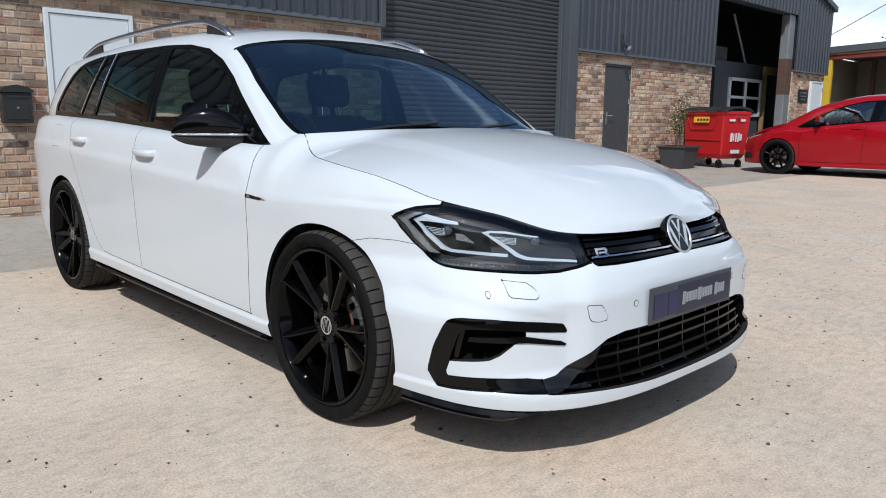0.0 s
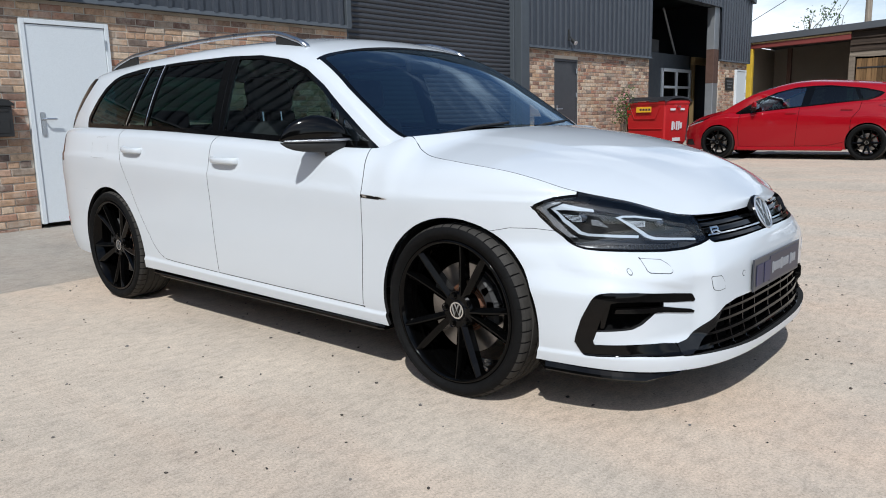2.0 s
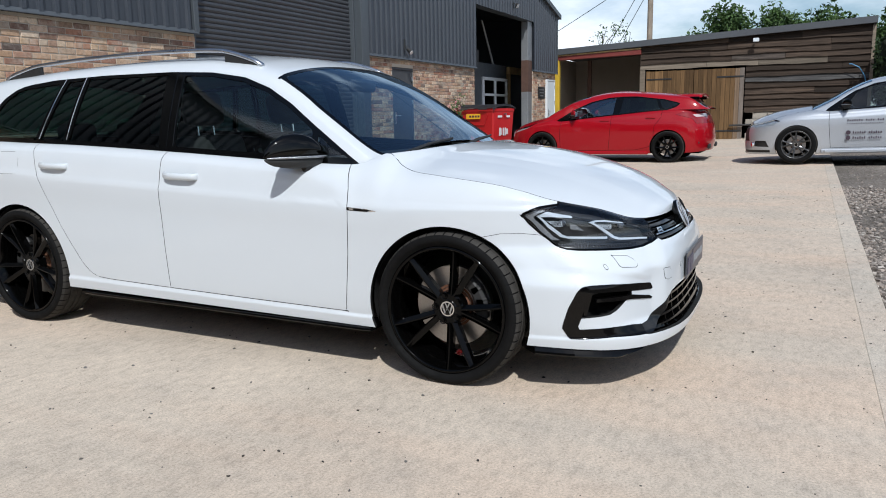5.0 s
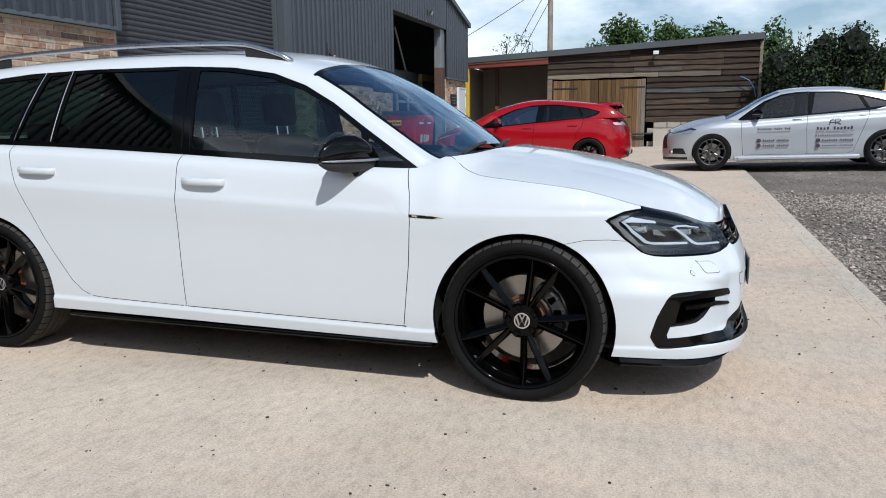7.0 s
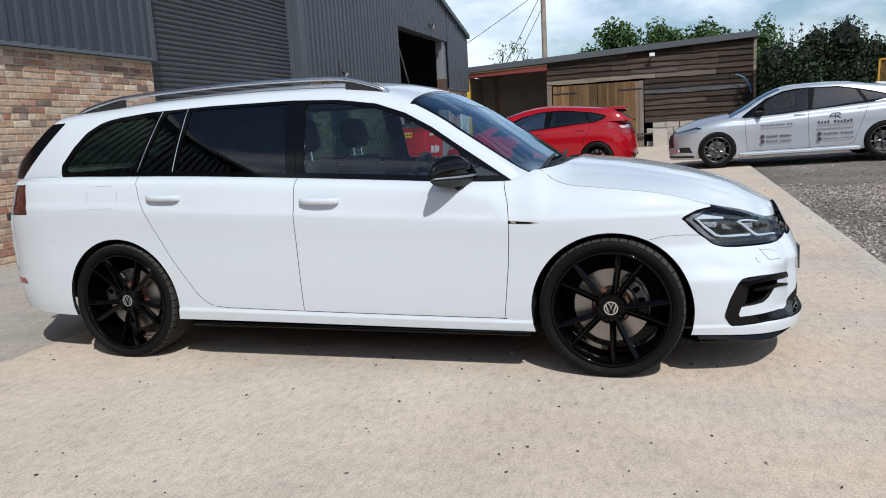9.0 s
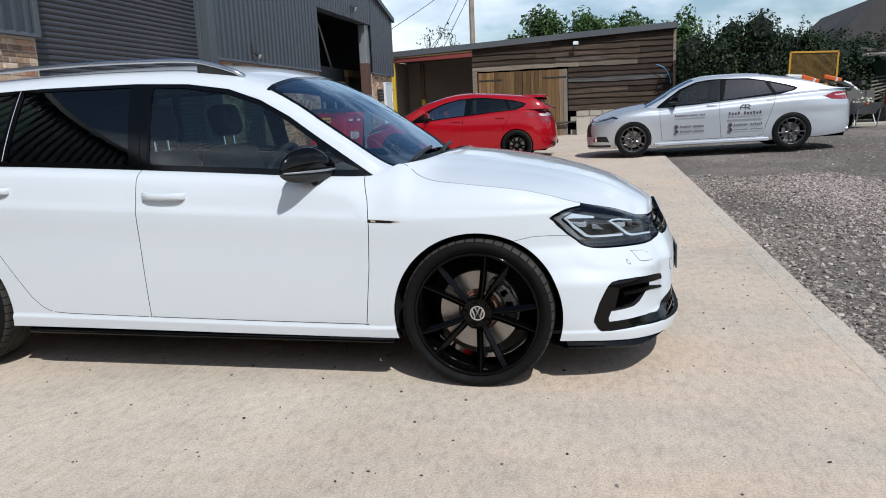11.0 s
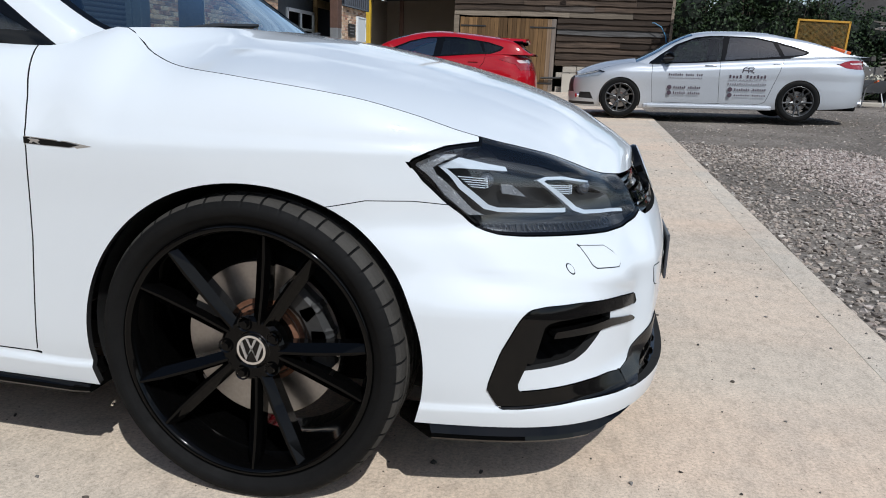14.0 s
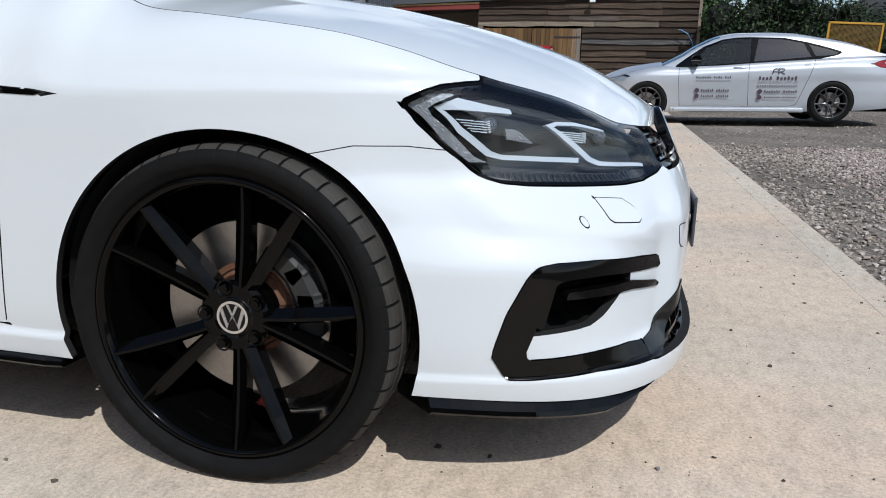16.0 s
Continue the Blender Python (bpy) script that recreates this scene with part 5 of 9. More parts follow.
    cap_at("washer_cap", [(0.7355, 0.5518), (0.6569, 0.5458), (0.6339, 0.532), (0.6172, 0.5152), (0.6190, 0.5060), (0.6300, 0.5012), (0.7149, 0.5065), (0.7253, 0.5126), (0.7310, 0.5363)])
    cap_at("towing_eye_cap", [(0.4476, 0.4767), (0.440, 0.4800), (0.3911, 0.4765), (0.381, 0.4670), (0.3645, 0.4397), (0.3700, 0.4285), (0.402, 0.4257), (0.430, 0.4310), (0.438, 0.4380)])
    low_red = b.f_xz([(-3.33, 0.405), (-3.50, 0.405), (-3.50, 0.435), (-3.36, 0.435)])
    red_bit = p_rear.copy().cut(low_red).keep(lambda P, Q: low_red(P, Q) < 0)
    for mirror in (False, True):
        if red_bit.F:
            child("rear_reflector", mesh_of("rear_reflector", *red_bit.build(0.004, 0.003, mirror), REDLAMP), car, "small red bumper reflector")
    # number plate of the dealer: dark panel, pale bars
    plate = new("number_plate")
    plate.parent = car
    plate.matrix_basis = pose(0.8575, 0.0, 0.443, 0, 0, 90)
    part("plate_panel", box((0.525, 0.006, 0.116), (0, 0, 0), 0.002), PLATE_GREY, plate, "grey acrylic plate")
    part("plate_field", box((0.345, 0.003, 0.094), (0.075, -0.0035, 0.0), 0.001), PLATE_BLUE, plate, "dark blue field")
    bm = bmesh.new()
    for x0, wd in ((-0.205, 0.07), (-0.125, 0.065)):
        box((wd, 0.002, 0.075), (x0, -0.0045, -0.004), 0.0008, bm)
    part("plate_mark", bm, PLATE_MARK, plate, "two dark blue blocks")
    bm = bmesh.new()
    x0 = -0.075
    for wd in (0.023, 0.02, 0.014, 0.014, 0.02, 0.015, 0.032, 0.02, 0.02, 0.017, 0.02, 0, 0.026, 0.02, 0.014, 0.018):
        if wd:
            box((wd * 0.72, 0.002, 0.032 if wd < 0.022 else 0.042), (x0 + wd / 2, -0.0058, 0.0), 0.0005, bm)
        x0 += wd * 0.92 if wd else 0.014
    part("plate_text", bm, PLATE_PALE, plate, "pale bars of lettering")
    # splitter corners, side skirts
    for sy in (-1, 1):
        bm = bmesh.new()
        rows = []
        for x, out in ((-0.365, 0.868), (-0.40, 0.874), (-0.8, 0.872), (-1.5, 0.872), (-2.1, 0.874), (-2.2, 0.866)):
            q = (-0.365 - x) / 1.84
            rows.append([bm.verts.new((x, sy * y, z)) for y, z in ((0.74, 0.183 + 0.010 * q), (out - 0.004, 0.183 + 0.010 * q), (out, 0.188 + 0.010 * q), (out - 0.002, 0.196 + 0.010 * q), (0.845, 0.212 + 0.012 * q), (0.74, 0.212 + 0.012 * q))])
        for i in range(len(rows) - 1):
            for q in range(6):
                bm.faces.new((rows[i][q], rows[i][(q + 1) % 6], rows[i + 1][(q + 1) % 6], rows[i + 1][q]))
        bm.faces.new(rows[0][::-1])
        bm.faces.new(rows[-1])
        bmesh.ops.recalc_face_normals(bm, faces=bm.faces)
        part("side_skirt", bm, GLOSS, car, "gloss black side skirt")
        lp = [[float(q) for q in b.S.skin(np.array(sg), np.array(0.0))] for sg in np.linspace(0.60, 1.165, 14)]
        bm = bmesh.new()
        rows = []
        for n_, (x, y_, z) in enumerate(lp):
            k = min(1.0, n_ / 4)
            rows.append([bm.verts.new((x + dx, sy * (y_ - dy), z + dz)) for dx, dy, dz in ((-0.08, 0.07, -0.034 * k), (0.002, -0.004, -0.036 * k), (0.006, -0.008, -0.030 * k), (0.004, -0.006, -0.022 * k), (-0.006, 0.006, 0.004), (-0.08, 0.07, 0.004))])
        for i in range(len(rows) - 1):
            for q in range(6):
                bm.faces.new((rows[i][q], rows[i][(q + 1) % 6], rows[i + 1][(q + 1) % 6], rows[i + 1][q]))
        bm.faces.new(rows[0][::-1])
        bm.faces.new(rows[-1])
        bmesh.ops.recalc_face_normals(bm, faces=bm.faces)
        part("splitter_blade", bm, GLOSS, car)

    # greenhouse
    h = b.house
    side = lambda f: (lambda P, Q: np.where(Q[:, 1] < 1.02, f(P, Q), 1.0))
    dlo = side(b.f_xz([(-3.00, 0.95), (-3.035, 1.035), (-3.035, 1.075), (-2.96, 1.175), (-2.885, 1.250), (-2.80, 1.294), (-2.74, 1.310), (-2.68, 1.320), (-2.48, 1.338), (-2.1, 1.348), (-1.61, 1.346), (-1.35, 1.333), (-1.14, 1.301), (-0.98, 1.245), (-0.835, 1.167), (-0.70, 1.076), (-0.577, 0.995), (-0.475, 0.926), (-0.441, 0.901), (-0.432, 0.886), (-0.436, 0.84)]))
    wind = lambda P, Q: np.where(Q[:, 1] > 0.88, np.maximum(-(-P[:, 1] * -1 + b.S.belt_y(P[:, 0]) - b.S.lean * (b.S.edge(P[:, 0]) - b.S.belt_z(P[:, 0])) - 0.024 - 0.035 * np.clip((1.15 - b.S.edge(P[:, 0])) / 0.25, 0, 1)), -(P[:, 0] + 0.965 + 0.05 * (1 - (P[:, 1] / 0.62) ** 2) * 0)), 1.0)
    rear = lambda P, Q: np.where(Q[:, 1] > 1, np.maximum(-(P[:, 1] + b.S.belt_y(P[:, 0]) - b.S.lean * (b.S.edge(P[:, 0]) - b.S.belt_z(P[:, 0])) + 0.02), P[:, 0] + 3.225), 1.0)
    p_dlo, rest = b.panel(h.copy(), dlo, 0.0004)
    p_wind, rest = b.panel(rest, wind, 0.0006)
    p_back, rest = b.panel(rest, rear, 0.0006)
    fin = b.f_xz([(-3.063, 1.312), (-3.179, 1.197), (-3.363, 1.010), (-3.9, 1.010), (-3.9, 1.312)])
    p_fin, rest = b.panel(rest, fin, 0.0006)
    b.add("rear_pillar_fin", p_fin, GLOSS, 0.006, label="gloss black pillar fin")
    b.add("roof_frame", rest, WHITE, 0.012, whole=True)
    band = p_wind.copy()
    edge_f = lambda P, Q: wind(P, Q) + 0.022
    band.cut(edge_f)
    b.add("windscreen_border", band.keep(lambda P, Q: edge_f(P, Q) > 0), GLOSS, 0.004, -0.001, "black glass border", whole=True)
    b.add("windscreen", band.keep(lambda P, Q: edge_f(P, Q) < 0), GREEN_GLASS, 0.004, -0.002, "raked laminated windscreen", whole=True)
    b.add("rear_screen", p_back, TINT, 0.004, whole=True)
    low = lambda x: float(b.S.belt_z(np.array(x))) + 0.026
    panes = [("quarter_window", TINT, [(-2.985, low(-3.0)), (-3.005, 1.062), (-2.93, 1.168), (-2.86, 1.238), (-2.78, 1.282), (-2.72, 1.295), (-2.41, 1.318), (-2.54, low(-2.5))]),
             ("rear_side_window", TINT, [(-2.492, low(-2.49)), (-2.362, 1.323), (-2.250, 1.327), (-2.308, low(-2.3))]),
             ("rear_side_window", TINT, [(-2.262, low(-2.26)), (-2.205, 1.328), (-2.1, 1.331), (-1.64, 1.330), (-1.605, low(-1.6))]),
             ("front_side_window", CLEAR, [(-1.50, low(-1.5)), (-1.520, 1.325), (-1.35, 1.314), (-1.15, 1.281), (-0.99, 1.225), (-0.85, 1.152), (-0.70, 1.050), (-0.665, low(-0.66))]),
             ("mirror_window", CLEAR, [(-0.645, low(-0.64)), (-0.665, 1.028), (-0.57, 0.963), (-0.50, low(-0.5) + 0.004)])]
    rest = p_dlo
    for nm, mat, poly in panes:
        p, rest = b.panel(rest, side(b.f_xz(poly)), 0.0003)
        b.add(nm, p, mat, 0.004, -0.004)
    b.add("window_surround", rest, GLOSS, 0.01, 0.001, "gloss black window surround")
    for x0, x1 in ((-2.515, -2.372), (-2.286, -2.222), (-1.548, -1.572), (-1.508, -1.526)):
        for sy in (-1, 1):
            pts = []
            for t in np.linspace(0.06, 0.9, 9):
                x = x0 + (x1 - x0) * t
                y, z = b.S.house(np.array(x), np.array(t))
                pts.append((x, sy * (float(y) + 0.002), float(z)))
            part("window_divider", tube(pts, 0.0022, 6), CHROME if x0 < -2 else GLOSS, car)
    # roof rails
    for sy in (-1, 1):
        xs = np.linspace(-1.10, -3.02, 40)
        pts, rad = [], []
        for i, x in enumerate(xs):
            y, z = b.S.house(np.array(x), np.array(1.10))
            lift = 0.048 * min(1, (i / 39) * 8) ** 0.7 * min(1, (1 - i / 39) * 7) ** 0.7
            pts.append((x, sy * float(y), float(z) + 0.002 + lift))
        bm = bmesh.new()
        rows = []
        for p in pts:
            rows.append([bm.verts.new((p[0], p[1] + sy * dy, p[2] + dz)) for dy, dz in ((0.012, -0.008), (0.014, 0.004), (0.006, 0.012), (-0.008, 0.012), (-0.014, 0.004), (-0.012, -0.008))])
        for i in range(len(rows) - 1):
            for q in range(6):
                bm.faces.new((rows[i][q], rows[i][(q + 1) % 6], rows[i + 1][(q + 1) % 6], rows[i + 1][q]))
        bm.faces.new(rows[0])
        bm.faces.new(rows[-1])
        bmesh.ops.recalc_face_normals(bm, faces=bm.faces)
        rail = part("roof_rail", bm, STEEL, car, "satin silver roof rail", smooth=True)
        for x0, x1 in ((-1.12, -1.32), (-2.72, -2.98)):
            bm = bmesh.new()
            for k in range(8):
                x = x0 + (x1 - x0) * k / 7
                y, z = b.S.house(np.array(x), np.array(1.10))
                i = int(np.argmin(abs(xs - x)))
                top = pts[i][2] - 0.006
                box((abs(x1 - x0) / 7 + 0.002, 0.016, max(0.006, top - float(z) + 0.004)), (x, sy * float(y), (top + float(z) - 0.004) / 2), 0, bm)
            part("rail_foot", bm, MATT, rail, "black rail foot")

    # door handles
    for sy, set_f, set_r in ((-1, doors[0], doors_r[0]), (1, doors[1], doors_r[1])):
        for x, z, par in ((-1.392, 0.842, set_f), (-2.297, 0.882, set_r)):
            t = b.S.t_of(abs(x) + 1.45)
            y = float(np.interp(x, [-2.55, -1.4, -0.3], [0.866, 0.872, 0.868]))
            pts = [(x - 0.108, sy * (y - 0.01), z + 0.004), (x - 0.095, sy * (y + 0.020), z + 0.004), (x - 0.04, sy * (y + 0.030), z), (x + 0.04, sy * (y + 0.030), z - 0.002), (x + 0.095, sy * (y + 0.020), z - 0.003), (x + 0.108, sy * (y - 0.01), z - 0.003)]
            bm = bmesh.new()
            rows = [[bm.verts.new((px, py + sy * oy, pz + oz)) for oy, oz in ((0.004, -0.014), (0.008, -0.004), (0.008, 0.006), (0.002, 0.015), (-0.006, 0.012), (-0.006, -0.012))] for px, py, pz in pts]
            for i in range(len(rows) - 1):
                for q in range(6):
                    bm.faces.new((rows[i][q], rows[i][(q + 1) % 6], rows[i + 1][(q + 1) % 6], rows[i + 1][q]))
            bm.faces.new(rows[0])
            bm.faces.new(rows[-1])
            bmesh.ops.recalc_face_normals(bm, faces=bm.faces)
            bmesh.ops.subdivide_edges(bm, edges=bm.edges[:], cuts=1, smooth=0.6)
            part("door_handle", bm, WHITE, par, "white door handle", smooth=True)
            bm = bmesh.new()
            bmesh.ops.create_uvsphere(bm, u_segments=20, v_segments=10, radius=1, matrix=Matrix.Translation((x, sy * (y - 0.012), z - 0.004)) @ Matrix.Diagonal((0.075, 0.016, 0.026, 1)))
            part("handle_cup", bm, WHITE, par, smooth=True)
    # wing badge
    for sy in (-1, 1):
        bm = prism([(-0.447, 0.7285), (-0.350, 0.7225), (-0.298, 0.7150), (-0.340, 0.7080), (-0.447, 0.7110)], 0.008)
        part("wing_badge", bm, CHROME, car, "chrome and black wing badge", m=pose(0, -0.890, 0) if sy < 0 else pose(0, 0.882, 0))
        bm = prism([(-0.4465, 0.7265), (-0.352, 0.7207), (-0.325, 0.7165), (-0.346, 0.7112), (-0.4465, 0.7142)], 0.002)
        part("badge_field", bm, GLOSS, car, m=pose(0, -0.8915, 0) if sy < 0 else pose(0, 0.8895, 0))
        bm = prism([(-0.437, 0.7245), (-0.413, 0.7235), (-0.409, 0.7205), (-0.416, 0.7180), (-0.408, 0.7148), (-0.416, 0.7150), (-0.424, 0.7185), (-0.428, 0.7155), (-0.434, 0.7158), (-0.430, 0.7205)], 0.0015)
        part("badge_mark", bm, CHROME, car, m=pose(0, -0.8925, 0) if sy < 0 else pose(0, 0.8925, 0))

    # mirrors, wipers, wheels, cabin, underside
    mirror_unit(car, pose(-0.612, -0.772, 0.936), GLOSS, -1)
    mirror_unit(car, pose(-0.612, 0.772, 0.936), GLOSS, 1)
    for y0, y1 in ((-0.58, -0.02), (0.05, 0.50)):
        bm = tube([(-0.335, y0, 0.940), (-0.345, (y0 + y1) / 2, 0.972), (-0.355, y1, 0.986)], 0.005, 6)
        part("wiper", tube([(-0.325, y0 + 0.05, 0.944), (-0.335, (y0 + y1) / 2, 0.970), (-0.345, y1 - 0.05, 0.982)], 0.007, 6, bm), MATT, car)
    part("cowl", box((0.15, 1.04, 0.03), (-0.335, 0, 0.925), 0.01), MATT, car)
    spoke = dict(count=5, pair=(-1, 1), root=radians(9), tip=radians(12.5), r0=0.058, w0=0.026, w1=0.029, w2=0.022)
    for x, spin in ((0.0, radians(4)), (-2.628, radians(20))):
        for sy in (-1, 1):
            wheel_thing(car, pose(x, sy * 0.7715, 0.3165), 0.3225, 0.264, 0.235, spoke, spin, left=sy > 0)
            if sy < 0:
                caliper(car, pose(x, sy * 0.7715 + 0.0, 0.3165), 0.135, 25 if x == 0 else 150, MATT)
        for sy in (-1, 1):
            liner(car, x, 0.305, 0.364, sy, 0.56, b.S)
    part("underbody", box((3.5, 1.30, 0.10), (-1.35, 0, 0.23), 0.02), DARK, car)
    part("undertray", box((0.5, 0.9, 0.06), (0.50, 0, 0.215), 0.02), DARK, car)
    part("cabin_floor", box((2.9, 1.5, 0.05), (-1.95, 0, 0.33), 0.01), CABIN, car)
    part("boot_floor", box((1.05, 1.3, 0.05), (-3.1, 0, 0.78), 0.01), CABIN, car)
    cabin(car, -0.66, -1.31, -2.55)
    part("rear_view_mirror", box((0.04, 0.24, 0.07), (-0.90, 0, 1.27), 0.02, segments=2), MATT, car)
    return car


BLADE = material("satin_black_plastic", g(0.006), 0.16, 0.0, 0.0, 0.5)
BRIGHT = material("bright_emblem_metal", g(0.82), 0.3, 0.85)
LAMPGREY = material("lamp_housing", g(0.022), 0.3, 0.2)
BULB = material("projector_glass", (0.10, 0.11, 0.13), 0.05, 0.6, 1.0)
LAMPRIB = worn("ribbed_lamp_plastic", (0.30, 0.31, 0.33), 0.25, 0.4, 90, 0.7, metal=0.5, fine=260, distance=0.003)
PLATE_GREY = material("grey_plate", (0.055, 0.058, 0.068), 0.3)
PLATE_PALE = material("pale_plate_lettering", (0.27, 0.28, 0.30), 0.4)
PLATE_MARK = material("navy_plate_mark", (0.020, 0.022, 0.075), 0.35)
PLATE_BLUE = material("navy_plate", (0.016, 0.018, 0.045), 0.3)
white_estate()


# ---- the two parked cars ----
HATCH = dict(
    wide=curve((0.10, 0.80), (0.20, 0.865), (0.30, 0.885), (0.50, 0.905), (0.65, 0.912), (0.78, 0.905), (0.88, 0.885), (1.0, 0.85)),
    nose=curve((0.10, 0.80), (0.18, 0.885), (0.30, 0.90), (0.50, 0.895), (0.62, 0.87), (0.72, 0.80), (0.80, 0.68)),
    tail=curve((0.10, -3.30), (0.25, -3.42), (0.45, -3.46), (0.65, -3.44), (0.85, -3.38), (1.0, -3.30), (1.1, -3.2)),
    round_front=(3.4, 2.3), round_rear=(4.2, 2.5), flat_from=-0.35, flat_to=-2.45, barrel=0.012,
    low=curve((-3.5, 0.24), (-3.0, 0.20), (-0.3, 0.17), (0.9, 0.17)),
    high=curve((-3.5, 1.06), (-2.67, 1.055), (-1.5, 0.965), (-0.8, 0.895), (-0.4, 0.86), (-0.12, 0.90), (0.0, 0.885), (0.3, 0.845), (0.6, 0.765), (0.9, 0.69)),
    high_y=lambda y: 0.0 * y,
    shoulder_in=curve((-3.5, 0.03), (-0.5, 0.05), (-0.12, 0.13), (0.0, 0.14), (0.4, 0.12), (0.9, 0.05)),
    shoulder_up=curve((-3.5, 0.05), (-0.7, 0.06), (-0.35, 0.12), (0.0, 0.13), (0.4, 0.10), (0.9, 0.06)),
    hood=curve((-0.5, 1.02), (-0.1, 0.985), (0.2, 0.925), (0.5, 0.845), (0.7, 0.77), (0.84, 0.70)), hood_power=3.0,
    belt_z=curve((-3.5, 1.06), (-2.67, 1.055), (-1.5, 0.965), (-0.8, 0.895), (-0.3, 0.85), (0.0, 0.84)),
    belt_y=curve((-3.4, 0.58), (-3.2, 0.74), (-2.9, 0.80), (-2.4, 0.825), (-1.5, 0.83), (-0.6, 0.825), (0.0, 0.75)),
    edge=curve((-3.40, 1.05), (-3.25, 1.14), (-3.1, 1.25), (-2.98, 1.30), (-2.57, 1.345), (-2.08, 1.388), (-1.6, 1.414), (-1.35, 1.402), (-1.11, 1.368), (-0.88, 1.315), (-0.62, 1.235), (-0.3, 1.07), (-0.11, 0.965), (0.02, 0.87)),
    edge_x=(0.0, -1.3, -2.9, -3.4), top=1.22, mirror_x=-0.70, mirror_z=0.985, arch=0.03, lean=0.46, crown=curve((-3.4, 0.03), (-2.5, 0.055), (-1.0, 0.06), (-0.2, 0.08)), crown_power=2.4,
    overhang=0.0,
)
SALOON = dict(
    wide=curve((0.10, 0.80), (0.20, 0.87), (0.30, 0.895), (0.50, 0.912), (0.66, 0.926), (0.76, 0.922), (0.785, 0.912), (0.90, 0.885), (1.0, 0.85)),
    nose=curve((0.10, 0.80), (0.18, 0.875), (0.30, 0.89), (0.50, 0.885), (0.60, 0.865), (0.68, 0.82), (0.76, 0.72)),
    tail=curve((0.10, -3.85), (0.25, -3.98), (0.45, -4.02), (0.62, -4.02), (0.80, -3.96), (0.95, -3.95), (1.06, -3.92)),
    round_front=(3.4, 2.3), round_rear=(4.2, 2.5), flat_from=-0.35, flat_to=-2.75, barrel=0.012,
    low=curve((-4.05, 0.26), (-3.2, 0.20), (-0.3, 0.155), (0.95, 0.16)),
    high=curve((-4.05, 1.045), (-3.4, 1.045), (-2.78, 1.015), (-1.7, 0.951), (-0.9, 0.897), (-0.55, 0.885), (-0.3, 0.915), (0.0, 0.895), (0.3, 0.845), (0.6, 0.765), (0.9, 0.68)),
    high_y=lambda y: 0.0 * y,
    shoulder_in=curve((-4.05, 0.05), (-3.4, 0.07), (-0.7, 0.05), (-0.3, 0.12), (0.0, 0.13), (0.4, 0.10), (0.95, 0.05)),
    shoulder_up=curve((-4.05, 0.06), (-0.7, 0.06), (-0.3, 0.11), (0.0, 0.12), (0.4, 0.10), (0.95, 0.06)),
    hood=curve((-0.6, 1.02), (-0.25, 0.995), (0.0, 0.966), (0.26, 0.925), (0.53, 0.845), (0.75, 0.745), (0.86, 0.68)), hood_power=3.0,
    belt_z=curve((-4.05, 1.045), (-3.4, 1.045), (-2.78, 1.015), (-1.7, 0.951), (-0.9, 0.897), (-0.55, 0.885), (-0.2, 0.88)),
    belt_y=curve((-3.95, 0.56), (-3.8, 0.68), (-3.3, 0.80), (-2.8, 0.83), (-1.5, 0.845), (-0.8, 0.84), (-0.2, 0.76)),
    edge=curve((-3.95, 1.046), (-3.80, 1.052), (-3.57, 1.088), (-3.25, 1.195), (-2.94, 1.28), (-2.62, 1.338), (-2.31, 1.39), (-1.89, 1.408), (-1.47, 1.402), (-1.16, 1.36), (-0.80, 1.21), (-0.54, 1.055), (-0.28, 0.92), (-0.2, 0.885)),
    edge_x=(-0.2, -1.4, -2.9, -3.95), rise=0.05, top=1.22, lean=0.47, crown=curve((-3.95, 0.02), (-3.6, 0.035), (-3.0, 0.048), (-1.2, 0.058), (-0.28, 0.075)), crown_power=2.4,
    mirror_x=-0.74, mirror_z=0.985, arch=0.016,
)


REFLECTOR = worn("lamp_reflector", (0.42, 0.44, 0.47), 0.3, 0.5, 60, 0.5, metal=0.4, fine=90, distance=0.01)


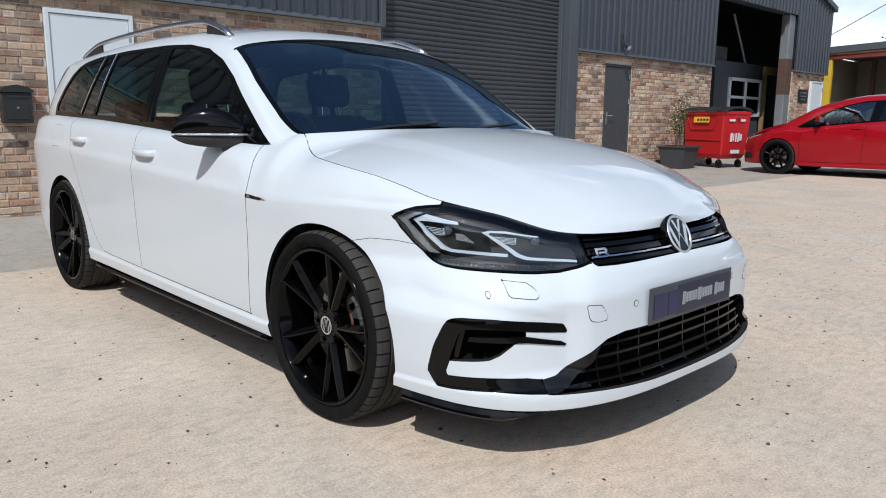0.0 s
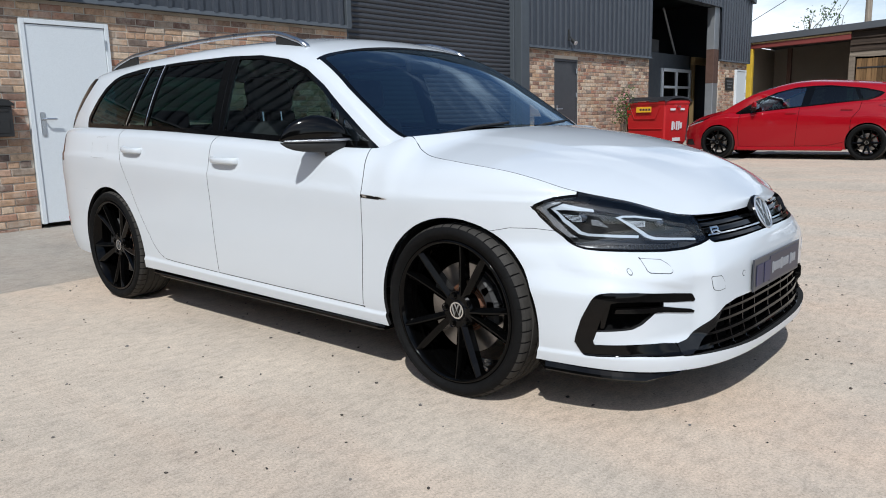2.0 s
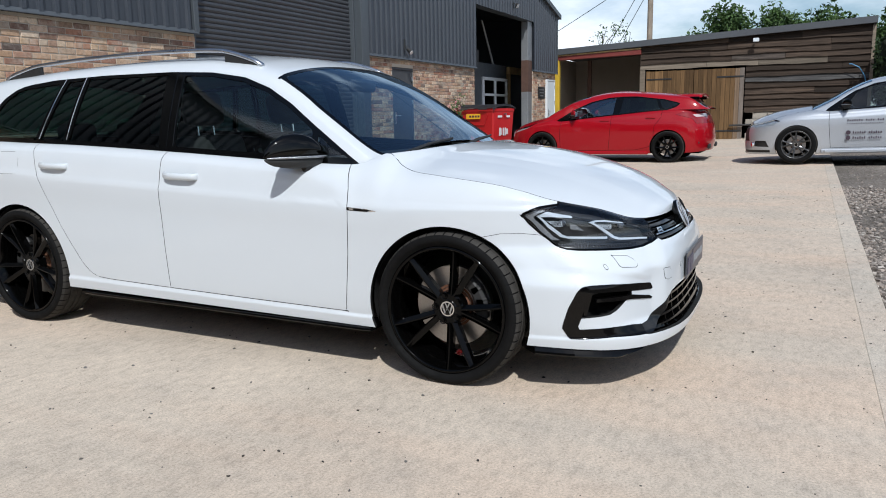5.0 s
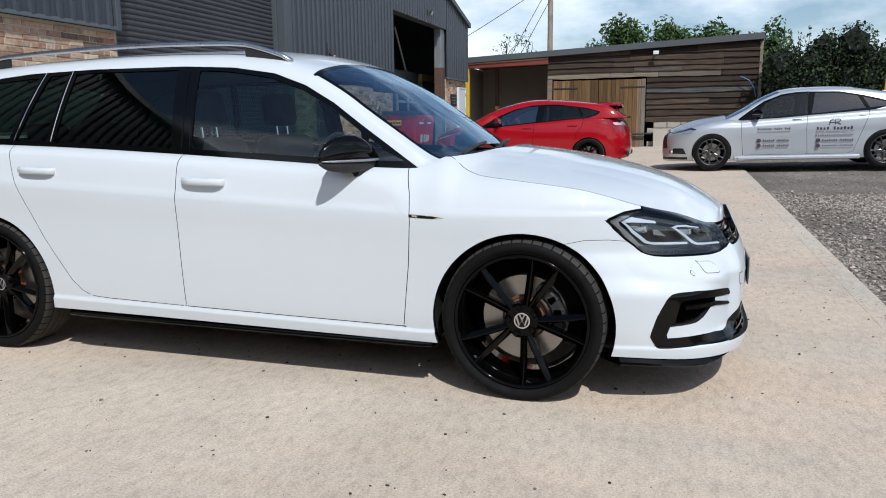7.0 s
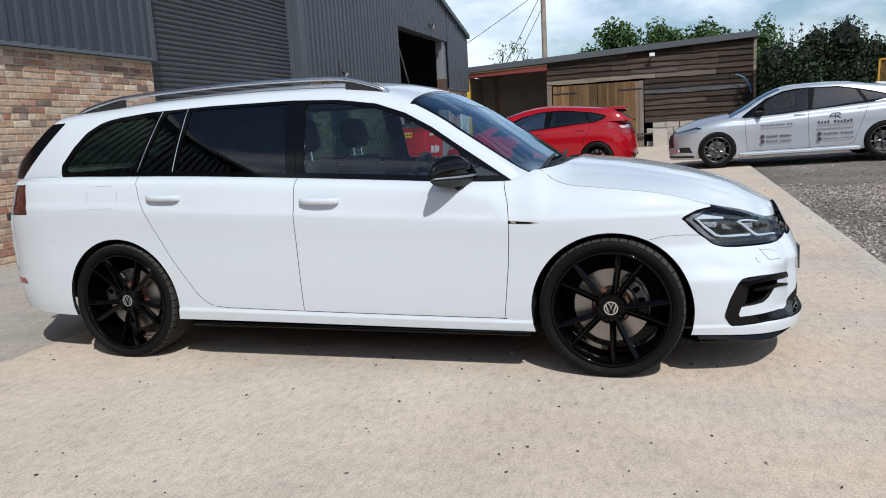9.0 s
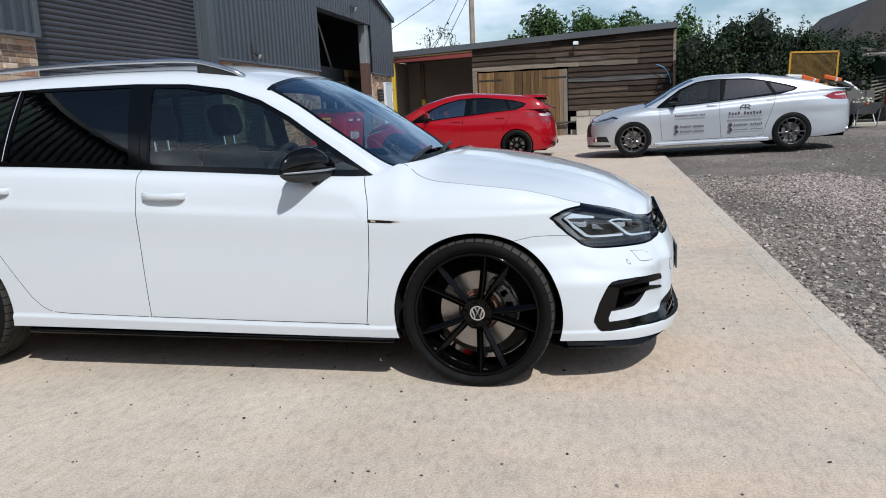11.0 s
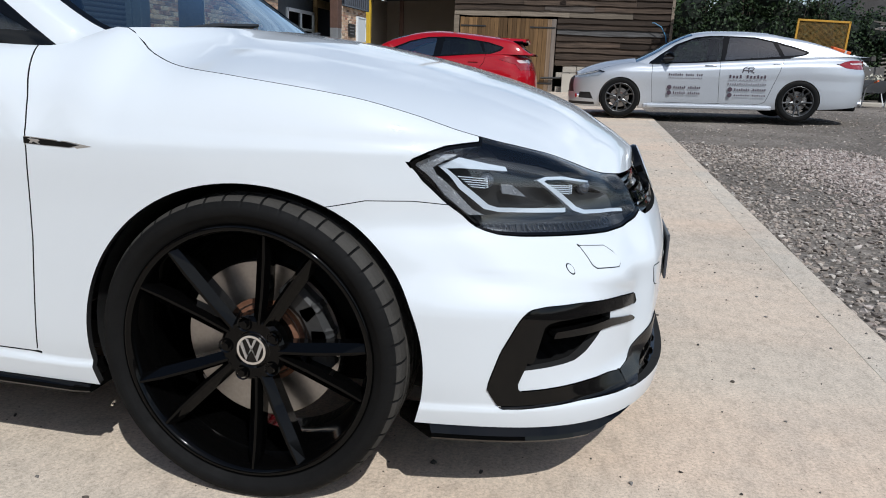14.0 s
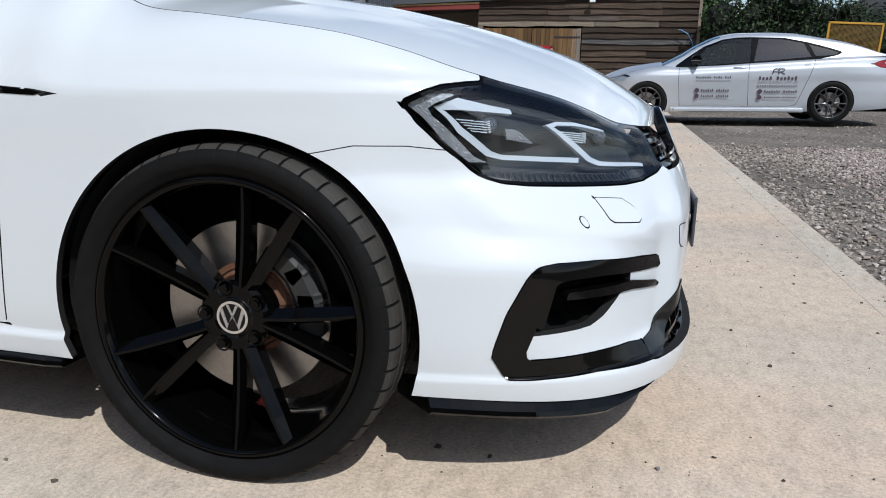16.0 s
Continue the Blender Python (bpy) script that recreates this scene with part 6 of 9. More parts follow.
def parked_car(name, spec, at, paint_mat, label, base, wheel_r, wheel_mat, spoke, dlo, panes, doors, head, tail_poly, black=(), handles=(), mirror_mat=None, skirts=None, caliper_mat=None, clear=()):
    car = thing(name, at, label, "car")
    b = Body(spec, car, 200)
    for cx in (0.0, -base):
        f = b.f_arch(cx, wheel_r - 0.01, wheel_r + spec["arch"])
        b.skin.cut(f)
        b.skin = b.skin.keep(lambda P, Q, f=f: f(P, Q) > 0)
    holes = [b.f_sz(p) for _, p, _ in black]
    f_head, f_tail = b.f_xz(head), b.f_xz(tail_poly)
    inner_shell(b, [f_head, *holes], [0.05] + [0.06] * len(holes))
    rest = b.skin.copy()
    p_head, rest = b.panel(rest, f_head, 0.001)
    p_tail, rest = b.panel(rest, f_tail, 0.001)
    for (nm, poly, mat), f in zip(black, holes):
        p, rest = b.panel(rest, f, 0.0005)
        b.add(nm, p, mat, 0.01, -0.012 if mat is GLOSS or mat is MATT else 0.0, whole="fog" not in nm)
    made = []
    for poly in doors:
        p, rest = b.panel(rest, b.f_xz(poly), 0.003)
        made.append(b.add("door", p, paint_mat))
    b.add("body_side", rest, paint_mat, 0.014, whole=True)
    lens = b.add("headlight", p_head, LENS, 0.004, label="clear headlight lens")
    deep = Sheet(p_head.P, p_head.Q, p_head.F)
    for k, mirror in enumerate((False, True)):
        child("lamp_housing", mesh_of("lamp_housing", *deep.build(0, -0.03, mirror), REFLECTOR), lens[k])
    tails = b.add("tail_lamp", p_tail, REDLAMP, 0.012, 0.004, "red tail lamp")
    clear_f = b.f_xz(clear)
    for k, lamp_ob in enumerate(tails):
        q = p_tail.copy().cut(clear_f).keep(lambda P, Q: clear_f(P, Q) < 0)
        if q.F:
            child("reversing_lamp", mesh_of("reversing_lamp", *q.build(0.004, 0.0065, k > 0), CLEARLAMP), lamp_ob, "pale reversing lamp")
    b.add("bonnet", b.hood_sheet(spec["edge_x"][0] - 0.04, 0.004), paint_mat, 0.012, whole=True)
    side = lambda f: (lambda P, Q: np.where(Q[:, 1] < 1.02, f(P, Q), 1.0))
    top_x, back_x = dlo[1]
    yu = lambda P: b.S.belt_y(P[:, 0]) - b.S.lean * (b.S.edge(P[:, 0]) - b.S.belt_z(P[:, 0]))
    wind = lambda P, Q: np.where(Q[:, 1] > 1, np.maximum(-(P[:, 1] + yu(P) - 0.03), -(P[:, 0] - top_x)), 1.0)
    rear = lambda P, Q: np.where(Q[:, 1] > 1, np.maximum(np.maximum(-(P[:, 1] + yu(P) - 0.04), P[:, 0] - back_x), (spec["edge_x"][3] + 0.06) - P[:, 0]), 1.0)
    p_dlo, rest = b.panel(b.house.copy(), side(b.f_xz(dlo[0])), 0.0005)
    p_wind, rest = b.panel(rest, wind, 0.0006)
    p_back, rest = b.panel(rest, rear, 0.0006)
    b.add("roof_frame", rest, paint_mat, 0.012, whole=True)
    b.add("windscreen", p_wind, GREEN_GLASS, 0.004, -0.002, whole=True)
    b.add("rear_screen", p_back, TINT, 0.004, -0.002, whole=True)
    rest = p_dlo
    for mat, poly in panes:
        p, rest = b.panel(rest, side(b.f_xz(poly)), 0.0003)
        b.add("side_window", p, mat, 0.004, -0.003)
    b.add("window_surround", rest, GLOSS, 0.01, 0.001, "black window surround")
    for k, (x, z) in enumerate(handles):
        for sy in (-1, 1):
            y = float(b.S.wide(z)) - 0.008
            bm = box((0.19, 0.022, 0.024), (x, sy * (y + 0.018), z), 0.008, segments=2)
            box((0.03, 0.03, 0.02), (x - 0.075, sy * (y + 0.005), z), 0, bm)
            box((0.03, 0.03, 0.02), (x + 0.075, sy * (y + 0.005), z), 0, bm)
            part("door_handle", bm, paint_mat if k < 9 and skirts is None else CHROME, car, smooth=True)
    for sy in (-1, 1):
        mirror_unit(car, pose(spec["mirror_x"] + 0.07, sy * 0.835, spec["mirror_z"]), mirror_mat or paint_mat, sy)
        bm = box((base - 2 * wheel_r - 0.12, 0.05, 0.07), (-base / 2, sy * 0.87, 0.20), 0.015)
        part("side_sill", bm, skirts or paint_mat, car, smooth=False)
    half = 0.79 if name == "hatchback" else 0.795
    for cx in (0.0, -base):
        for sy in (-1, 1):
            wheel_thing(car, pose(cx, sy * half, wheel_r - 0.006), wheel_r, 0.242, 0.235, spoke, radians(17 if cx else 41), wheel_mat, False, sy > 0, 0.16)
            liner(car, cx, wheel_r - 0.01, wheel_r + 0.035, sy, 0.58, b.S)
            if caliper_mat:
                caliper(car, pose(cx, sy * half, wheel_r), 0.135, 40 if cx == 0 else 140, caliper_mat)
    L = spec["tail"](np.array(0.45))
    part("underbody", box((-float(L) - 0.1, 1.30, 0.10), (float(L) / 2 + 0.15, 0, 0.23), 0.02), DARK, car)
    part("cabin_floor", box((2.7, 1.5, 0.05), (-1.9, 0, 0.40), 0.01), CABIN, car)
    cabin(car, spec["edge_x"][0] - 0.35, -1.45, -2.45)
    return car, b


def red_hatchback():
    at = pose(-3.885, 12.86, ground_z(-2.5, 12.2) + 0.0, 0, 0, 180)
    dlo = ([(-0.30, 0.85), (-0.32, 0.885), (-0.69, 1.106), (-1.04, 1.253), (-1.40, 1.332), (-1.70, 1.348), (-1.97, 1.345), (-2.55, 1.271), (-2.80, 1.205), (-2.86, 1.18), (-2.80, 1.12), (-2.67, 1.07), (-2.4, 1.0)], (-0.98, -3.02))
    lo = lambda x: float(HATCH["belt_z"](np.array(x))) + 0.022
    panes = [(GREEN_GLASS, [(-0.62, lo(-0.62)), (-0.80, 1.125), (-1.06, 1.232), (-1.3, 1.295), (-1.56, 1.322), (-1.52, lo(-1.52))]),
             (TINT, [(-1.66, lo(-1.66)), (-1.71, 1.325), (-2.0, 1.320), (-2.38, 1.280), (-2.47, lo(-2.47) + 0.008)]),
             (TINT, [(-2.53, lo(-2.53) + 0.012), (-2.45, 1.268), (-2.70, 1.215), (-2.82, 1.175), (-2.68, 1.10)])]
    doors = [[(-0.42, 0.24), (-0.40, 0.6), (-0.46, 1.2), (-1.52, 1.2), (-1.48, 0.6), (-1.45, 0.25)], [(-1.52, 1.2), (-1.48, 0.6), (-1.45, 0.25), (-2.0, 0.26), (-2.18, 0.30), (-2.35, 0.346), (-2.38, 0.74), (-2.50, 0.9), (-2.55, 1.2)]]
    head = [(0.10, 0.855), (0.40, 0.79), (0.72, 0.70), (0.88, 0.64), (0.80, 0.60), (0.60, 0.65), (0.35, 0.72)]
    tail = [(-2.77, 0.964), (-3.06, 1.043), (-3.7, 1.02), (-3.7, 0.80), (-3.18, 0.778), (-3.10, 0.877)]
    spoke = dict(count=5, pair=(-1, 1), root=radians(10), tip=radians(17), r0=0.06, w0=0.05, w1=0.032, w2=0.03)
    car, b = parked_car("hatchback", HATCH, at, RED, "bright red five-door hatchback with black wheels and a roof spoiler", 2.648, 0.322, WHEEL, spoke, dlo, panes, doors, head, tail,
                        black=[("lower_grille", [(-0.3, 0.24), (0.45, 0.24), (0.36, 0.50), (-0.3, 0.52)], MATT), ("fog_opening", [(0.60, 0.26), (0.92, 0.26), (0.86, 0.38), (0.62, 0.36)], MATT), ("upper_grille", [(-0.3, 0.60), (0.40, 0.60), (0.38, 0.635), (-0.3, 0.64)], GLOSS)],
                        handles=[(-1.36, 0.86), (-2.30, 0.905)], caliper_mat=REDCAL, clear=[(-3.10, 0.955), (-3.30, 0.975), (-3.34, 0.915), (-3.16, 0.905)])
    bm = bmesh.new()
    rows = [[bm.verts.new((x, y, z)) for y, z in ((-0.60, 1.292 + dz), (-0.52, 1.345 + dz), (0.0, 1.378 + dz), (0.52, 1.345 + dz), (0.60, 1.292 + dz), (0.0, 1.345 + dz))] for x, dz in ((-2.75, 0.012), (-3.05, 0.010), (-3.24, 0.0))]
    for i in range(2):
        for q in range(6):
            bm.faces.new((rows[i][q], rows[i][(q + 1) % 6], rows[i + 1][(q + 1) % 6], rows[i + 1][q]))
    bm.faces.new(rows[0])
    bm.faces.new(rows[2][::-1])
    bmesh.ops.recalc_face_normals(bm, faces=bm.faces)
    part("roof_spoiler", bm, RED, car, "red roof spoiler", smooth=False)
    for sy in (-1, 1):
        part("spoiler_edge", box((0.20, 0.025, 0.05), (-3.10, sy * 0.60, 1.285), 0.01), GLOSS, car)
        part("exhaust_trim", box((0.05, 0.26, 0.10), (-3.42, sy * 0.55, 0.32), 0.02), MATT, car)
    part("roof_aerial", rod((-2.70, 0, 1.38), (-2.60, 0, 1.50), 0.004, 0.002), BLACKRUB, car)


def silver_saloon():
    at = pose(1.122, 11.90, ground_z(2.5, 11.0), 0, 1.2, 180.6)
    dlo = ([(-0.44, 0.88), (-0.47, 0.925), (-0.64, 1.05), (-0.88, 1.215), (-1.18, 1.33), (-1.40, 1.358), (-1.62, 1.362), (-2.12, 1.342), (-2.47, 1.268), (-2.77, 1.184), (-2.95, 1.122), (-2.965, 1.10), (-2.91, 1.064), (-2.78, 1.037), (-2.5, 0.97)], (-1.14, -2.35))
    lo = lambda x: float(SALOON["belt_z"](np.array(x))) + 0.018
    panes = [(CLEAR, [(-0.70, lo(-0.70)), (-0.92, 1.193), (-1.18, 1.305), (-1.40, 1.335), (-1.62, 1.340), (-1.60, lo(-1.60))]),
             (SMOKE, [(-1.66, lo(-1.66)), (-1.73, 1.340), (-2.12, 1.320), (-2.40, 1.262), (-2.52, lo(-2.52) + 0.02)]),
             (SMOKE, [(-2.58, lo(-2.58) + 0.025), (-2.48, 1.238), (-2.76, 1.160), (-2.92, 1.105), (-2.85, 1.065)])]
    doors = [[(-0.54, 0.26), (-0.50, 0.70), (-0.52, 1.2), (-1.60, 1.2), (-1.58, 0.70), (-1.61, 0.26)], [(-1.60, 1.2), (-1.58, 0.70), (-1.61, 0.26), (-2.25, 0.265), (-2.34, 0.30), (-2.42, 0.52), (-2.51, 0.773), (-2.57, 0.97), (-2.58, 1.2)]]
    head = [(0.80, 0.685), (0.69, 0.765), (0.38, 0.782), (0.27, 0.747), (0.37, 0.675), (0.68, 0.635)]
    tail = [(-3.40, 0.92), (-3.50, 0.965), (-3.62, 0.992), (-4.2, 1.0), (-4.2, 0.86), (-3.72, 0.85), (-3.53, 0.868)]
    spoke = dict(count=5, pair=(-1, 1), root=radians(9), tip=radians(13), r0=0.06, w0=0.04, w1=0.026, w2=0.032)
    car, b = parked_car("saloon_car", SALOON, at, SILVER, "silver five-door saloon with dark alloy wheels and door lettering", 2.85, 0.330, GREYWHEEL, spoke, dlo, panes, doors, head, tail,
                        black=[("grille", [(-0.3, 0.40), (0.52, 0.40), (0.44, 0.66), (-0.3, 0.68)], MATT), ("fog_opening", [(0.66, 0.30), (0.98, 0.29), (0.92, 0.40), (0.70, 0.40)], MATT), ("lower_lip", [(-0.3, 0.19), (1.0, 0.19), (1.0, 0.235), (-0.3, 0.235)], MATT)],
                        handles=[(-1.44, 0.872), (-2.50, 0.908)], mirror_mat=GLOSS, skirts=SILVER, clear=[(-3.60, 0.945), (-3.85, 0.955), (-3.85, 0.930), (-3.62, 0.922)])
    # lettering on the doors, as plain bars
    y = 0.932
    def bars(name, x0, z, height, widths, gap, mat, lbl):
        bm = bmesh.new()
        x = x0
        for w in widths:
            if w > 0:
                box((w, 0.004, height), (x - w / 2, y, z), 0, bm)
            x -= abs(w) + gap
        part(name, bm, mat, car, lbl)
    def line(x0, z, height, count, step, mat, words=()):
        """A line of lettering: one bar a letter, with gaps between words."""
        for k in range(count):
            if k in words:
                continue
            h = height * (1.0, 0.8, 0.8, 1.0, 0.75)[k % 5]
            part("letter_bar", box((step * 0.52, 0.003, 0.85 * h), (x0 - step * (k + 0.5), y, z - (height - h) / 2), 0), mat, car)
    line(-0.77, 0.722, 0.042, 16, 0.0345, INK, (7, 12))
    line(-0.77, 0.668, 0.020, 21, 0.026, INKGREY)
    for z, n in ((0.515, 13), (0.425, 13)):
        part("door_mark", rod((-0.80, y - 0.002, z), (-0.80, y + 0.003, z), 0.036, n=20), INK, car, "round dark mark")
        line(-0.86, z, 0.048, n, 0.034, INK, (6,))
    line(-1.73, 0.708, 0.060, 11, 0.054, INK, (4,))
    line(-1.73, 0.650, 0.020, 27, 0.0225, INKGREY, (6, 17, 23))
    line(-1.72, 0.588, 0.036, 17, 0.036, INKGREY)
    for z, h in ((0.498, 0.045), (0.405, 0.030)):
        part("door_mark", rod((-1.77, y - 0.002, z), (-1.77, y + 0.003, z), 0.036, n=20), INK, car, "round dark mark")
        line(-1.83, z, h, 14, 0.036, INK, (7,))
    bm = tube([(-1.94, y, 0.77), (-1.96, y, 0.845), (-2.0, y, 0.862), (-2.035, y, 0.862), (-2.035, y, 0.77)], 0.007, 6)
    tube([(-1.955, y, 0.81), (-2.035, y, 0.81)], 0.007, 6, bm)
    tube([(-2.045, y, 0.862), (-2.10, y, 0.862), (-2.12, y, 0.84), (-2.10, y, 0.815), (-2.05, y, 0.812), (-2.125, y, 0.77)], 0.007, 6, bm)
    part("door_emblem", bm, INK, car, "dark line emblem")
    for sy in (-1, 1):
        part("fog_lamp", rod((0.70, sy * 0.70, 0.34), (0.735, sy * 0.715, 0.34), 0.04, n=24), CHROME, car)
        part("sill_blade", box((1.95, 0.05, 0.06), (-1.42, sy * 0.905, 0.20), 0.014), SILVER, car)
        part("exhaust_pipe", rod((-3.70, sy * 0.55, 0.30), (-3.90, sy * 0.56, 0.30), 0.045, n=20), STEEL, car)


REDCAL = material("red_caliper", (0.5, 0.02, 0.02), 0.4)
BLACKRUB = material("black_rubber", g(0.008), 0.8, spec=0.12)
INK = material("vinyl_ink", (0.055, 0.035, 0.05), 0.45)
INKGREY = material("grey_vinyl", (0.16, 0.15, 0.17), 0.5)
red_hatchback()
silver_saloon()

# ---- the long workshop: brick below, dark sheeting above ----
WALL_X = -6.42
MORTAR = worn("mortar", (0.47, 0.42, 0.35), 0.95, 0.2, 8, 0.5)
ANTHRACITE = worn("anthracite_sheet", (0.047, 0.054, 0.067), 0.42, 0.10, 4, 0.03)
SHUTTER = worn("shutter_slat", (0.044, 0.047, 0.054), 0.42, 0.15, 6, 0.03)
TRIMGREY = worn("dark_flashing", (0.065, 0.075, 0.085), 0.45, 0.1, 6, 0.03)
DOORGREY = worn("dark_grey_door_paint", (0.055, 0.058, 0.063), 0.5, 0.12, 8, 0.05)
DOORWHITE = worn("white_door_paint", (0.66, 0.70, 0.72), 0.45, 0.04, 4, 0.03)
RAWSTEEL = worn("galvanised_steel", (0.30, 0.31, 0.32), 0.5, 0.2, 10, 0.1, metal=0.6)
RUSTY = worn("brown_primer", (0.085, 0.045, 0.032), 0.8, 0.3, 12, 0.2)
BLACKIRON = worn("black_iron", g(0.02), 0.5, 0.2, 30, 0.1)
# the unlit room's darkness is put into this wall and box colour
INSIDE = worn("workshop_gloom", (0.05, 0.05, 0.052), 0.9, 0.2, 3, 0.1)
LAMPGLASS = material("lamp_diffuser", g(0.6), 0.3)
YELLOWPAINT = worn("worn_yellow_paint", (0.55, 0.36, 0.03), 0.6, 0.35, 10, 0.2)
REDOXIDE = worn("red_oxide_beam", (0.17, 0.030, 0.024), 0.6, 0.25, 8, 0.1)

BRICKS = [(0.34, 0.22, 0.145), (0.44, 0.32, 0.215), (0.25, 0.115, 0.075), (0.48, 0.37, 0.265), (0.15, 0.095, 0.075), (0.38, 0.25, 0.16), (0.10, 0.075, 0.065), (0.50, 0.40, 0.30), (0.29, 0.15, 0.10), (0.22, 0.14, 0.105), (0.41, 0.29, 0.20)]


def brick_mat(name, by_object):
    m = material(name, BRICKS[0], 0.9, spec=0.2)
    nt = m.node_tree
    fac = nt.nodes.new("ShaderNodeObjectInfo").outputs["Random"] if by_object else nt.nodes.new("ShaderNodeNewGeometry").outputs["Random Per Island"]
    c = ramp(m, fac, *[((i + 0.5) / len(BRICKS), tuple(1.22 * q for q in col)) for i, col in enumerate(BRICKS)])
    v = coords(m)
    c = mixed(m, 1.0, c, ramp(m, noise_tex(m, v, 22, 6, 0.65), (0.25, g(0.60)), (0.5, g(1.0)), (0.75, g(1.25))), "MULTIPLY")
    c = mixed(m, ramp(m, noise_tex(m, v, 6, 6, 0.65), (0.50, g(0)), (0.72, g(0.65))), c, (0.50, 0.45, 0.38))
    c = mixed(m, ramp(m, noise_tex(m, v, 90, 3), (0.62, g(0)), (0.72, g(0.7))), c, (0.09, 0.07, 0.06))
    link(m, c, bsdf(m).inputs["Base Color"])
    bump(m, noise_tex(m, v, 70, 6, 0.7), 0.7, 0.006)
    return m


BRICK_ONE = brick_mat("old_stock_brick", True)
BRICK_MANY = brick_mat("old_stock_brick_wall", False)


def brick_box(rng, w, h, d):
    """One brick with knocked edges, its face to +x."""
    j = lambda s: rng.uniform(-s, s)
    b = 0.006
    V = []
    for x, inset in ((-d, 0.0), (-b, 0.0), (0.0, b)):
        for sy, sz in ((-1, -1), (1, -1), (1, 1), (-1, 1)):
            V.append((x + j(0.002), sy * (w / 2 - inset + j(0.003)), sz * (h / 2 - inset + j(0.0025))))
    F = [(8, 9, 10, 11)] + [(4 * k + i, 4 * k + (i + 1) % 4, 4 * k + 4 + (i + 1) % 4, 4 * k + 4 + i) for k in (0, 1) for i in range(4)]
    return V, F


def brick_wall(name, y0, y1, z0, z1, holes, label, near=None, seed=1, end_quoin=False):
    rng = np.random.default_rng(seed)
    # mortar bed behind the bricks, built round the openings
    bm = bmesh.new()
    ys = sorted({y0, y1, *[h[0] for h in holes], *[h[1] for h in holes]})
    for a, c in zip(ys[:-1], ys[1:]):
        over = [h for h in holes if h[0] <= a and h[1] >= c]
        lo = over[0][3] if over else z0
        if lo < z1:
            box((0.28, c - a, z1 - lo), (WALL_X - 0.009 - 0.14, (a + c) / 2, (lo + z1) / 2), 0, bm)
    wall = solid(name, bm, MORTAR, label, "brick wall", kind="structure")
    shapes = []
    for k in range(8):
        V, F = brick_box(rng, 0.212, 0.064, 0.05)
        shapes.append(mesh_of("brick", V, F, BRICK_ONE, smooth=False))
    half = []
    for k in range(3):
        V, F = brick_box(rng, 0.100, 0.064, 0.05)
        half.append(mesh_of("brick", V, F, BRICK_ONE, smooth=False))
    V, F, count, singles = [], [], 0, 0
    course, z = 0, z0 + 0.036
    while z < z1 - 0.02:
        y = y0 - (0.112 if course % 2 else 0.0) + 0.111
        header = course % 6 == 3
        step = 0.112 if header else 0.223
        y = y0 + step / 2 - (0.0 if not course % 2 else step / 2)
        while y < y1 + step / 2:
            w = (0.102 if header else 0.212)
            a, c = max(y - w / 2, y0), min(y + w / 2, y1)
            for h in holes:
                if z + 0.032 > h[2] and z - 0.032 < h[3] and c > h[0] and a < h[1]:
                    if a < h[0]:
                        c = min(c, h[0] - 0.006)
                    elif c > h[1]:
                        a = max(a, h[1] + 0.006)
                    else:
                        c = a
            if c - a > 0.035:
                dx = rng.uniform(-0.004, 0.004)
                full = abs((c - a) - 0.212) < 0.01
                isH = abs((c - a) - 0.102) < 0.01
                if near and (full or isH) and near(y, z) and singles < 300:
                    ob = new("brick", shapes[rng.integers(8)] if full else half[rng.integers(3)])
                    ob.parent = wall
                    ob.location = (WALL_X + dx, (a + c) / 2, z + rng.uniform(-0.002, 0.002))
                    ob.rotation_euler = (rng.uniform(-0.008, 0.008), 0, 0)
                    singles += 1
                else:
                    v, f = brick_box(rng, c - a, 0.064, 0.05)
                    n = len(V)
                    V += [(WALL_X + dx + p[0], (a + c) / 2 + p[1], z + p[2]) for p in v]
                    F += [tuple(n + i for i in q) for q in f]
            y += step
        z += 0.0745
        course += 1
    if V:
        ob = child("brickwork", mesh_of("brickwork", V, F, BRICK_MANY, smooth=False), wall)
        tagged(ob, kind="stuff")
    return wall


def roof_z(y):
    return 4.24 + 0.262 * (21.45 - y) if y > 6.2 else 4.24 + 0.262 * 15.25 - 0.262 * (6.2 - y)


def sheeting(name, y0, y1, z_low, z_high, label, pitch=0.20, rib=0.035, x=WALL_X + 0.03):
    """Box-profile steel sheet between two heights, which may be functions of y."""
    zl = z_low if callable(z_low) else (lambda y: z_low)
    zh = z_high if callable(z_high) else (lambda y: z_high)
    pts = []
    y = y0
    while y < y1 - 1e-6:
        for dy, dx in ((0.0, 0.0), (0.60, 0.0), (0.68, rib), (0.92, rib), (0.9999, 0.0)):
            yy = y + dy * pitch
            if yy < y1:
                pts.append((yy, dx))
        y += pitch
    pts.append((y1, 0.0))
    V, F = [], []
    for yy, dx in pts:
        V += [(x + dx, yy, zl(yy)), (x + dx, yy, zh(yy)), (x - 0.05, yy, zl(yy)), (x - 0.05, yy, zh(yy))]
    for i in range(len(pts) - 1):
        a, b = 4 * i, 4 * i + 4
        F += [(a, b, b + 1, a + 1), (a + 2, a + 3, b + 3, b + 2), (a, a + 2, b + 2, b), (a + 1, b + 1, b + 3, a + 3)]
    ob = new(name, mesh_of(name, V, F, ANTHRACITE, smooth=False))
    return tagged(ob, label, "metal cladding", kind="structure")


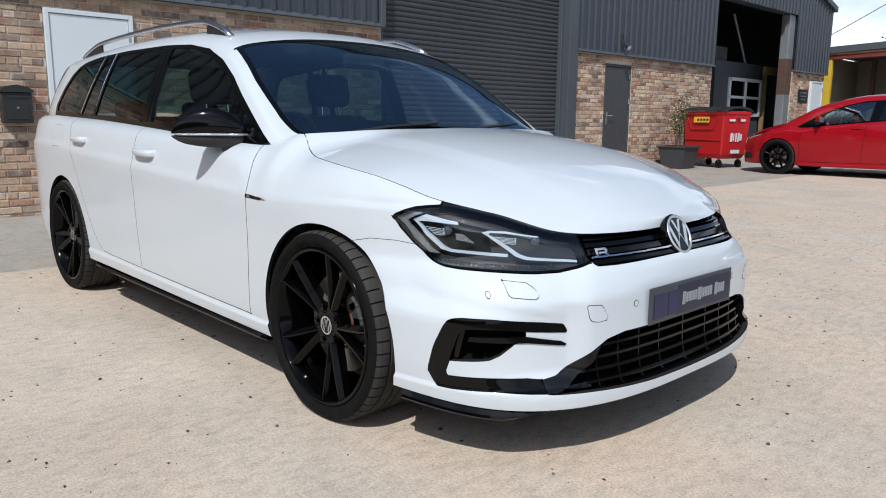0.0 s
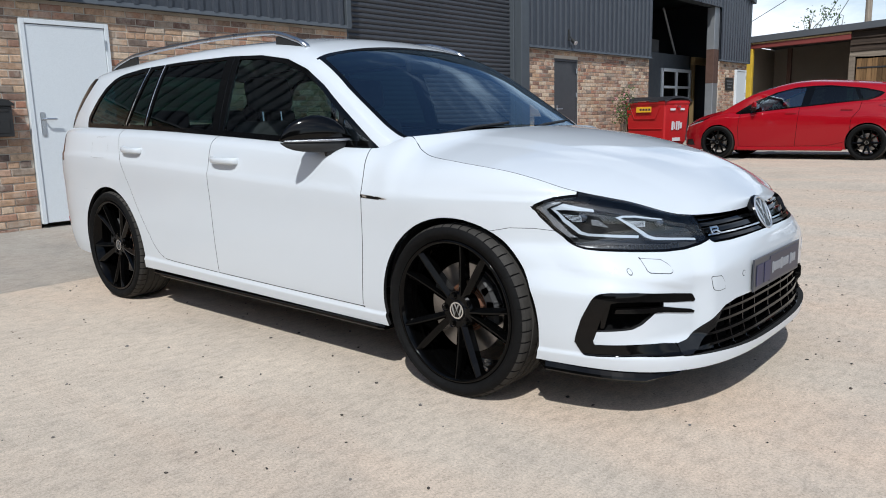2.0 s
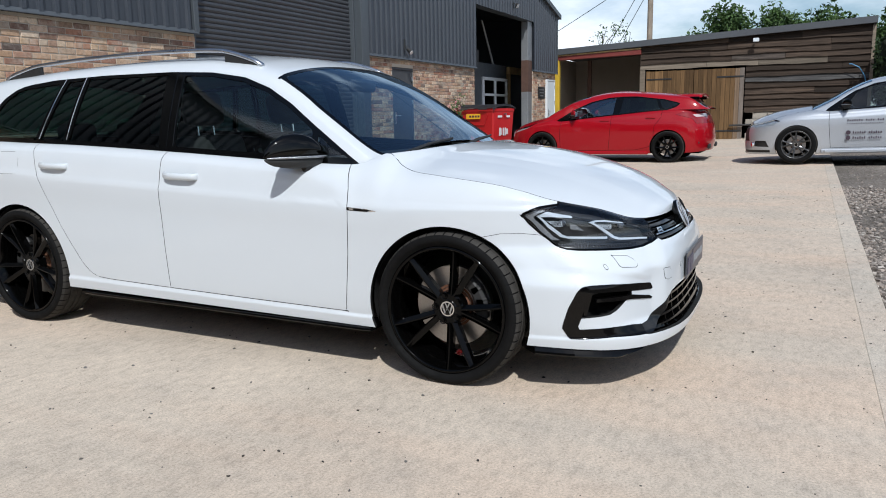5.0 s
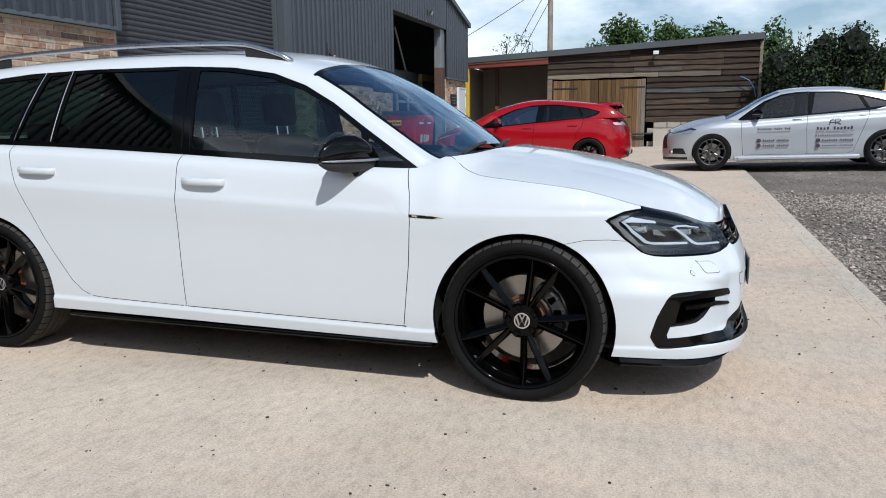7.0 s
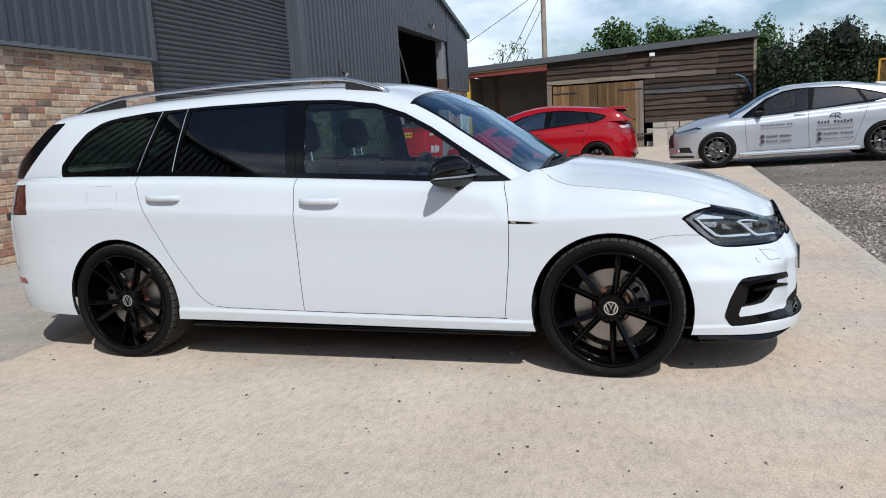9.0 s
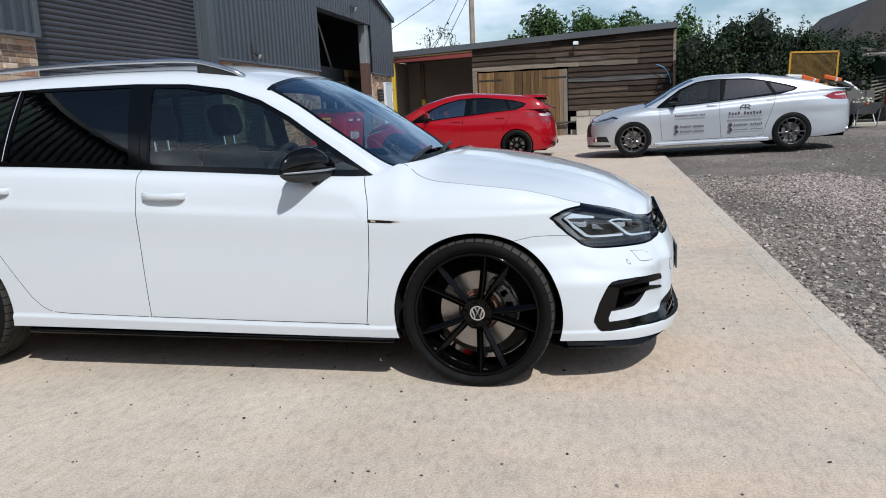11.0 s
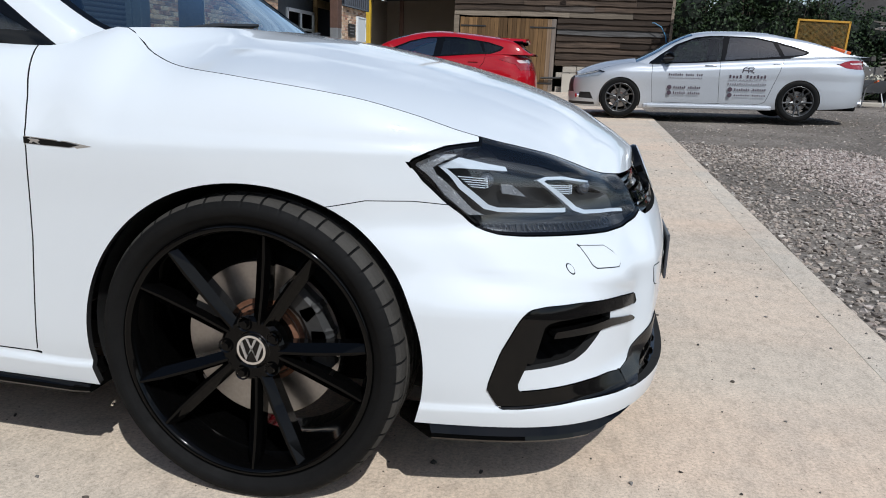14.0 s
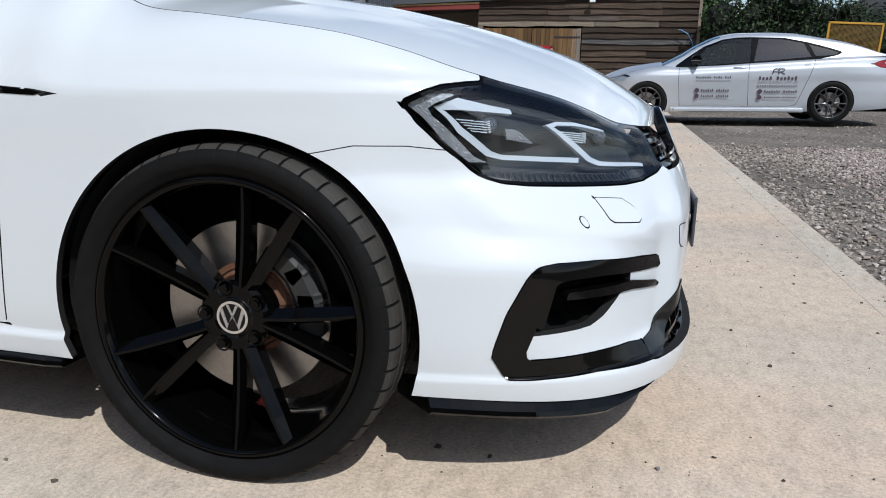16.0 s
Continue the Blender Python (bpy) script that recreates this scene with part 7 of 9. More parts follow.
def floodlight(y, z, label):
    t = thing("wall_lamp", pose(WALL_X + 0.065, y, z), label, "lamp", "lamps on the workshop wall")
    part("back_plate", box((0.02, 0.08, 0.08), (0.0, 0, 0.06), 0.004), BLACKIRON, t)
    part("arm", tube([(0.0, 0, 0.06), (0.05, 0, 0.05), (0.08, 0, 0.0)], 0.012, 8), BLACKIRON, t)
    head = part("lamp_head", box((0.05, 0.16, 0.13), (0.11, 0, -0.01), 0.008, turn=Matrix.Rotation(radians(25), 3, "Y")), BLACKIRON, t)
    part("lamp_glass", box((0.004, 0.14, 0.11), (0.135, 0, -0.02), 0.001, turn=Matrix.Rotation(radians(25), 3, "Y")), LAMPGLASS, head, "pale glass")
    return t


def spotlight(y, z):
    t = thing("spot_lamp", pose(WALL_X + 0.065, y, z), "small black outdoor spot lamp with a sensor", "lamp", "lamps on the workshop wall")
    part("bracket", box((0.03, 0.05, 0.22), (0.0, 0, 0.12), 0.005), BLACKIRON, t)
    part("arm", tube([(0.01, 0, 0.1), (0.07, 0, 0.06), (0.09, 0, 0.02)], 0.010, 8), BLACKIRON, t)
    part("spot_head", rod((0.07, 0.0, 0.03), (0.17, -0.02, -0.05), 0.035, 0.05), BLACKIRON, t)
    part("spot_glass", rod((0.17, -0.02, -0.05), (0.175, -0.021, -0.054), 0.046), LAMPGLASS, t)


def leaf_door(name, y0, y1, z0, z1, mat, frame_mat, label, handle_low, hinge_high=True, inset=0.02):
    t = thing(name, Matrix(), label, "door", kind="structure")
    f = 0.045
    x = WALL_X - inset
    for nm, size, at in (("frame", (0.10, f, z1 - z0), (x, y0 + f / 2, (z0 + z1) / 2)), ("frame", (0.10, f, z1 - z0), (x, y1 - f / 2, (z0 + z1) / 2)), ("frame", (0.10, y1 - y0 - 2 * f, f), (x, (y0 + y1) / 2, z1 - f / 2))):
        part(nm, box(size, at, 0.003), frame_mat, t)
    leaf = part("leaf", box((0.05, y1 - y0 - 2 * f - 0.008, z1 - z0 - f - 0.012), (x + 0.012, (y0 + y1) / 2, (z0 + z1 - f) / 2), 0.003), mat, t)
    yh = y0 + f + 0.075 if handle_low else y1 - f - 0.075
    zc = z0 + 1.02
    part("handle_plate", box((0.012, 0.045, 0.24), (x + 0.042, yh, zc), 0.004), STEEL, leaf, "steel handle plate")
    d = 1 if handle_low else -1
    part("lever", tube([(x + 0.045, yh, zc + 0.05), (x + 0.085, yh, zc + 0.05), (x + 0.09, yh + d * 0.02, zc + 0.05), (x + 0.09, yh + d * 0.12, zc + 0.05)], 0.010, 8), STEEL, leaf, "steel lever")
    part("lock", rod((x + 0.04, yh, zc - 0.06), (x + 0.055, yh, zc - 0.06), 0.012), STEEL, leaf)
    for zz in (z0 + 0.25, z0 + 1.35, z1 - 0.22):
        part("hinge", rod((x + 0.05, (y1 - f) if handle_low else (y0 + f), zz - 0.05), (x + 0.05, (y1 - f) if handle_low else (y0 + f), zz + 0.05), 0.011), STEEL, leaf)
    return t


def workshop():
    gz = lambda y: ground_z(-6.4, y)
    brick_wall("wall_west", -7.0, 4.50, -0.05, 2.29, [(0.135, 1.035, -1, 2.10)], "weathered buff and red brick wall with pale mortar", near=lambda y, z: -1.35 < y < 2.6 and z > 0.4, seed=11)
    brick_wall("wall_middle", 8.98, 14.17, -0.05, 2.28, [(9.97, 10.88, -1, 2.12)], "weathered buff brick wall beside a roller shutter", seed=12)
    brick_wall("wall_north", 18.66, 20.93, -0.05, 2.40, [], "pale brick pier beside the workshop opening", seed=13)
    sheeting("wall_cladding_1", -7.0, 4.44, 2.33, lambda y: roof_z(y) - 0.02, "dark grey box-profile steel cladding")
    sheeting("wall_cladding_2", 8.98, 14.17, 2.32, lambda y: roof_z(y) - 0.02, "dark grey box-profile steel cladding", 0.2)
    sheeting("wall_cladding_3", 14.17, 18.66, 3.86, lambda y: roof_z(y) - 0.02, "dark grey box-profile steel cladding over the opening", 0.2)
    sheeting("wall_cladding_4", 18.66, 20.92, 2.44, lambda y: roof_z(y) - 0.02, "dark grey box-profile steel cladding", 0.2)
    sheeting("wall_cladding_5", 4.53, 8.72, 4.1, lambda y: roof_z(y) - 0.02, "dark grey box-profile steel cladding over the shutter", 0.2)
    for y0, y1, z in ((-7.0, 4.5, 2.31), (8.98, 14.17, 2.30), (18.66, 20.92, 2.42)):
        solid("trim_drip", prism([(0, 0), (0.11, -0.03), (0.115, -0.022), (0.07, 0.03), (0.0, 0.04)], y1 - y0), TRIMGREY, "dark metal drip flashing", "flashing", kind="structure", m=pose(WALL_X - 0.02, y0, z))
    for y0, y1, zl, zh, nm in ((4.44, 4.53, 2.30, 7.6, "trim_corner_1"), (8.72, 8.98, 0.0, 7.4, "trim_corner_2"), (20.88, 20.98, 2.4, 4.34, "trim_corner_3")):
        solid(nm, box((0.16, y1 - y0, zh - zl), (WALL_X + 0.0, (y0 + y1) / 2, (zl + zh) / 2), 0.006), TRIMGREY, "dark folded steel corner flashing", "flashing", kind="structure")
    # verge trim and roof
    bm = bmesh.new()
    for (a, b_) in ((21.14, 6.2), (6.2, -9.2)):
        for xx, dz in ((WALL_X + 0.14, 0.0),):
            p = [bm.verts.new((xx, a, roof_z(a) + dz)), bm.verts.new((xx, b_, roof_z(max(b_, 6.2001) if b_ == 6.2 else b_) + dz)), bm.verts.new((xx - 22, b_, roof_z(max(b_, 6.2001) if b_ == 6.2 else b_) + dz)), bm.verts.new((xx - 22, a, roof_z(a) + dz))]
            q = [bm.verts.new(v.co - Vector((0, 0, 0.14))) for v in p]
            bm.faces.new(p)
            bm.faces.new(q[::-1])
            for i in range(4):
                bm.faces.new((p[(i + 1) % 4], p[i], q[i], q[(i + 1) % 4]))
    bmesh.ops.recalc_face_normals(bm, faces=bm.faces)
    solid("roof", bm, TRIMGREY, "dark sheet roof with a verge trim", "roof", kind="structure")
    # far flank and back of the building
    solid("wall_flank", box((22, 0.15, 4.4), (WALL_X - 11.1, 20.90, 2.1)), ANTHRACITE, "dark sheeted flank wall", "wall", kind="structure")
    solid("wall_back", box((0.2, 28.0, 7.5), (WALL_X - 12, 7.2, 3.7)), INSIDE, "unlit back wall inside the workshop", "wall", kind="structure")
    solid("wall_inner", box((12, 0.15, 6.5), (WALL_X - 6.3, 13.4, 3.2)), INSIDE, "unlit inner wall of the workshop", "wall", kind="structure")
    solid("wall_south", box((22, 0.2, 5), (WALL_X - 11.2, -7.1, 2.5)), ANTHRACITE, "dark sheeted end wall", "wall", kind="structure")

    # roller shutter
    sh = thing("roller_shutter", Matrix(), "closed dark grey roller shutter of narrow curved slats", "roller shutter")
    V, F = [], []
    prof = [(0.0, -0.0375), (0.006, -0.034), (0.016, -0.020), (0.020, -0.004), (0.018, 0.012), (0.010, 0.026), (0.003, 0.033), (0.0, 0.0375)]
    for yy in (4.53, 8.72):
        V += [(x, yy, z) for x, z in prof] + [(-0.02, yy, 0.0375), (-0.02, yy, -0.0375)]
    n = len(prof) + 2
    F = [(i, (i + 1) % n, n + (i + 1) % n, n + i) for i in range(n)]
    slat = mesh_of("slat", V, [f[::-1] for f in F], SHUTTER, smooth=False)
    for k in range(56):
        child("slat", slat, sh, m=pose(WALL_X - 0.16, 0, 0.06 + 0.075 * k))
    for yy in (4.55, 8.70):
        part("guide_rail", box((0.10, 0.07, 4.2), (WALL_X - 0.11, yy, 2.1), 0.006), TRIMGREY, sh)

    leaf_door("door_1", 0.14, 1.03, 0.035, 2.095, DOORWHITE, DOORWHITE, "closed white steel door in the brick wall", True)
    leaf_door("door_2", 9.98, 10.87, 0.06, 2.115, DOORGREY, DOORGREY, "closed dark grey steel door in the brick wall", True, inset=0.06)

    # letter box
    t = thing("letter_box", pose(WALL_X + 0.065, -0.19, 1.11), "black metal letter box with a domed lid", "letter box")
    part("box_body", box((0.12, 0.27, 0.30), (0, 0, -0.02), 0.008), BLACKIRON, t)
    part("lid", prism([(-0.15, 0.13), (-0.15, 0.15), (-0.10, 0.185), (0, 0.205), (0.10, 0.185), (0.15, 0.15), (0.15, 0.13)], 0.15, m=pose(0.08, 0, 0, 0, 0, 90)), BLACKIRON, t)
    part("slot_flap", box((0.006, 0.20, 0.035), (0.063, 0, 0.09), 0.002), MATT, t)
    part("door_panel", box((0.006, 0.20, 0.13), (0.063, 0, -0.07), 0.003), MATT, t)
    part("lock", rod((0.06, 0, -0.02), (0.072, 0, -0.02), 0.01), STEEL, t)
    floodlight(0.52, 2.50, "small black flood lamp with a pale glass")
    spotlight(10.40, 2.46)
    floodlight(16.83, 4.12, "small black flood lamp over the opening")

    # the opening: steel column, room behind with an office partition
    solid("steel_column", box((0.22, 0.36, 3.86), (WALL_X - 0.13, 18.46, 1.93), 0.01), RAWSTEEL, "galvanised steel column at the opening", "column", kind="structure")
    solid("column_primer", box((0.226, 0.366, 0.95), (WALL_X - 0.13, 18.46, 2.25), 0.01), RUSTY, "brown primed band on the column", "column band", kind="structure")
    solid("trim_lintel", box((0.25, 4.5, 0.10), (WALL_X - 0.12, 16.4, 3.91), 0.005), TRIMGREY, "dark steel lintel", "lintel", kind="structure")
    solid("wall_office", box((0.10, 2.75, 2.65), (-7.65, 18.02, 1.33)), TRIMGREY, "grey painted office partition inside the workshop", "partition", kind="structure")
    w = thing("window_1", Matrix(), "white two-by-two office window in the partition", "window", kind="structure")
    for size, at in (((0.07, 0.09, 1.05), (-7.58, 17.46, 1.72)), ((0.07, 0.09, 1.05), (-7.58, 19.38, 1.72)), ((0.07, 0.08, 1.05), (-7.58, 18.42, 1.72)), ((0.07, 2.0, 0.09), (-7.58, 18.42, 2.20)), ((0.07, 2.0, 0.09), (-7.58, 18.42, 1.24)), ((0.07, 2.0, 0.07), (-7.58, 18.42, 1.72))):
        part("window_frame", box(size, at, 0.006), DOORWHITE, w)
    for yy in (17.94, 18.90):
        for zz in (1.48, 1.96):
            part("pane", box((0.01, 0.9, 0.42), (-7.592, yy, zz)), GLOSS, w)
    for size, at in (((0.12, 0.10, 2.5), (-7.6, 19.66, 1.25)), ((0.12, 1.6, 0.22), (-7.55, 20.3, 2.52))):
        solid("trim_timber", box(size, at, 0.005), PLYWOOD, "bare timber door lining", "door lining", kind="structure")
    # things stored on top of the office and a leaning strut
    solid("storage_box", box((0.5, 0.7, 0.35), (-7.9, 17.0, 2.84), 0.01), INSIDE, "box above the office, its shade put into the colour", "box")
    bm = rod((-7.66, 18.5, 2.64), (-7.66, 17.6, 3.9), 0.03)
    solid("leaning_tube", bm, RAWSTEEL, "grey tube leaning above the office", "tube")
    # sign and pale panel on the pier
    t = thing("wall_sign", pose(WALL_X + 0.012, 19.48, 1.77), "small black sign with unreadable lines", "sign")
    part("sign_board", box((0.012, 0.66, 0.36), (0, 0, 0), 0.002), BLACKIRON, t)
    for k in range(3):
        part("sign_line", box((0.003, 0.46 - 0.08 * k, 0.03), (0.007, 0, 0.09 - 0.09 * k)), RAWSTEEL, t)
    leaf_door("door_3", 19.90, 20.72, 0.12, 2.20, DOORWHITE, DOORWHITE, "plain white door beside the pier", True, inset=-0.02)


def wood_mat(name, tone, along, contrast=0.35, rough=0.85, spread=1.0):
    m = material(name, tone, rough, spec=0.25)
    s = [18.0, 18.0, 18.0]
    s[along] = 0.9
    v = coords(m, tuple(s))
    info = m.node_tree.nodes.new("ShaderNodeObjectInfo").outputs["Random"]
    shift = ramp(m, info, (0.0, tuple(c * (1 - 0.38 * spread) for c in tone)), (0.35, tuple(c * 0.9 for c in tone)), (0.7, tuple(min(1, c * (1 + 0.15 * spread)) for c in tone)), (0.9, tuple(min(1, c * (1 + 0.6 * spread)) for c in tone)), (1.0, tuple(min(1, sum(tone) / 3 * (1 + 1.1 * spread)) for c in tone)))
    grain = ramp(m, noise_tex(m, v, 1.4, 6, 0.7), (0.3, g(1 - contrast)), (0.55, g(1.0)), (0.75, g(1 + contrast)))
    c = mixed(m, 1.0, shift, grain, "MULTIPLY")
    c = mixed(m, ramp(m, noise_tex(m, coords(m, (1, 1, 1)), 1.6, 5), (0.5, g(0)), (0.75, g(0.5))), c, tuple(x * 0.45 for x in tone))
    link(m, c, bsdf(m).inputs["Base Color"])
    bump(m, noise_tex(m, v, 2.5, 6), 0.5, 0.006)
    return m


PLYWOOD = wood_mat("bare_timber", (0.36, 0.25, 0.12), 2)
LARCH = wood_mat("weathered_larch_board", (0.046, 0.032, 0.023), 0, 0.7, spread=1.3)
DOORPLANK = wood_mat("brown_door_plank", (0.145, 0.085, 0.038), 2, 0.4)
GREYBEAM = wood_mat("silvered_beam", (0.19, 0.155, 0.118), 0, 0.35)
BLOCK = worn("concrete_block", (0.36, 0.325, 0.275), 0.95, 0.18, 6, 0.5)
PANELWALL = worn("grey_block_wall", (0.24, 0.205, 0.165), 0.95, 0.15, 5, 0.4)
FELT = worn("grey_roof_sheet", (0.070, 0.076, 0.084), 0.6, 0.15, 3, 0.1)


def shed():
    """Timber-clad store with an open porch at its left."""
    Y = 21.95
    top = lambda x: 3.10 + 0.043 * (x + 6.85)
    gz = 0.16
    rng = np.random.default_rng(21)
    s = thing("timber_shed", Matrix(), "long shed clad in dark weathered boards with double plank doors", "shed")
    # back and side walls
    part("back_wall", box((9.95, 0.15, 3.2), (-2.12, Y + 3.4, 1.7)), PANELWALL, s, "grey block back wall")
    part("side_wall", box((0.15, 3.4, 3.0), (2.78, Y + 1.75, 1.75)), LARCH, s)
    part("inner_wall", box((0.15, 3.4, 2.9), (-3.75, Y + 1.75, 1.6)), PANELWALL, s)
    part("porch_side_wall", box((0.15, 3.4, 2.9), (-7.02, Y + 1.75, 1.6)), PANELWALL, s)
    part("front_lining", box((6.5, 0.05, 2.2), (-0.45, Y + 0.10, 2.2)), DARK, s)
    base = part("base_course", box((3.30, 0.16, 0.02), (1.15, Y + 0.03, 1.02)), BLOCK, s)
    for k in range(8):
        for r in range(4):
            part("block", box((0.41, 0.14, 0.205), (-0.28 + 0.43 * k + (0.2 if r % 2 else 0), Y + 0.02, gz + 0.11 + 0.217 * r), 0.004), BLOCK, base)
    # boards: wide ones with wavy lower edges, lapped
    z = 1.03
    row = 0
    while z < top(-3.7) - 0.02:
        h = rng.uniform(0.155, 0.20)
        x0 = -0.55 if z < 2.44 else -3.80
        cuts = [x0]
        while cuts[-1] < 2.84:
            cuts.append(min(2.84, cuts[-1] + rng.uniform(1.5, 3.6)))
        if len(cuts) > 2 and cuts[-1] - cuts[-2] < 0.4:
            cuts.pop(-2)
        for a, c in zip(cuts[:-1], cuts[1:]):
            n = max(4, int((c - a) / 0.12))
            V, F = [], []
            ph = rng.uniform(0, 6)
            for i in range(n + 1):
                x = a + 0.004 + (c - a - 0.008) * i / n
                dz = 0.012 * math.sin(2.1 * x + ph) + 0.006 * math.sin(7 * x + 2 * ph)
                zt = z + h + 0.02
                V += [(x, Y - 0.085, z + dz), (x, Y - 0.030, zt), (x, Y + 0.01, zt), (x, Y - 0.045, z + dz)]
            for i in range(n):
                p, q = 4 * i, 4 * i + 4
                F += [(p, q, q + 1, p + 1), (p + 1, q + 1, q + 2, p + 2), (p + 3, p + 2, q + 2, q + 3), (p, p + 3, q + 3, q)]
            F += [(0, 1, 2, 3), (4 * n, 4 * n + 3, 4 * n + 2, 4 * n + 1)]
            child("board", mesh_of("board", V, F, GREYBEAM if 2.44 <= z < 2.60 and a < 0.6 else LARCH, smooth=False), s)
        z += h
        row += 1
    x, zz = -3.8, top(-3.7)
    while zz < top(2.8):
        # tapering boards that follow the sloping roof
        xs = max(-3.8, (zz - 3.10) / 0.043 - 6.85)
        child("board", mesh_of("board", [(xs, Y - 0.05, zz), (2.84, Y - 0.05, zz), (2.84, Y - 0.02, min(zz + 0.17, top(2.84))), (xs, Y - 0.02, min(zz + 0.17, top(xs) + 0.01)), (xs, Y, zz), (2.84, Y, zz), (2.84, Y, min(zz + 0.17, top(2.84))), (xs, Y, min(zz + 0.17, top(xs) + 0.01))], [(0, 1, 2, 3), (0, 4, 5, 1), (2, 6, 7, 3)], LARCH, smooth=False), s)
        zz += 0.16
    part("corner_post", box((0.09, 0.12, 2.4), (2.87, Y - 0.02, 2.25), 0.004), GREYBEAM, s)
    part("door_post", box((0.16, 0.10, 2.3), (-3.72, Y - 0.06, 1.30), 0.006), GREYBEAM, s)
    # plank doors
    for x0, x1 in ((-3.60, -2.10), (-2.085, -0.575)):
        d = new("plank_door")
        d.parent = s
        n = 11
        w = (x1 - x0) / n
        for k in range(n):
            part("plank", box((w - 0.006, 0.03, 2.22 + rng.uniform(-0.01, 0.01)), (x0 + w * (k + 0.5), Y - 0.06 + rng.uniform(-0.003, 0.003), 1.29), 0.003), DOORPLANK, d)
        xs = x0 + 0.02 if x0 < -3 else x1 - 0.82
        for zz in (0.45, 2.14):
            hg = part("strap_hinge", box((0.80, 0.012, 0.05), (xs + 0.40, Y - 0.082, zz), 0.004), BLACKIRON, d, "black strap hinge")
            for q in range(7):
                part("hinge_bolt", rod((xs + 0.06 + 0.11 * q, Y - 0.086, zz), (xs + 0.06 + 0.11 * q, Y - 0.098, zz), 0.014, n=8), BLACKIRON, hg)
    part("barrier_bar", tube([(-0.95, Y - 0.16, 0.62), (-0.2, Y - 0.16, 0.64)], 0.03, 8), BLACKIRON, s)
    # porch: posts, beam, fascia
    part("porch_post", box((0.20, 0.16, 2.9), (-6.66, Y - 0.05, 1.55), 0.01), YELLOWPAINT, s, "worn yellow steel post")
    part("porch_post", box((0.13, 0.13, 2.8), (-6.05, Y + 2.0, 1.6), 0.01), RUSTY, s, "brown steel post with yellow paint")
    part("post_paint", box((0.135, 0.135, 1.3), (-6.05, Y + 1.995, 1.0), 0.01), YELLOWPAINT, s)
    part("porch_beam", box((3.05, 0.18, 0.15), (-5.30, Y - 0.05, 3.01), 0.01, turn=Matrix.Rotation(radians(-1.2), 3, "Y")), REDOXIDE, s, "red oxide steel beam")
    part("porch_batten", box((3.05, 0.06, 0.05), (-5.30, Y - 0.12, 3.105), 0.004, turn=Matrix.Rotation(radians(-1.8), 3, "Y")), PLYWOOD, s)
    for x0, x1, nm in ((-6.95, -3.80, "roof_sheet"), (-3.80, 2.93, "roof_sheet")):
        V = []
        for x in (x0, x1):
            for yy, dz in ((Y - 0.22, 0.0), (Y - 0.22, 0.19), (Y + 3.6, 0.19), (Y + 3.6, 0.0)):
                V.append((x, yy, top(x) + dz - 0.02))
        part_me = mesh_of(nm, V, [(0, 1, 2, 3), (7, 6, 5, 4), (0, 4, 5, 1), (1, 5, 6, 2), (2, 6, 7, 3), (3, 7, 4, 0)], FELT, smooth=False)
        child(nm, part_me, s, "dark grey roof sheet with a deep fascia")
    t = thing("shed_lamp", pose(-0.28, Y - 0.25, 3.20), "small white flood lamp under the shed roof", "lamp")
    part("lamp_head", box((0.17, 0.06, 0.11), (0, -0.05, 0), 0.008), DOORWHITE, t)
    part("bracket", box((0.05, 0.12, 0.02), (0, 0.03, 0.04), 0.002), BLACKIRON, t)
    solid("blue_pipe", tube([(2.75, Y - 0.3, 1.75), (2.70, Y - 0.3, 2.0), (2.55, Y - 0.28, 2.25), (2.35, Y - 0.25, 2.36), (2.28, Y - 0.25, 2.36)], 0.014, 8), BLUEPIPE, "blue plastic water pipe sticking up by the shed", "pipe")
    t = thing("concrete_slab", pose(-0.05, Y - 0.35, 0.16, 78, 0, 8), "small concrete slab leaning on the shed base", "slab")
    part("slab", box((0.45, 0.62, 0.06), (0, 0.31, 0), 0.008), BLOCK, t)


BLUEPIPE = material("blue_plastic", (0.05, 0.22, 0.42), 0.4)
workshop()
shed()

# ---- waste bin and planter ----
BINRED = worn("red_bin_plastic", (0.46, 0.012, 0.015), 0.45, 0.15, 6, 0.05)
BINLID = worn("grey_bin_lid", (0.045, 0.045, 0.05), 0.6, 0.2, 8, 0.1)
STICKER = material("yellow_sticker", (0.75, 0.42, 0.02), 0.5)
PALE = material("pale_print", g(0.65), 0.5)
LEAF = island_mat("shrub_leaf", [(0.040, 0.078, 0.020), (0.060, 0.110, 0.030), (0.082, 0.135, 0.038), (0.050, 0.09, 0.026)], 0.55, 30)
HEDGE = island_mat("hedge_leaf", [(0.011, 0.022, 0.008), (0.017, 0.033, 0.011), (0.026, 0.046, 0.015), (0.036, 0.060, 0.020), (0.014, 0.027, 0.010)], 0.6, 30)
BARK = worn("bark", (0.10, 0.075, 0.055), 0.95, 0.3, 10, 0.6)
PETAL = island_mat("pink_petal", [(0.62, 0.30, 0.30), (0.72, 0.45, 0.42), (0.55, 0.22, 0.24)], 0.6, 30)
POLE = wood_mat("creosoted_pole", (0.20, 0.165, 0.13), 2)


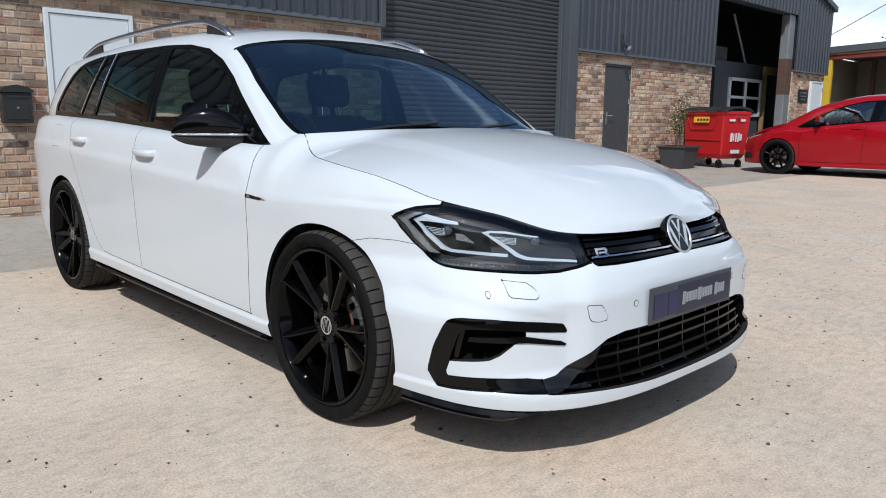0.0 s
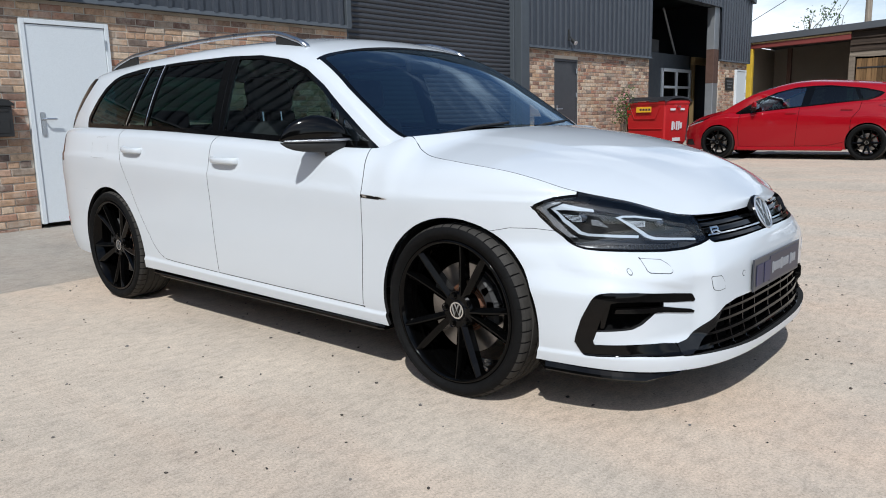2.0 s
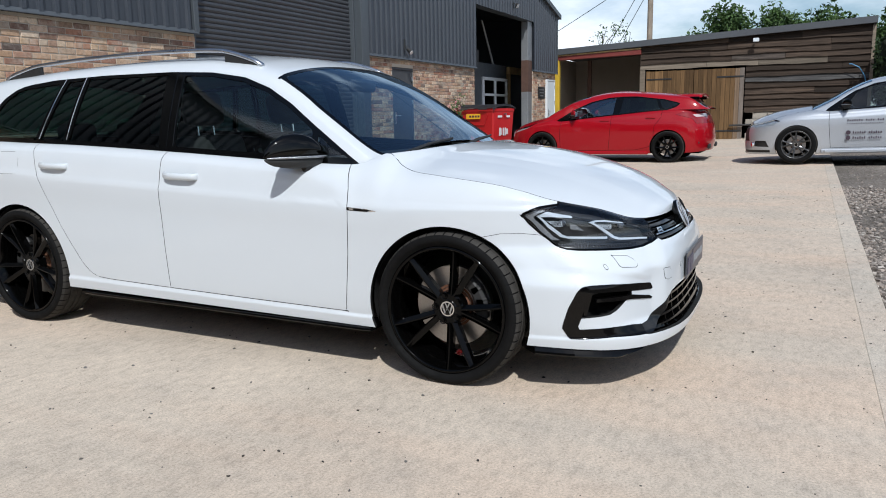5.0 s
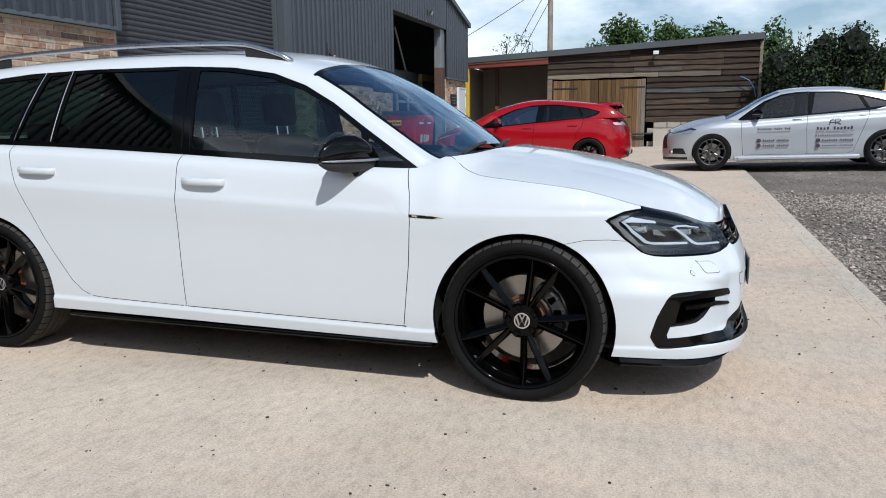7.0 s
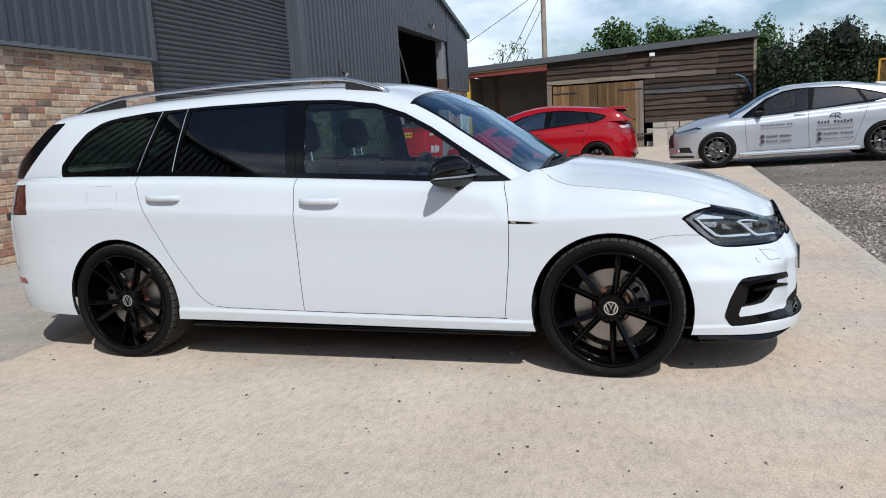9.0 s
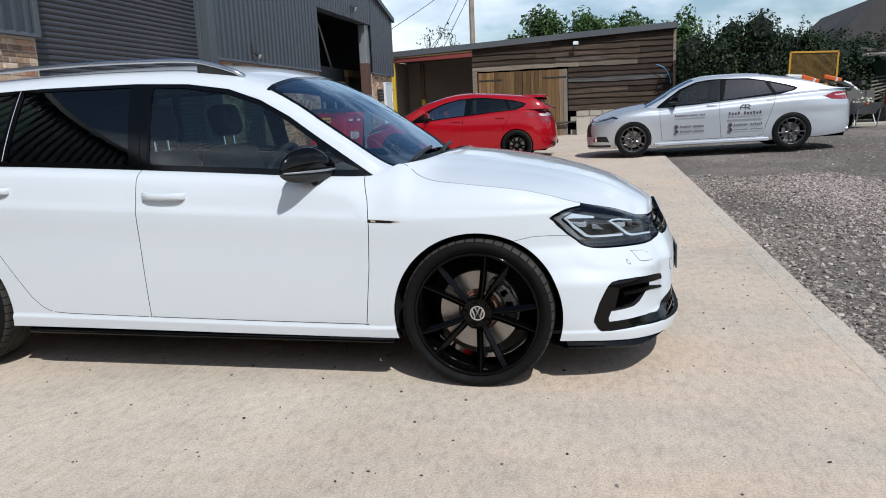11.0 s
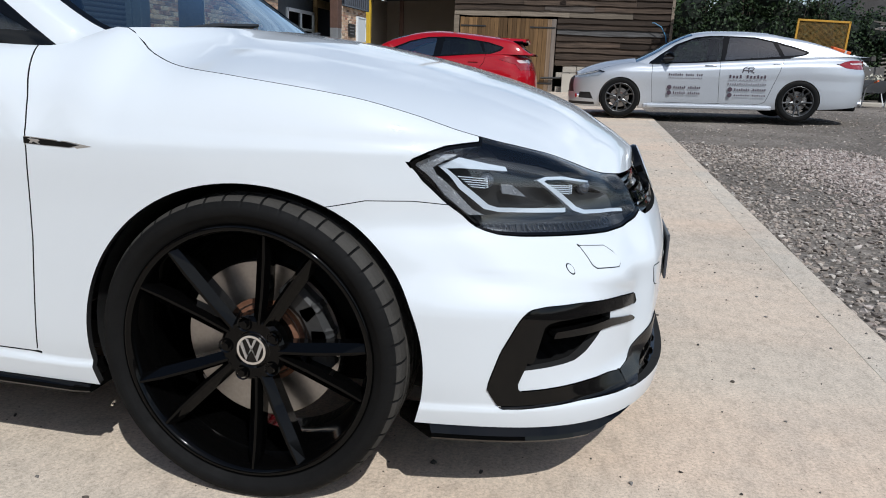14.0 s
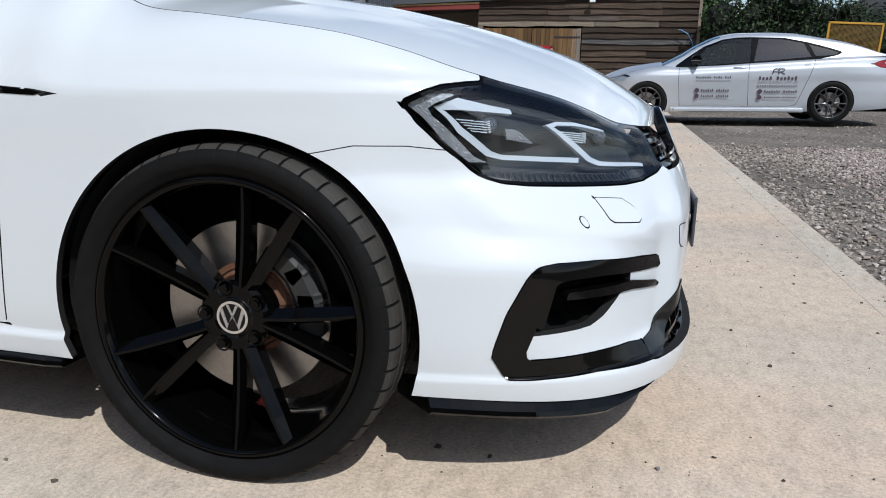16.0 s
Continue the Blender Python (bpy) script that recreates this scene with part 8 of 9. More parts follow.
def waste_bin():
    x, y = -5.71, 13.14
    t = thing("waste_bin", pose(x, y, ground_z(x, y), 0, 0, -17.7) @ Matrix.Diagonal((0.86, 0.73, 0.93, 1)), "red four-wheeled waste bin with a dark grey lid", "waste bin")
    # long face looks to -y, short face to +x
    bm = bmesh.new()
    rows = []
    for z, sx, sy in ((0.20, 0.56, 0.42), (0.30, 0.62, 0.47), (1.16, 0.68, 0.53), (1.20, 0.70, 0.55), (1.26, 0.70, 0.55)):
        rows.append([bm.verts.new((a * sx, b * sy, z)) for a, b in ((-1, -0.94), (-0.94, -1), (0.94, -1), (1, -0.94), (1, 0.94), (0.94, 1), (-0.94, 1), (-1, 0.94))])
    for i in range(len(rows) - 1):
        for k in range(8):
            bm.faces.new((rows[i][k], rows[i][(k + 1) % 8], rows[i + 1][(k + 1) % 8], rows[i + 1][k]))
    bm.faces.new(rows[0][::-1])
    body = part("bin_body", bm, BINRED, t)
    bm = bmesh.new()
    rows = []
    for q in range(9):
        a = q / 8
        yy = -0.58 + 1.16 * a
        zz = 1.27 + 0.10 * math.sin(math.pi * a) ** 0.6
        rows.append([bm.verts.new((s * 0.73, yy, z2)) for s, z2 in ((-1, zz - 0.05), (-0.97, zz), (0.97, zz), (1, zz - 0.05))])
    for i in range(8):
        for k in range(3):
            bm.faces.new((rows[i][k], rows[i][k + 1], rows[i + 1][k + 1], rows[i + 1][k]))
    bmesh.ops.solidify(bm, geom=bm.faces[:], thickness=0.02)
    part("lid", bm, BINLID, t, "dark grey domed lid")
    for s in (-1, 1):
        part("lid_handle", box((0.30, 0.03, 0.03), (s * 0.35, -0.60, 1.25), 0.008), BINLID, t)
        part("trunnion", rod((s * 0.69, 0, 1.12), (s * 0.77, 0, 1.12), 0.025), STEEL, t)
    part("panel_rib", tube([(-0.50, -0.545, 1.12), (-0.36, -0.535, 0.86), (0.36, -0.535, 0.86), (0.50, -0.545, 1.12)], 0.012, 6), BINRED, body)
    part("panel_rib", box((1.16, 0.02, 0.02), (0, -0.515, 0.62), 0.006), BINRED, body)
    part("sticker", box((0.52, 0.006, 0.13), (-0.02, -0.560, 1.07), 0.002, turn=Matrix.Rotation(radians(-4), 3, "X")), STICKER, t, "yellow warning sticker")
    bm = bmesh.new()
    for k in range(4):
        box((0.07, 0.004, 0.05), (-0.12 + 0.10 * k, -0.565, 1.07), 0, bm)
    part("sticker_print", bm, INK, t)
    bm = bmesh.new()
    for k, (w, h) in enumerate(((0.09, 0.20), (0.04, 0.16), (0.06, 0.20), (0.06, 0.20), (0.09, 0.14))):
        box((0.004, w, h), (0.668, -0.18 + 0.09 * k, 0.68), 0.001, bm, Matrix.Rotation(radians(4), 3, "Y"))
    part("side_mark", bm, PALE, t, "white blocks of a logo")
    for size, at in (((0.004, 0.22, 0.05), (0.70, -0.22, 1.06)), ((0.004, 0.18, 0.05), (0.70, 0.20, 1.06)), ((0.004, 0.34, 0.08), (0.645, 0.02, 0.36))):
        part("side_print", box(size, at), PALE, t, "small pale printed bar")
    for sx in (-0.48, 0.48):
        for sy in (-0.38, 0.38):
            c = new("castor")
            c.parent = t
            part("castor_fork", box((0.06, 0.05, 0.12), (sx, sy, 0.17), 0.008), STEEL, c)
            part("castor_wheel", rod((sx, sy - 0.025, 0.09), (sx, sy + 0.025, 0.09), 0.09, n=20), BLACKRUB, c)
    return t


def leaf_cloud(rng, centres, radii, count, size, squash=1.0, shape=None):
    """Many small bent leaves thrown over a set of clumps: vertices and faces."""
    n = count
    k = rng.choice(len(centres), n, p=np.array(radii) ** 2 / np.sum(np.array(radii) ** 2))
    d = rng.standard_normal((n, 3))
    d /= np.linalg.norm(d, axis=1, keepdims=True)
    rr = np.array(radii)[k] * rng.uniform(0.55, 1.08, n) ** 0.5
    c = np.array(centres)[k] + d * rr[:, None] * np.array([1, 1, squash])
    nrm = d + 0.9 * rng.standard_normal((n, 3)) + np.array([0, 0, 0.5])
    nrm /= np.linalg.norm(nrm, axis=1, keepdims=True)
    u = np.cross(nrm, rng.standard_normal((n, 3)))
    u /= np.linalg.norm(u, axis=1, keepdims=True)
    w = np.cross(nrm, u)
    s = size * rng.uniform(0.6, 1.35, n)[:, None]
    a, b_ = c - u * s, c + u * s
    m1, m2 = c + w * s * 0.55 + nrm * s * 0.15, c - w * s * 0.55 + nrm * s * 0.15
    V = np.stack([a, m2, b_, m1], 1).reshape(-1, 3)
    F = np.arange(4 * n).reshape(-1, 4)
    return V, F


def leaf_mesh(name, V, F, mat):
    me = bpy.data.meshes.new(name)
    me.from_pydata(V.tolist(), [], F.tolist())
    me.materials.append(mat)
    return me


def planter():
    x, y = -5.95, 12.05
    z = ground_z(x, y)
    t = thing("planter", pose(x, y, z), "dark square planter of weathered boards", "planter")
    bm = bmesh.new()
    rows = [[bm.verts.new((a * s, b * s, zz)) for a, b in ((-1, -1), (1, -1), (1, 1), (-1, 1))] for s, zz in ((0.24, 0.0), (0.30, 0.42), (0.33, 0.43), (0.33, 0.46), (0.27, 0.46), (0.26, 0.38))]
    for i in range(5):
        for k in range(4):
            bm.faces.new((rows[i][k], rows[i][(k + 1) % 4], rows[i + 1][(k + 1) % 4], rows[i + 1][k]))
    bm.faces.new(rows[0][::-1])
    bm.faces.new(rows[-1])
    part("pot", bm, BINLID, t)
    rng = np.random.default_rng(31)
    p = thing("rose_bush", pose(x, y, z + 0.40), "thin rose bush with pale pink flowers in the planter", "shrub")
    tips = []
    bm = bmesh.new()
    for k in range(9):
        a = rng.uniform(0, 2 * np.pi)
        top = Vector((0.30 * math.cos(a) * rng.random(), 0.30 * math.sin(a) * rng.random(), rng.uniform(0.55, 1.0)))
        tube([(0.04 * math.cos(a), 0.04 * math.sin(a), 0), top * 0.5 + Vector((0, 0, 0.05)), top], [0.010, 0.007, 0.003], 5, bm)
        tips += [tuple(top), tuple(top * 0.7)]
    part("stems", bm, BARK, p)
    V, F = leaf_cloud(rng, tips, [0.14] * len(tips), 420, 0.026)
    child("foliage", leaf_mesh("foliage", V, F, LEAF), p)
    for q in tips[::2]:
        V, F = leaf_cloud(rng, [q], [0.035], 16, 0.024)
        child("rose", leaf_mesh("rose", V, F, PETAL), p)


# ---- hedge, trees, pole and wires ----
def hedge():
    rng = np.random.default_rng(41)
    t = thing("hedge", Matrix(), "tall dense dark green hedge behind the yard", "hedge")
    centres, radii = [], []
    for x in np.arange(3.45, 22, 0.55):
        h = float(np.interp(x, [2.9, 4, 5, 6.1, 6.8, 8.7, 22], [2.75, 2.95, 3.2, 2.95, 2.55, 2.35, 2.4])) + 0.12 * math.sin(2.9 * x + 1)
        for z in np.arange(0.5, h, 0.5):
            centres.append((x + rng.uniform(-0.2, 0.2), 21.0 + rng.uniform(-0.25, 0.35) + (0.8 if x > 7 else 0), z + 0.2))
            radii.append(rng.uniform(0.42, 0.68))
    for x in np.arange(3.6, 24, 0.9):
        for z in np.arange(0.8, 2.5 + 0.2 * math.sin(x), 0.7):
            centres.append((x, 23.2 + rng.uniform(-0.3, 0.3), z + 0.3))
            radii.append(rng.uniform(0.6, 0.85))
    V, F = leaf_cloud(rng, centres, radii, 85000, 0.055)
    child("foliage", leaf_mesh("foliage", V, F, HEDGE), t)
    # near-black balls put the shade between the leaves into the hedge
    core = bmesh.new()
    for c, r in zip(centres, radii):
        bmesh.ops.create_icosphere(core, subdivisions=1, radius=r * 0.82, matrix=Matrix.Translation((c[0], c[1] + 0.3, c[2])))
    part("hedge_shade_core", core, HEDGE_SHADE, t)
    bm = bmesh.new()
    for k in range(34):
        x = rng.uniform(3.4, 7.0)
        h = 3.05 + rng.uniform(0.0, 0.65)
        a = Vector((x, 21.0, 2.6))
        b_ = Vector((x + rng.uniform(-0.25, 0.25), 21.0 + rng.uniform(-0.2, 0.2), h))
        tube([a, (a + b_) / 2, b_], [0.012, 0.008, 0.003], 4, bm)
        V, F = leaf_cloud(rng, [tuple(a.lerp(b_, q)) for q in (0.4, 0.6, 0.8, 1.0)], [0.09, 0.08, 0.07, 0.05], 40, 0.04)
        child("shoot_leaves", leaf_mesh("shoot_leaves", V, F, HEDGE), t)
    tagged(part("shoot_stems", bm, BARK, t), kind="stuff")


def tree(x, y, height, spread, seed, label, mat, leaves, size, thin=False):
    rng = np.random.default_rng(seed)
    z0 = ground_z(x, y) - 0.05
    t = thing("tree", pose(x, y, z0), label, "tree", "trees behind the shed")
    bm = tube([(0, 0, 0), (0.1, 0.05, height * 0.3), (0.0, 0.1, height * 0.55), (0.05, 0, height * 0.85)], [0.16 if not thin else 0.05, 0.13 if not thin else 0.04, 0.08 if not thin else 0.03, 0.02], 8)
    part("trunk", bm, BARK, t)
    centres, radii = [], []
    for k in range(16 if not thin else 12):
        a = rng.uniform(0, 2 * np.pi)
        q = rng.uniform(0.35, 0.8) if not thin else rng.uniform(0.3, 0.75)
        base = Vector((0.03, 0.05, height * q))
        reach = spread * (1.1 - 0.6 * q) * rng.uniform(0.6, 1.0)
        tip = base + Vector((reach * math.cos(a), reach * math.sin(a), height * rng.uniform(0.08, 0.24)))
        mid = base.lerp(tip, 0.5) + Vector((0, 0, 0.1))
        part("limb", tube([base, mid, tip], [0.05 if not thin else 0.018, 0.03 if not thin else 0.012, 0.008], 6), BARK, t)
        for w in (0.45, 0.7, 0.95, 1.1):
            c = base.lerp(tip, w)
            for _ in range(2 if not thin else 1):
                centres.append((c.x + rng.uniform(-0.25, 0.25), c.y + rng.uniform(-0.25, 0.25), c.z + rng.uniform(-0.15, 0.3)))
                radii.append(rng.uniform(0.22, 0.5) * (1 if not thin else 0.45))
    V, F = leaf_cloud(rng, centres, radii, leaves, size)
    child("crown", leaf_mesh("crown", V, F, mat), t)


def pole_and_wires():
    x, y = -5.35, 31.5
    t = thing("utility_pole", pose(x, y, ground_z(x, y)), "round wooden utility pole behind the shed", "utility pole")
    part("pole", rod((0, 0, 0), (0, 0, 9.0), 0.14, 0.11, 16), POLE, t)
    part("pole_cap", rod((0, 0, 9.0), (0, 0, 9.05), 0.13, 0.10, 16), BLACKIRON, t)
    for (dx, dy, z0, z1, sag) in ((-13.0, -0.5, 7.35, 0.9, 0.35), (-4.05, 0.0, 7.29, 0.4, 0.0), (-3.6, 0.1, 6.6, 0.4, 0.0), (-14, -9, 8.2, 7.0, 1.0)):
        pts = [(x + dx * q, y + dy * q, z0 + (z1 - z0) * q - 4 * sag * q * (1 - q)) for q in np.linspace(0, 1, 13)]
        solid("overhead_wire", tube(pts, 0.014, 4), BLACKIRON, "thin overhead wire from the pole", "wire", "overhead wires")
    pts = [(x + 45 * q, y + 8 * q, 7.6 + 0.6 * q - 2.2 * q * (1 - q)) for q in np.linspace(0, 1, 17)]
    solid("overhead_wire", tube(pts, 0.014, 4), BLACKIRON, "thin overhead wire from the pole", "wire", "overhead wires")


def barn():
    t = thing("barn", pose(19.0, 47.0, 0.3), "dark old barn roof beyond the hedge", "barn")
    part("wall", box((12, 10, 3.4), (0, 0, 1.7)), PANELWALL, t)
    bm = prism([(-6.0, 3.2), (-5.4, 4.4), (-4.9, 4.95), (-3.8, 6.0), (-1.7, 6.4), (6.0, 6.9), (9.0, 3.2)], 11)
    part("roof", bm, FARROOF, t, m=pose(0, -5.5, 0))


FARROOF = worn("old_dark_tiles", (0.055, 0.05, 0.048), 0.9, 0.3, 3, 0.5, fine=12, distance=0.05)
HEDGE_SHADE = material("hedge_shade_core", (0.006, 0.010, 0.005), 0.95)


# ---- clutter at the edge of the yard ----
ORANGE = worn("orange_plastic", (0.62, 0.11, 0.02), 0.5, 0.15, 8, 0.1)
ORANGERUST = worn("orange_mixer_paint", (0.38, 0.062, 0.02), 0.65, 0.35, 10, 0.3)
MESHYELLOW = worn("yellow_frame_paint", (0.46, 0.24, 0.02), 0.5, 0.15, 10, 0.1)
MESHDARK = worn("amber_mesh", (0.20, 0.115, 0.02), 0.7, 0.3, 10, 0.1)
GREENPAINT = worn("green_machine_paint", (0.008, 0.040, 0.020), 0.5, 0.25, 6, 0.1)
GREYTIMBER = wood_mat("grey_scrap_timber", (0.20, 0.18, 0.155), 0)
BRUSHWOOD = island_mat("brushwood", [(0.08, 0.06, 0.04), (0.13, 0.10, 0.068), (0.055, 0.045, 0.035)], 0.95, 30)
TRAILERGREY = worn("rusty_grey_trailer", (0.115, 0.108, 0.10), 0.7, 0.4, 10, 0.2)
PURPLE = material("purple_sack", (0.10, 0.03, 0.16), 0.5)
SHEETWHITE = worn("white_tarp", (0.62, 0.63, 0.62), 0.6, 0.15, 6, 0.2)


def mesh_panel():
    t = thing("mesh_panel", pose(6.18, 18.6, 0.85, 0, 2, -2), "upright yellow-framed steel mesh panel", "mesh panel")
    for size, at in (((0.05, 0.05, 1.5), (-0.60, 0, 0.75)), ((0.05, 0.05, 1.5), (0.60, 0, 0.75)), ((1.25, 0.05, 0.05), (0, 0, 1.48)), ((1.25, 0.05, 0.05), (0, 0, 0.62))):
        part("frame_bar", box(size, at, 0.006), MESHYELLOW, t)
    bm = bmesh.new()
    for k in range(44):
        box((0.007, 0.006, 0.86), (-0.58 + 0.027 * k, 0, 1.05), 0, bm)
    for k in range(32):
        box((1.16, 0.006, 0.007), (0, 0.008, 0.64 + 0.027 * k), 0, bm)
    part("mesh_infill", bm, MESHDARK, t, "rusty amber mesh")


def wheelbarrow(x, y, turn_z, standing, tray, label):
    z = ground_z(x, y) - 0.04
    m = pose(x, y, z, 0, 0, turn_z) @ (pose(0, 0, 0.80, 0, 80, 0) @ Matrix.Scale(0.86, 4) if standing else Matrix())
    t = thing("wheelbarrow", m, label, "wheelbarrow", "wheelbarrows")
    bm = bmesh.new()
    rows = [[bm.verts.new((px, s * w, pz)) for px, s, w in ((a, -1, b_), (c, -1, d), (c, 1, d), (a, 1, b_))] for (a, b_, c, d, pz) in ((-0.30, 0.20, 0.28, 0.20, 0.34), (-0.45, 0.33, 0.50, 0.30, 0.62))]
    for k in range(4):
        bm.faces.new((rows[0][k], rows[0][(k + 1) % 4], rows[1][(k + 1) % 4], rows[1][k]))
    bm.faces.new(rows[0][::-1])
    bmesh.ops.solidify(bm, geom=bm.faces[:], thickness=0.012)
    part("tray", bm, tray, t)
    for s in (-1, 1):
        part("handle", tube([(0.72, s * 0.05, 0.20), (0.2, s * 0.20, 0.33), (-0.55, s * 0.27, 0.52), (-0.95, s * 0.28, 0.60)], 0.017, 8), RAWSTEEL, t)
        part("grip", tube([(-0.82, s * 0.279, 0.574), (-0.97, s * 0.281, 0.605)], 0.022, 8), ORANGE, t)
        part("leg", tube([(-0.10, s * 0.22, 0.36), (-0.28, s * 0.25, 0.02), (-0.42, s * 0.26, 0.46)], 0.015, 8), RAWSTEEL, t)
    part("barrow_wheel", lathe([(0.10, -0.03), (0.17, -0.045), (0.195, 0.0), (0.17, 0.045), (0.10, 0.03)], 28, closed=True), BLACKRUB, t, m=pose(0.72, 0, 0.195))
    return t


def clutter():
    rng = np.random.default_rng(51)
    mesh_panel()
    # low trailer with scrap in it
    x, y = 6.5, 18.55
    z = ground_z(x, y) - 0.04
    t = thing("flat_trailer", pose(x, y, z), "grey drop-side trailer piled with scrap", "trailer")
    part("trailer_bed", box((2.2, 1.1, 0.10), (0, 0, 0.48), 0.01), TRAILERGREY, t)
    for size, at in (((2.2, 0.04, 0.40), (0, -0.55, 0.72)), ((2.2, 0.04, 0.40), (0, 0.55, 0.72)), ((0.04, 1.1, 0.40), (-1.1, 0, 0.72))):
        part("side_board", box(size, at, 0.006), TRAILERGREY, t)
    part("tail_board", box((0.03, 0.95, 0.40), (1.32, -0.05, 0.60), 0.006, turn=Matrix.Rotation(radians(58), 3, "Y")), TRAILERGREY, t)
    for s in (-1, 1):
        part("trailer_wheel", lathe([(0.12, -0.08), (0.26, -0.09), (0.28, 0.0), (0.26, 0.09), (0.12, 0.08)], 28, closed=True), BLACKRUB, t, m=pose(0.1, s * 0.66, 0.28))
    part("tow_bar", rod((-1.1, 0, 0.46), (-1.8, 0, 0.44), 0.035), TRAILERGREY, t)
    bm = bmesh.new()
    for k in range(60):
        c = Vector((x + rng.uniform(-1.0, 0.85), y + rng.uniform(-0.5, 0.45), z + rng.uniform(0.58, 1.22)))
        box((rng.uniform(0.12, 0.5), rng.uniform(0.05, 0.3), rng.uniform(0.03, 0.12)), tuple(c), 0, bm, Matrix.Rotation(rng.uniform(-0.6, 0.6), 3, "Y") @ Matrix.Rotation(rng.uniform(-1, 1), 3, "Z"))
    solid("scrap_heap", bm, SCRAP, "heap of dark mixed scrap in the trailer", "scrap", kind="stuff")
    for k, (px, pz, a, mat, w, h) in enumerate(((6.02, 1.60, 20, ORANGE, 0.46, 0.13), (6.57, 1.60, 15, ORANGE, 0.46, 0.11), (5.62, 1.68, 4, SHEETWHITE, 0.40, 0.12))):
        b_ = solid("plastic_barrier", box((w, 0.16, h), (0, 0, 0), 0.02, segments=2), mat, "orange plastic road barrier lying on scrap" if mat is ORANGE else "white plastic panel lying on scrap", "barrier", "barriers", m=pose(px, y - 0.45, pz, 8, a, 5))
        if mat is ORANGE:
            part("white_band", box((0.05, 0.164, h + 0.003), (0.10 * (1 if k else 1), 0, 0), 0.0), SHEETWHITE, b_)
        bm = rod((px, y - 0.40, z + 1.0), (px, y - 0.44, pz - h / 2 + 0.01), 0.05, n=6)
        solid("scrap_prop", bm, SCRAP, "dark scrap bar standing in the trailer", "scrap", "scrap on the trailer")
    for k in range(5):
        a0 = (6.85 + 0.07 * k, y - 0.50, 1.50 - 0.06 * k)
        pts = [a0, (a0[0] + 0.14, a0[1] - 0.03, a0[2] - 0.08), (a0[0] + 0.24, a0[1] + 0.04 * (k % 2), a0[2] - 0.20), (a0[0] + 0.22, a0[1], a0[2] - 0.36)]
        solid("scrap_sheet", tube(pts, [0.03, 0.05, 0.045, 0.03], 5), SHEETWHITE if k % 2 == 0 else GREYTARP, "crumpled pale sheet on the trailer", "scrap", "scrap on the trailer")
    wheelbarrow(6.92, 16.75, 96, False, RAWSTEEL, "grey steel wheelbarrow full of rubble")
    V, F = leaf_cloud(rng, [(6.92, 16.75, ground_z(6.8, 16.7) + 0.60)], [0.26], 110, 0.06, 0.4)
    ob = new("rubble", leaf_mesh("rubble", V, F, BRUSHPALE))
    tagged(ob, "pale broken rubble in the wheelbarrow", "rubble", kind="stuff")
    wheelbarrow(7.98, 17.05, 90, True, ORANGERUST, "orange wheelbarrow standing on end")
    # dumper with a green skip
    x, y = 8.95, 18.75
    z = ground_z(x, y) - 0.04
    t = thing("site_dumper", pose(x, y, z), "green site dumper with a roll bar and large black tyres", "dumper")
    bm = prism([(-0.75, 1.05), (-1.0, 1.68), (0.12, 1.68), (0.02, 1.05)], 1.5)
    part("skip", bm, GREENPAINT, t, m=pose(0, -0.75, 0))
    part("skip_rim", tube([(-1.0, -0.76, 1.68), (0.12, -0.76, 1.68)], 0.025, 6), GREENPAINT, t)
    part("chassis", box((2.0, 0.8, 0.35), (0.4, 0, 0.72), 0.03), BLACKIRON, t)
    cover = part("engine_cover", box((0.85, 0.95, 0.95), (0.60, -0.2, 0.95), 0.06, segments=2), BLACKIRON, t, "dark engine cover")
    for k in range(6):
        part("cover_slat", box((0.55, 0.03, 0.04), (0.60, -0.69, 0.72 + 0.11 * k), 0.004), GREENPAINT if k > 2 else PURPLE, cover)
    for px in (-0.18, 0.9):
        for s in (-1, 1):
            part("dumper_wheel", lathe([(0.16, -0.14), (0.36, -0.17), (0.40, -0.08), (0.40, 0.08), (0.36, 0.17), (0.16, 0.14)], 30, closed=True), BLACKRUB, t, m=pose(px, s * 0.78, 0.40))
            part("wheel_hub", lathe([(0.0, -0.10), (0.10, -0.10), (0.16, -0.04), (0.17, 0.06)], 20), BLACKIRON, t, m=pose(px, s * 0.78, 0.40))
    part("roll_bar", tube([(-0.15, -0.85, 0.9), (-0.20, -0.85, 1.75), (-0.10, -0.85, 2.35), (0.05, -0.80, 2.65), (0.5, -0.6, 2.75)], 0.045, 10), RAWSTEEL, t)
    part("seat", box((0.4, 0.45, 0.12), (0.5, 0, 1.5), 0.04), BLACKRUB, t)
    part("guard_rail", tube([(0.15, -0.85, 1.45), (0.5, -0.85, 1.5), (0.9, -0.85, 1.42)], 0.03, 6), GREENPAINT, t)
    # timber and brushwood on the skip
    for k in range(10):
        a = rng.uniform(-9, 9)
        solid("scrap_timber", box((rng.uniform(0.9, 1.6), 0.10, 0.04), (0, 0, 0), 0.004), PALETIMBER if k in (0, 3) else GREYTIMBER, "weathered scrap plank on the dumper", "plank", "scrap planks", m=pose(x - 0.55 + rng.uniform(-0.35, 0.2), y - 0.66 + 0.13 * k, z + 1.75 + 0.022 * k + 0.04 * rng.random(), 0, a, rng.uniform(-14, 14)))
    bm = bmesh.new()
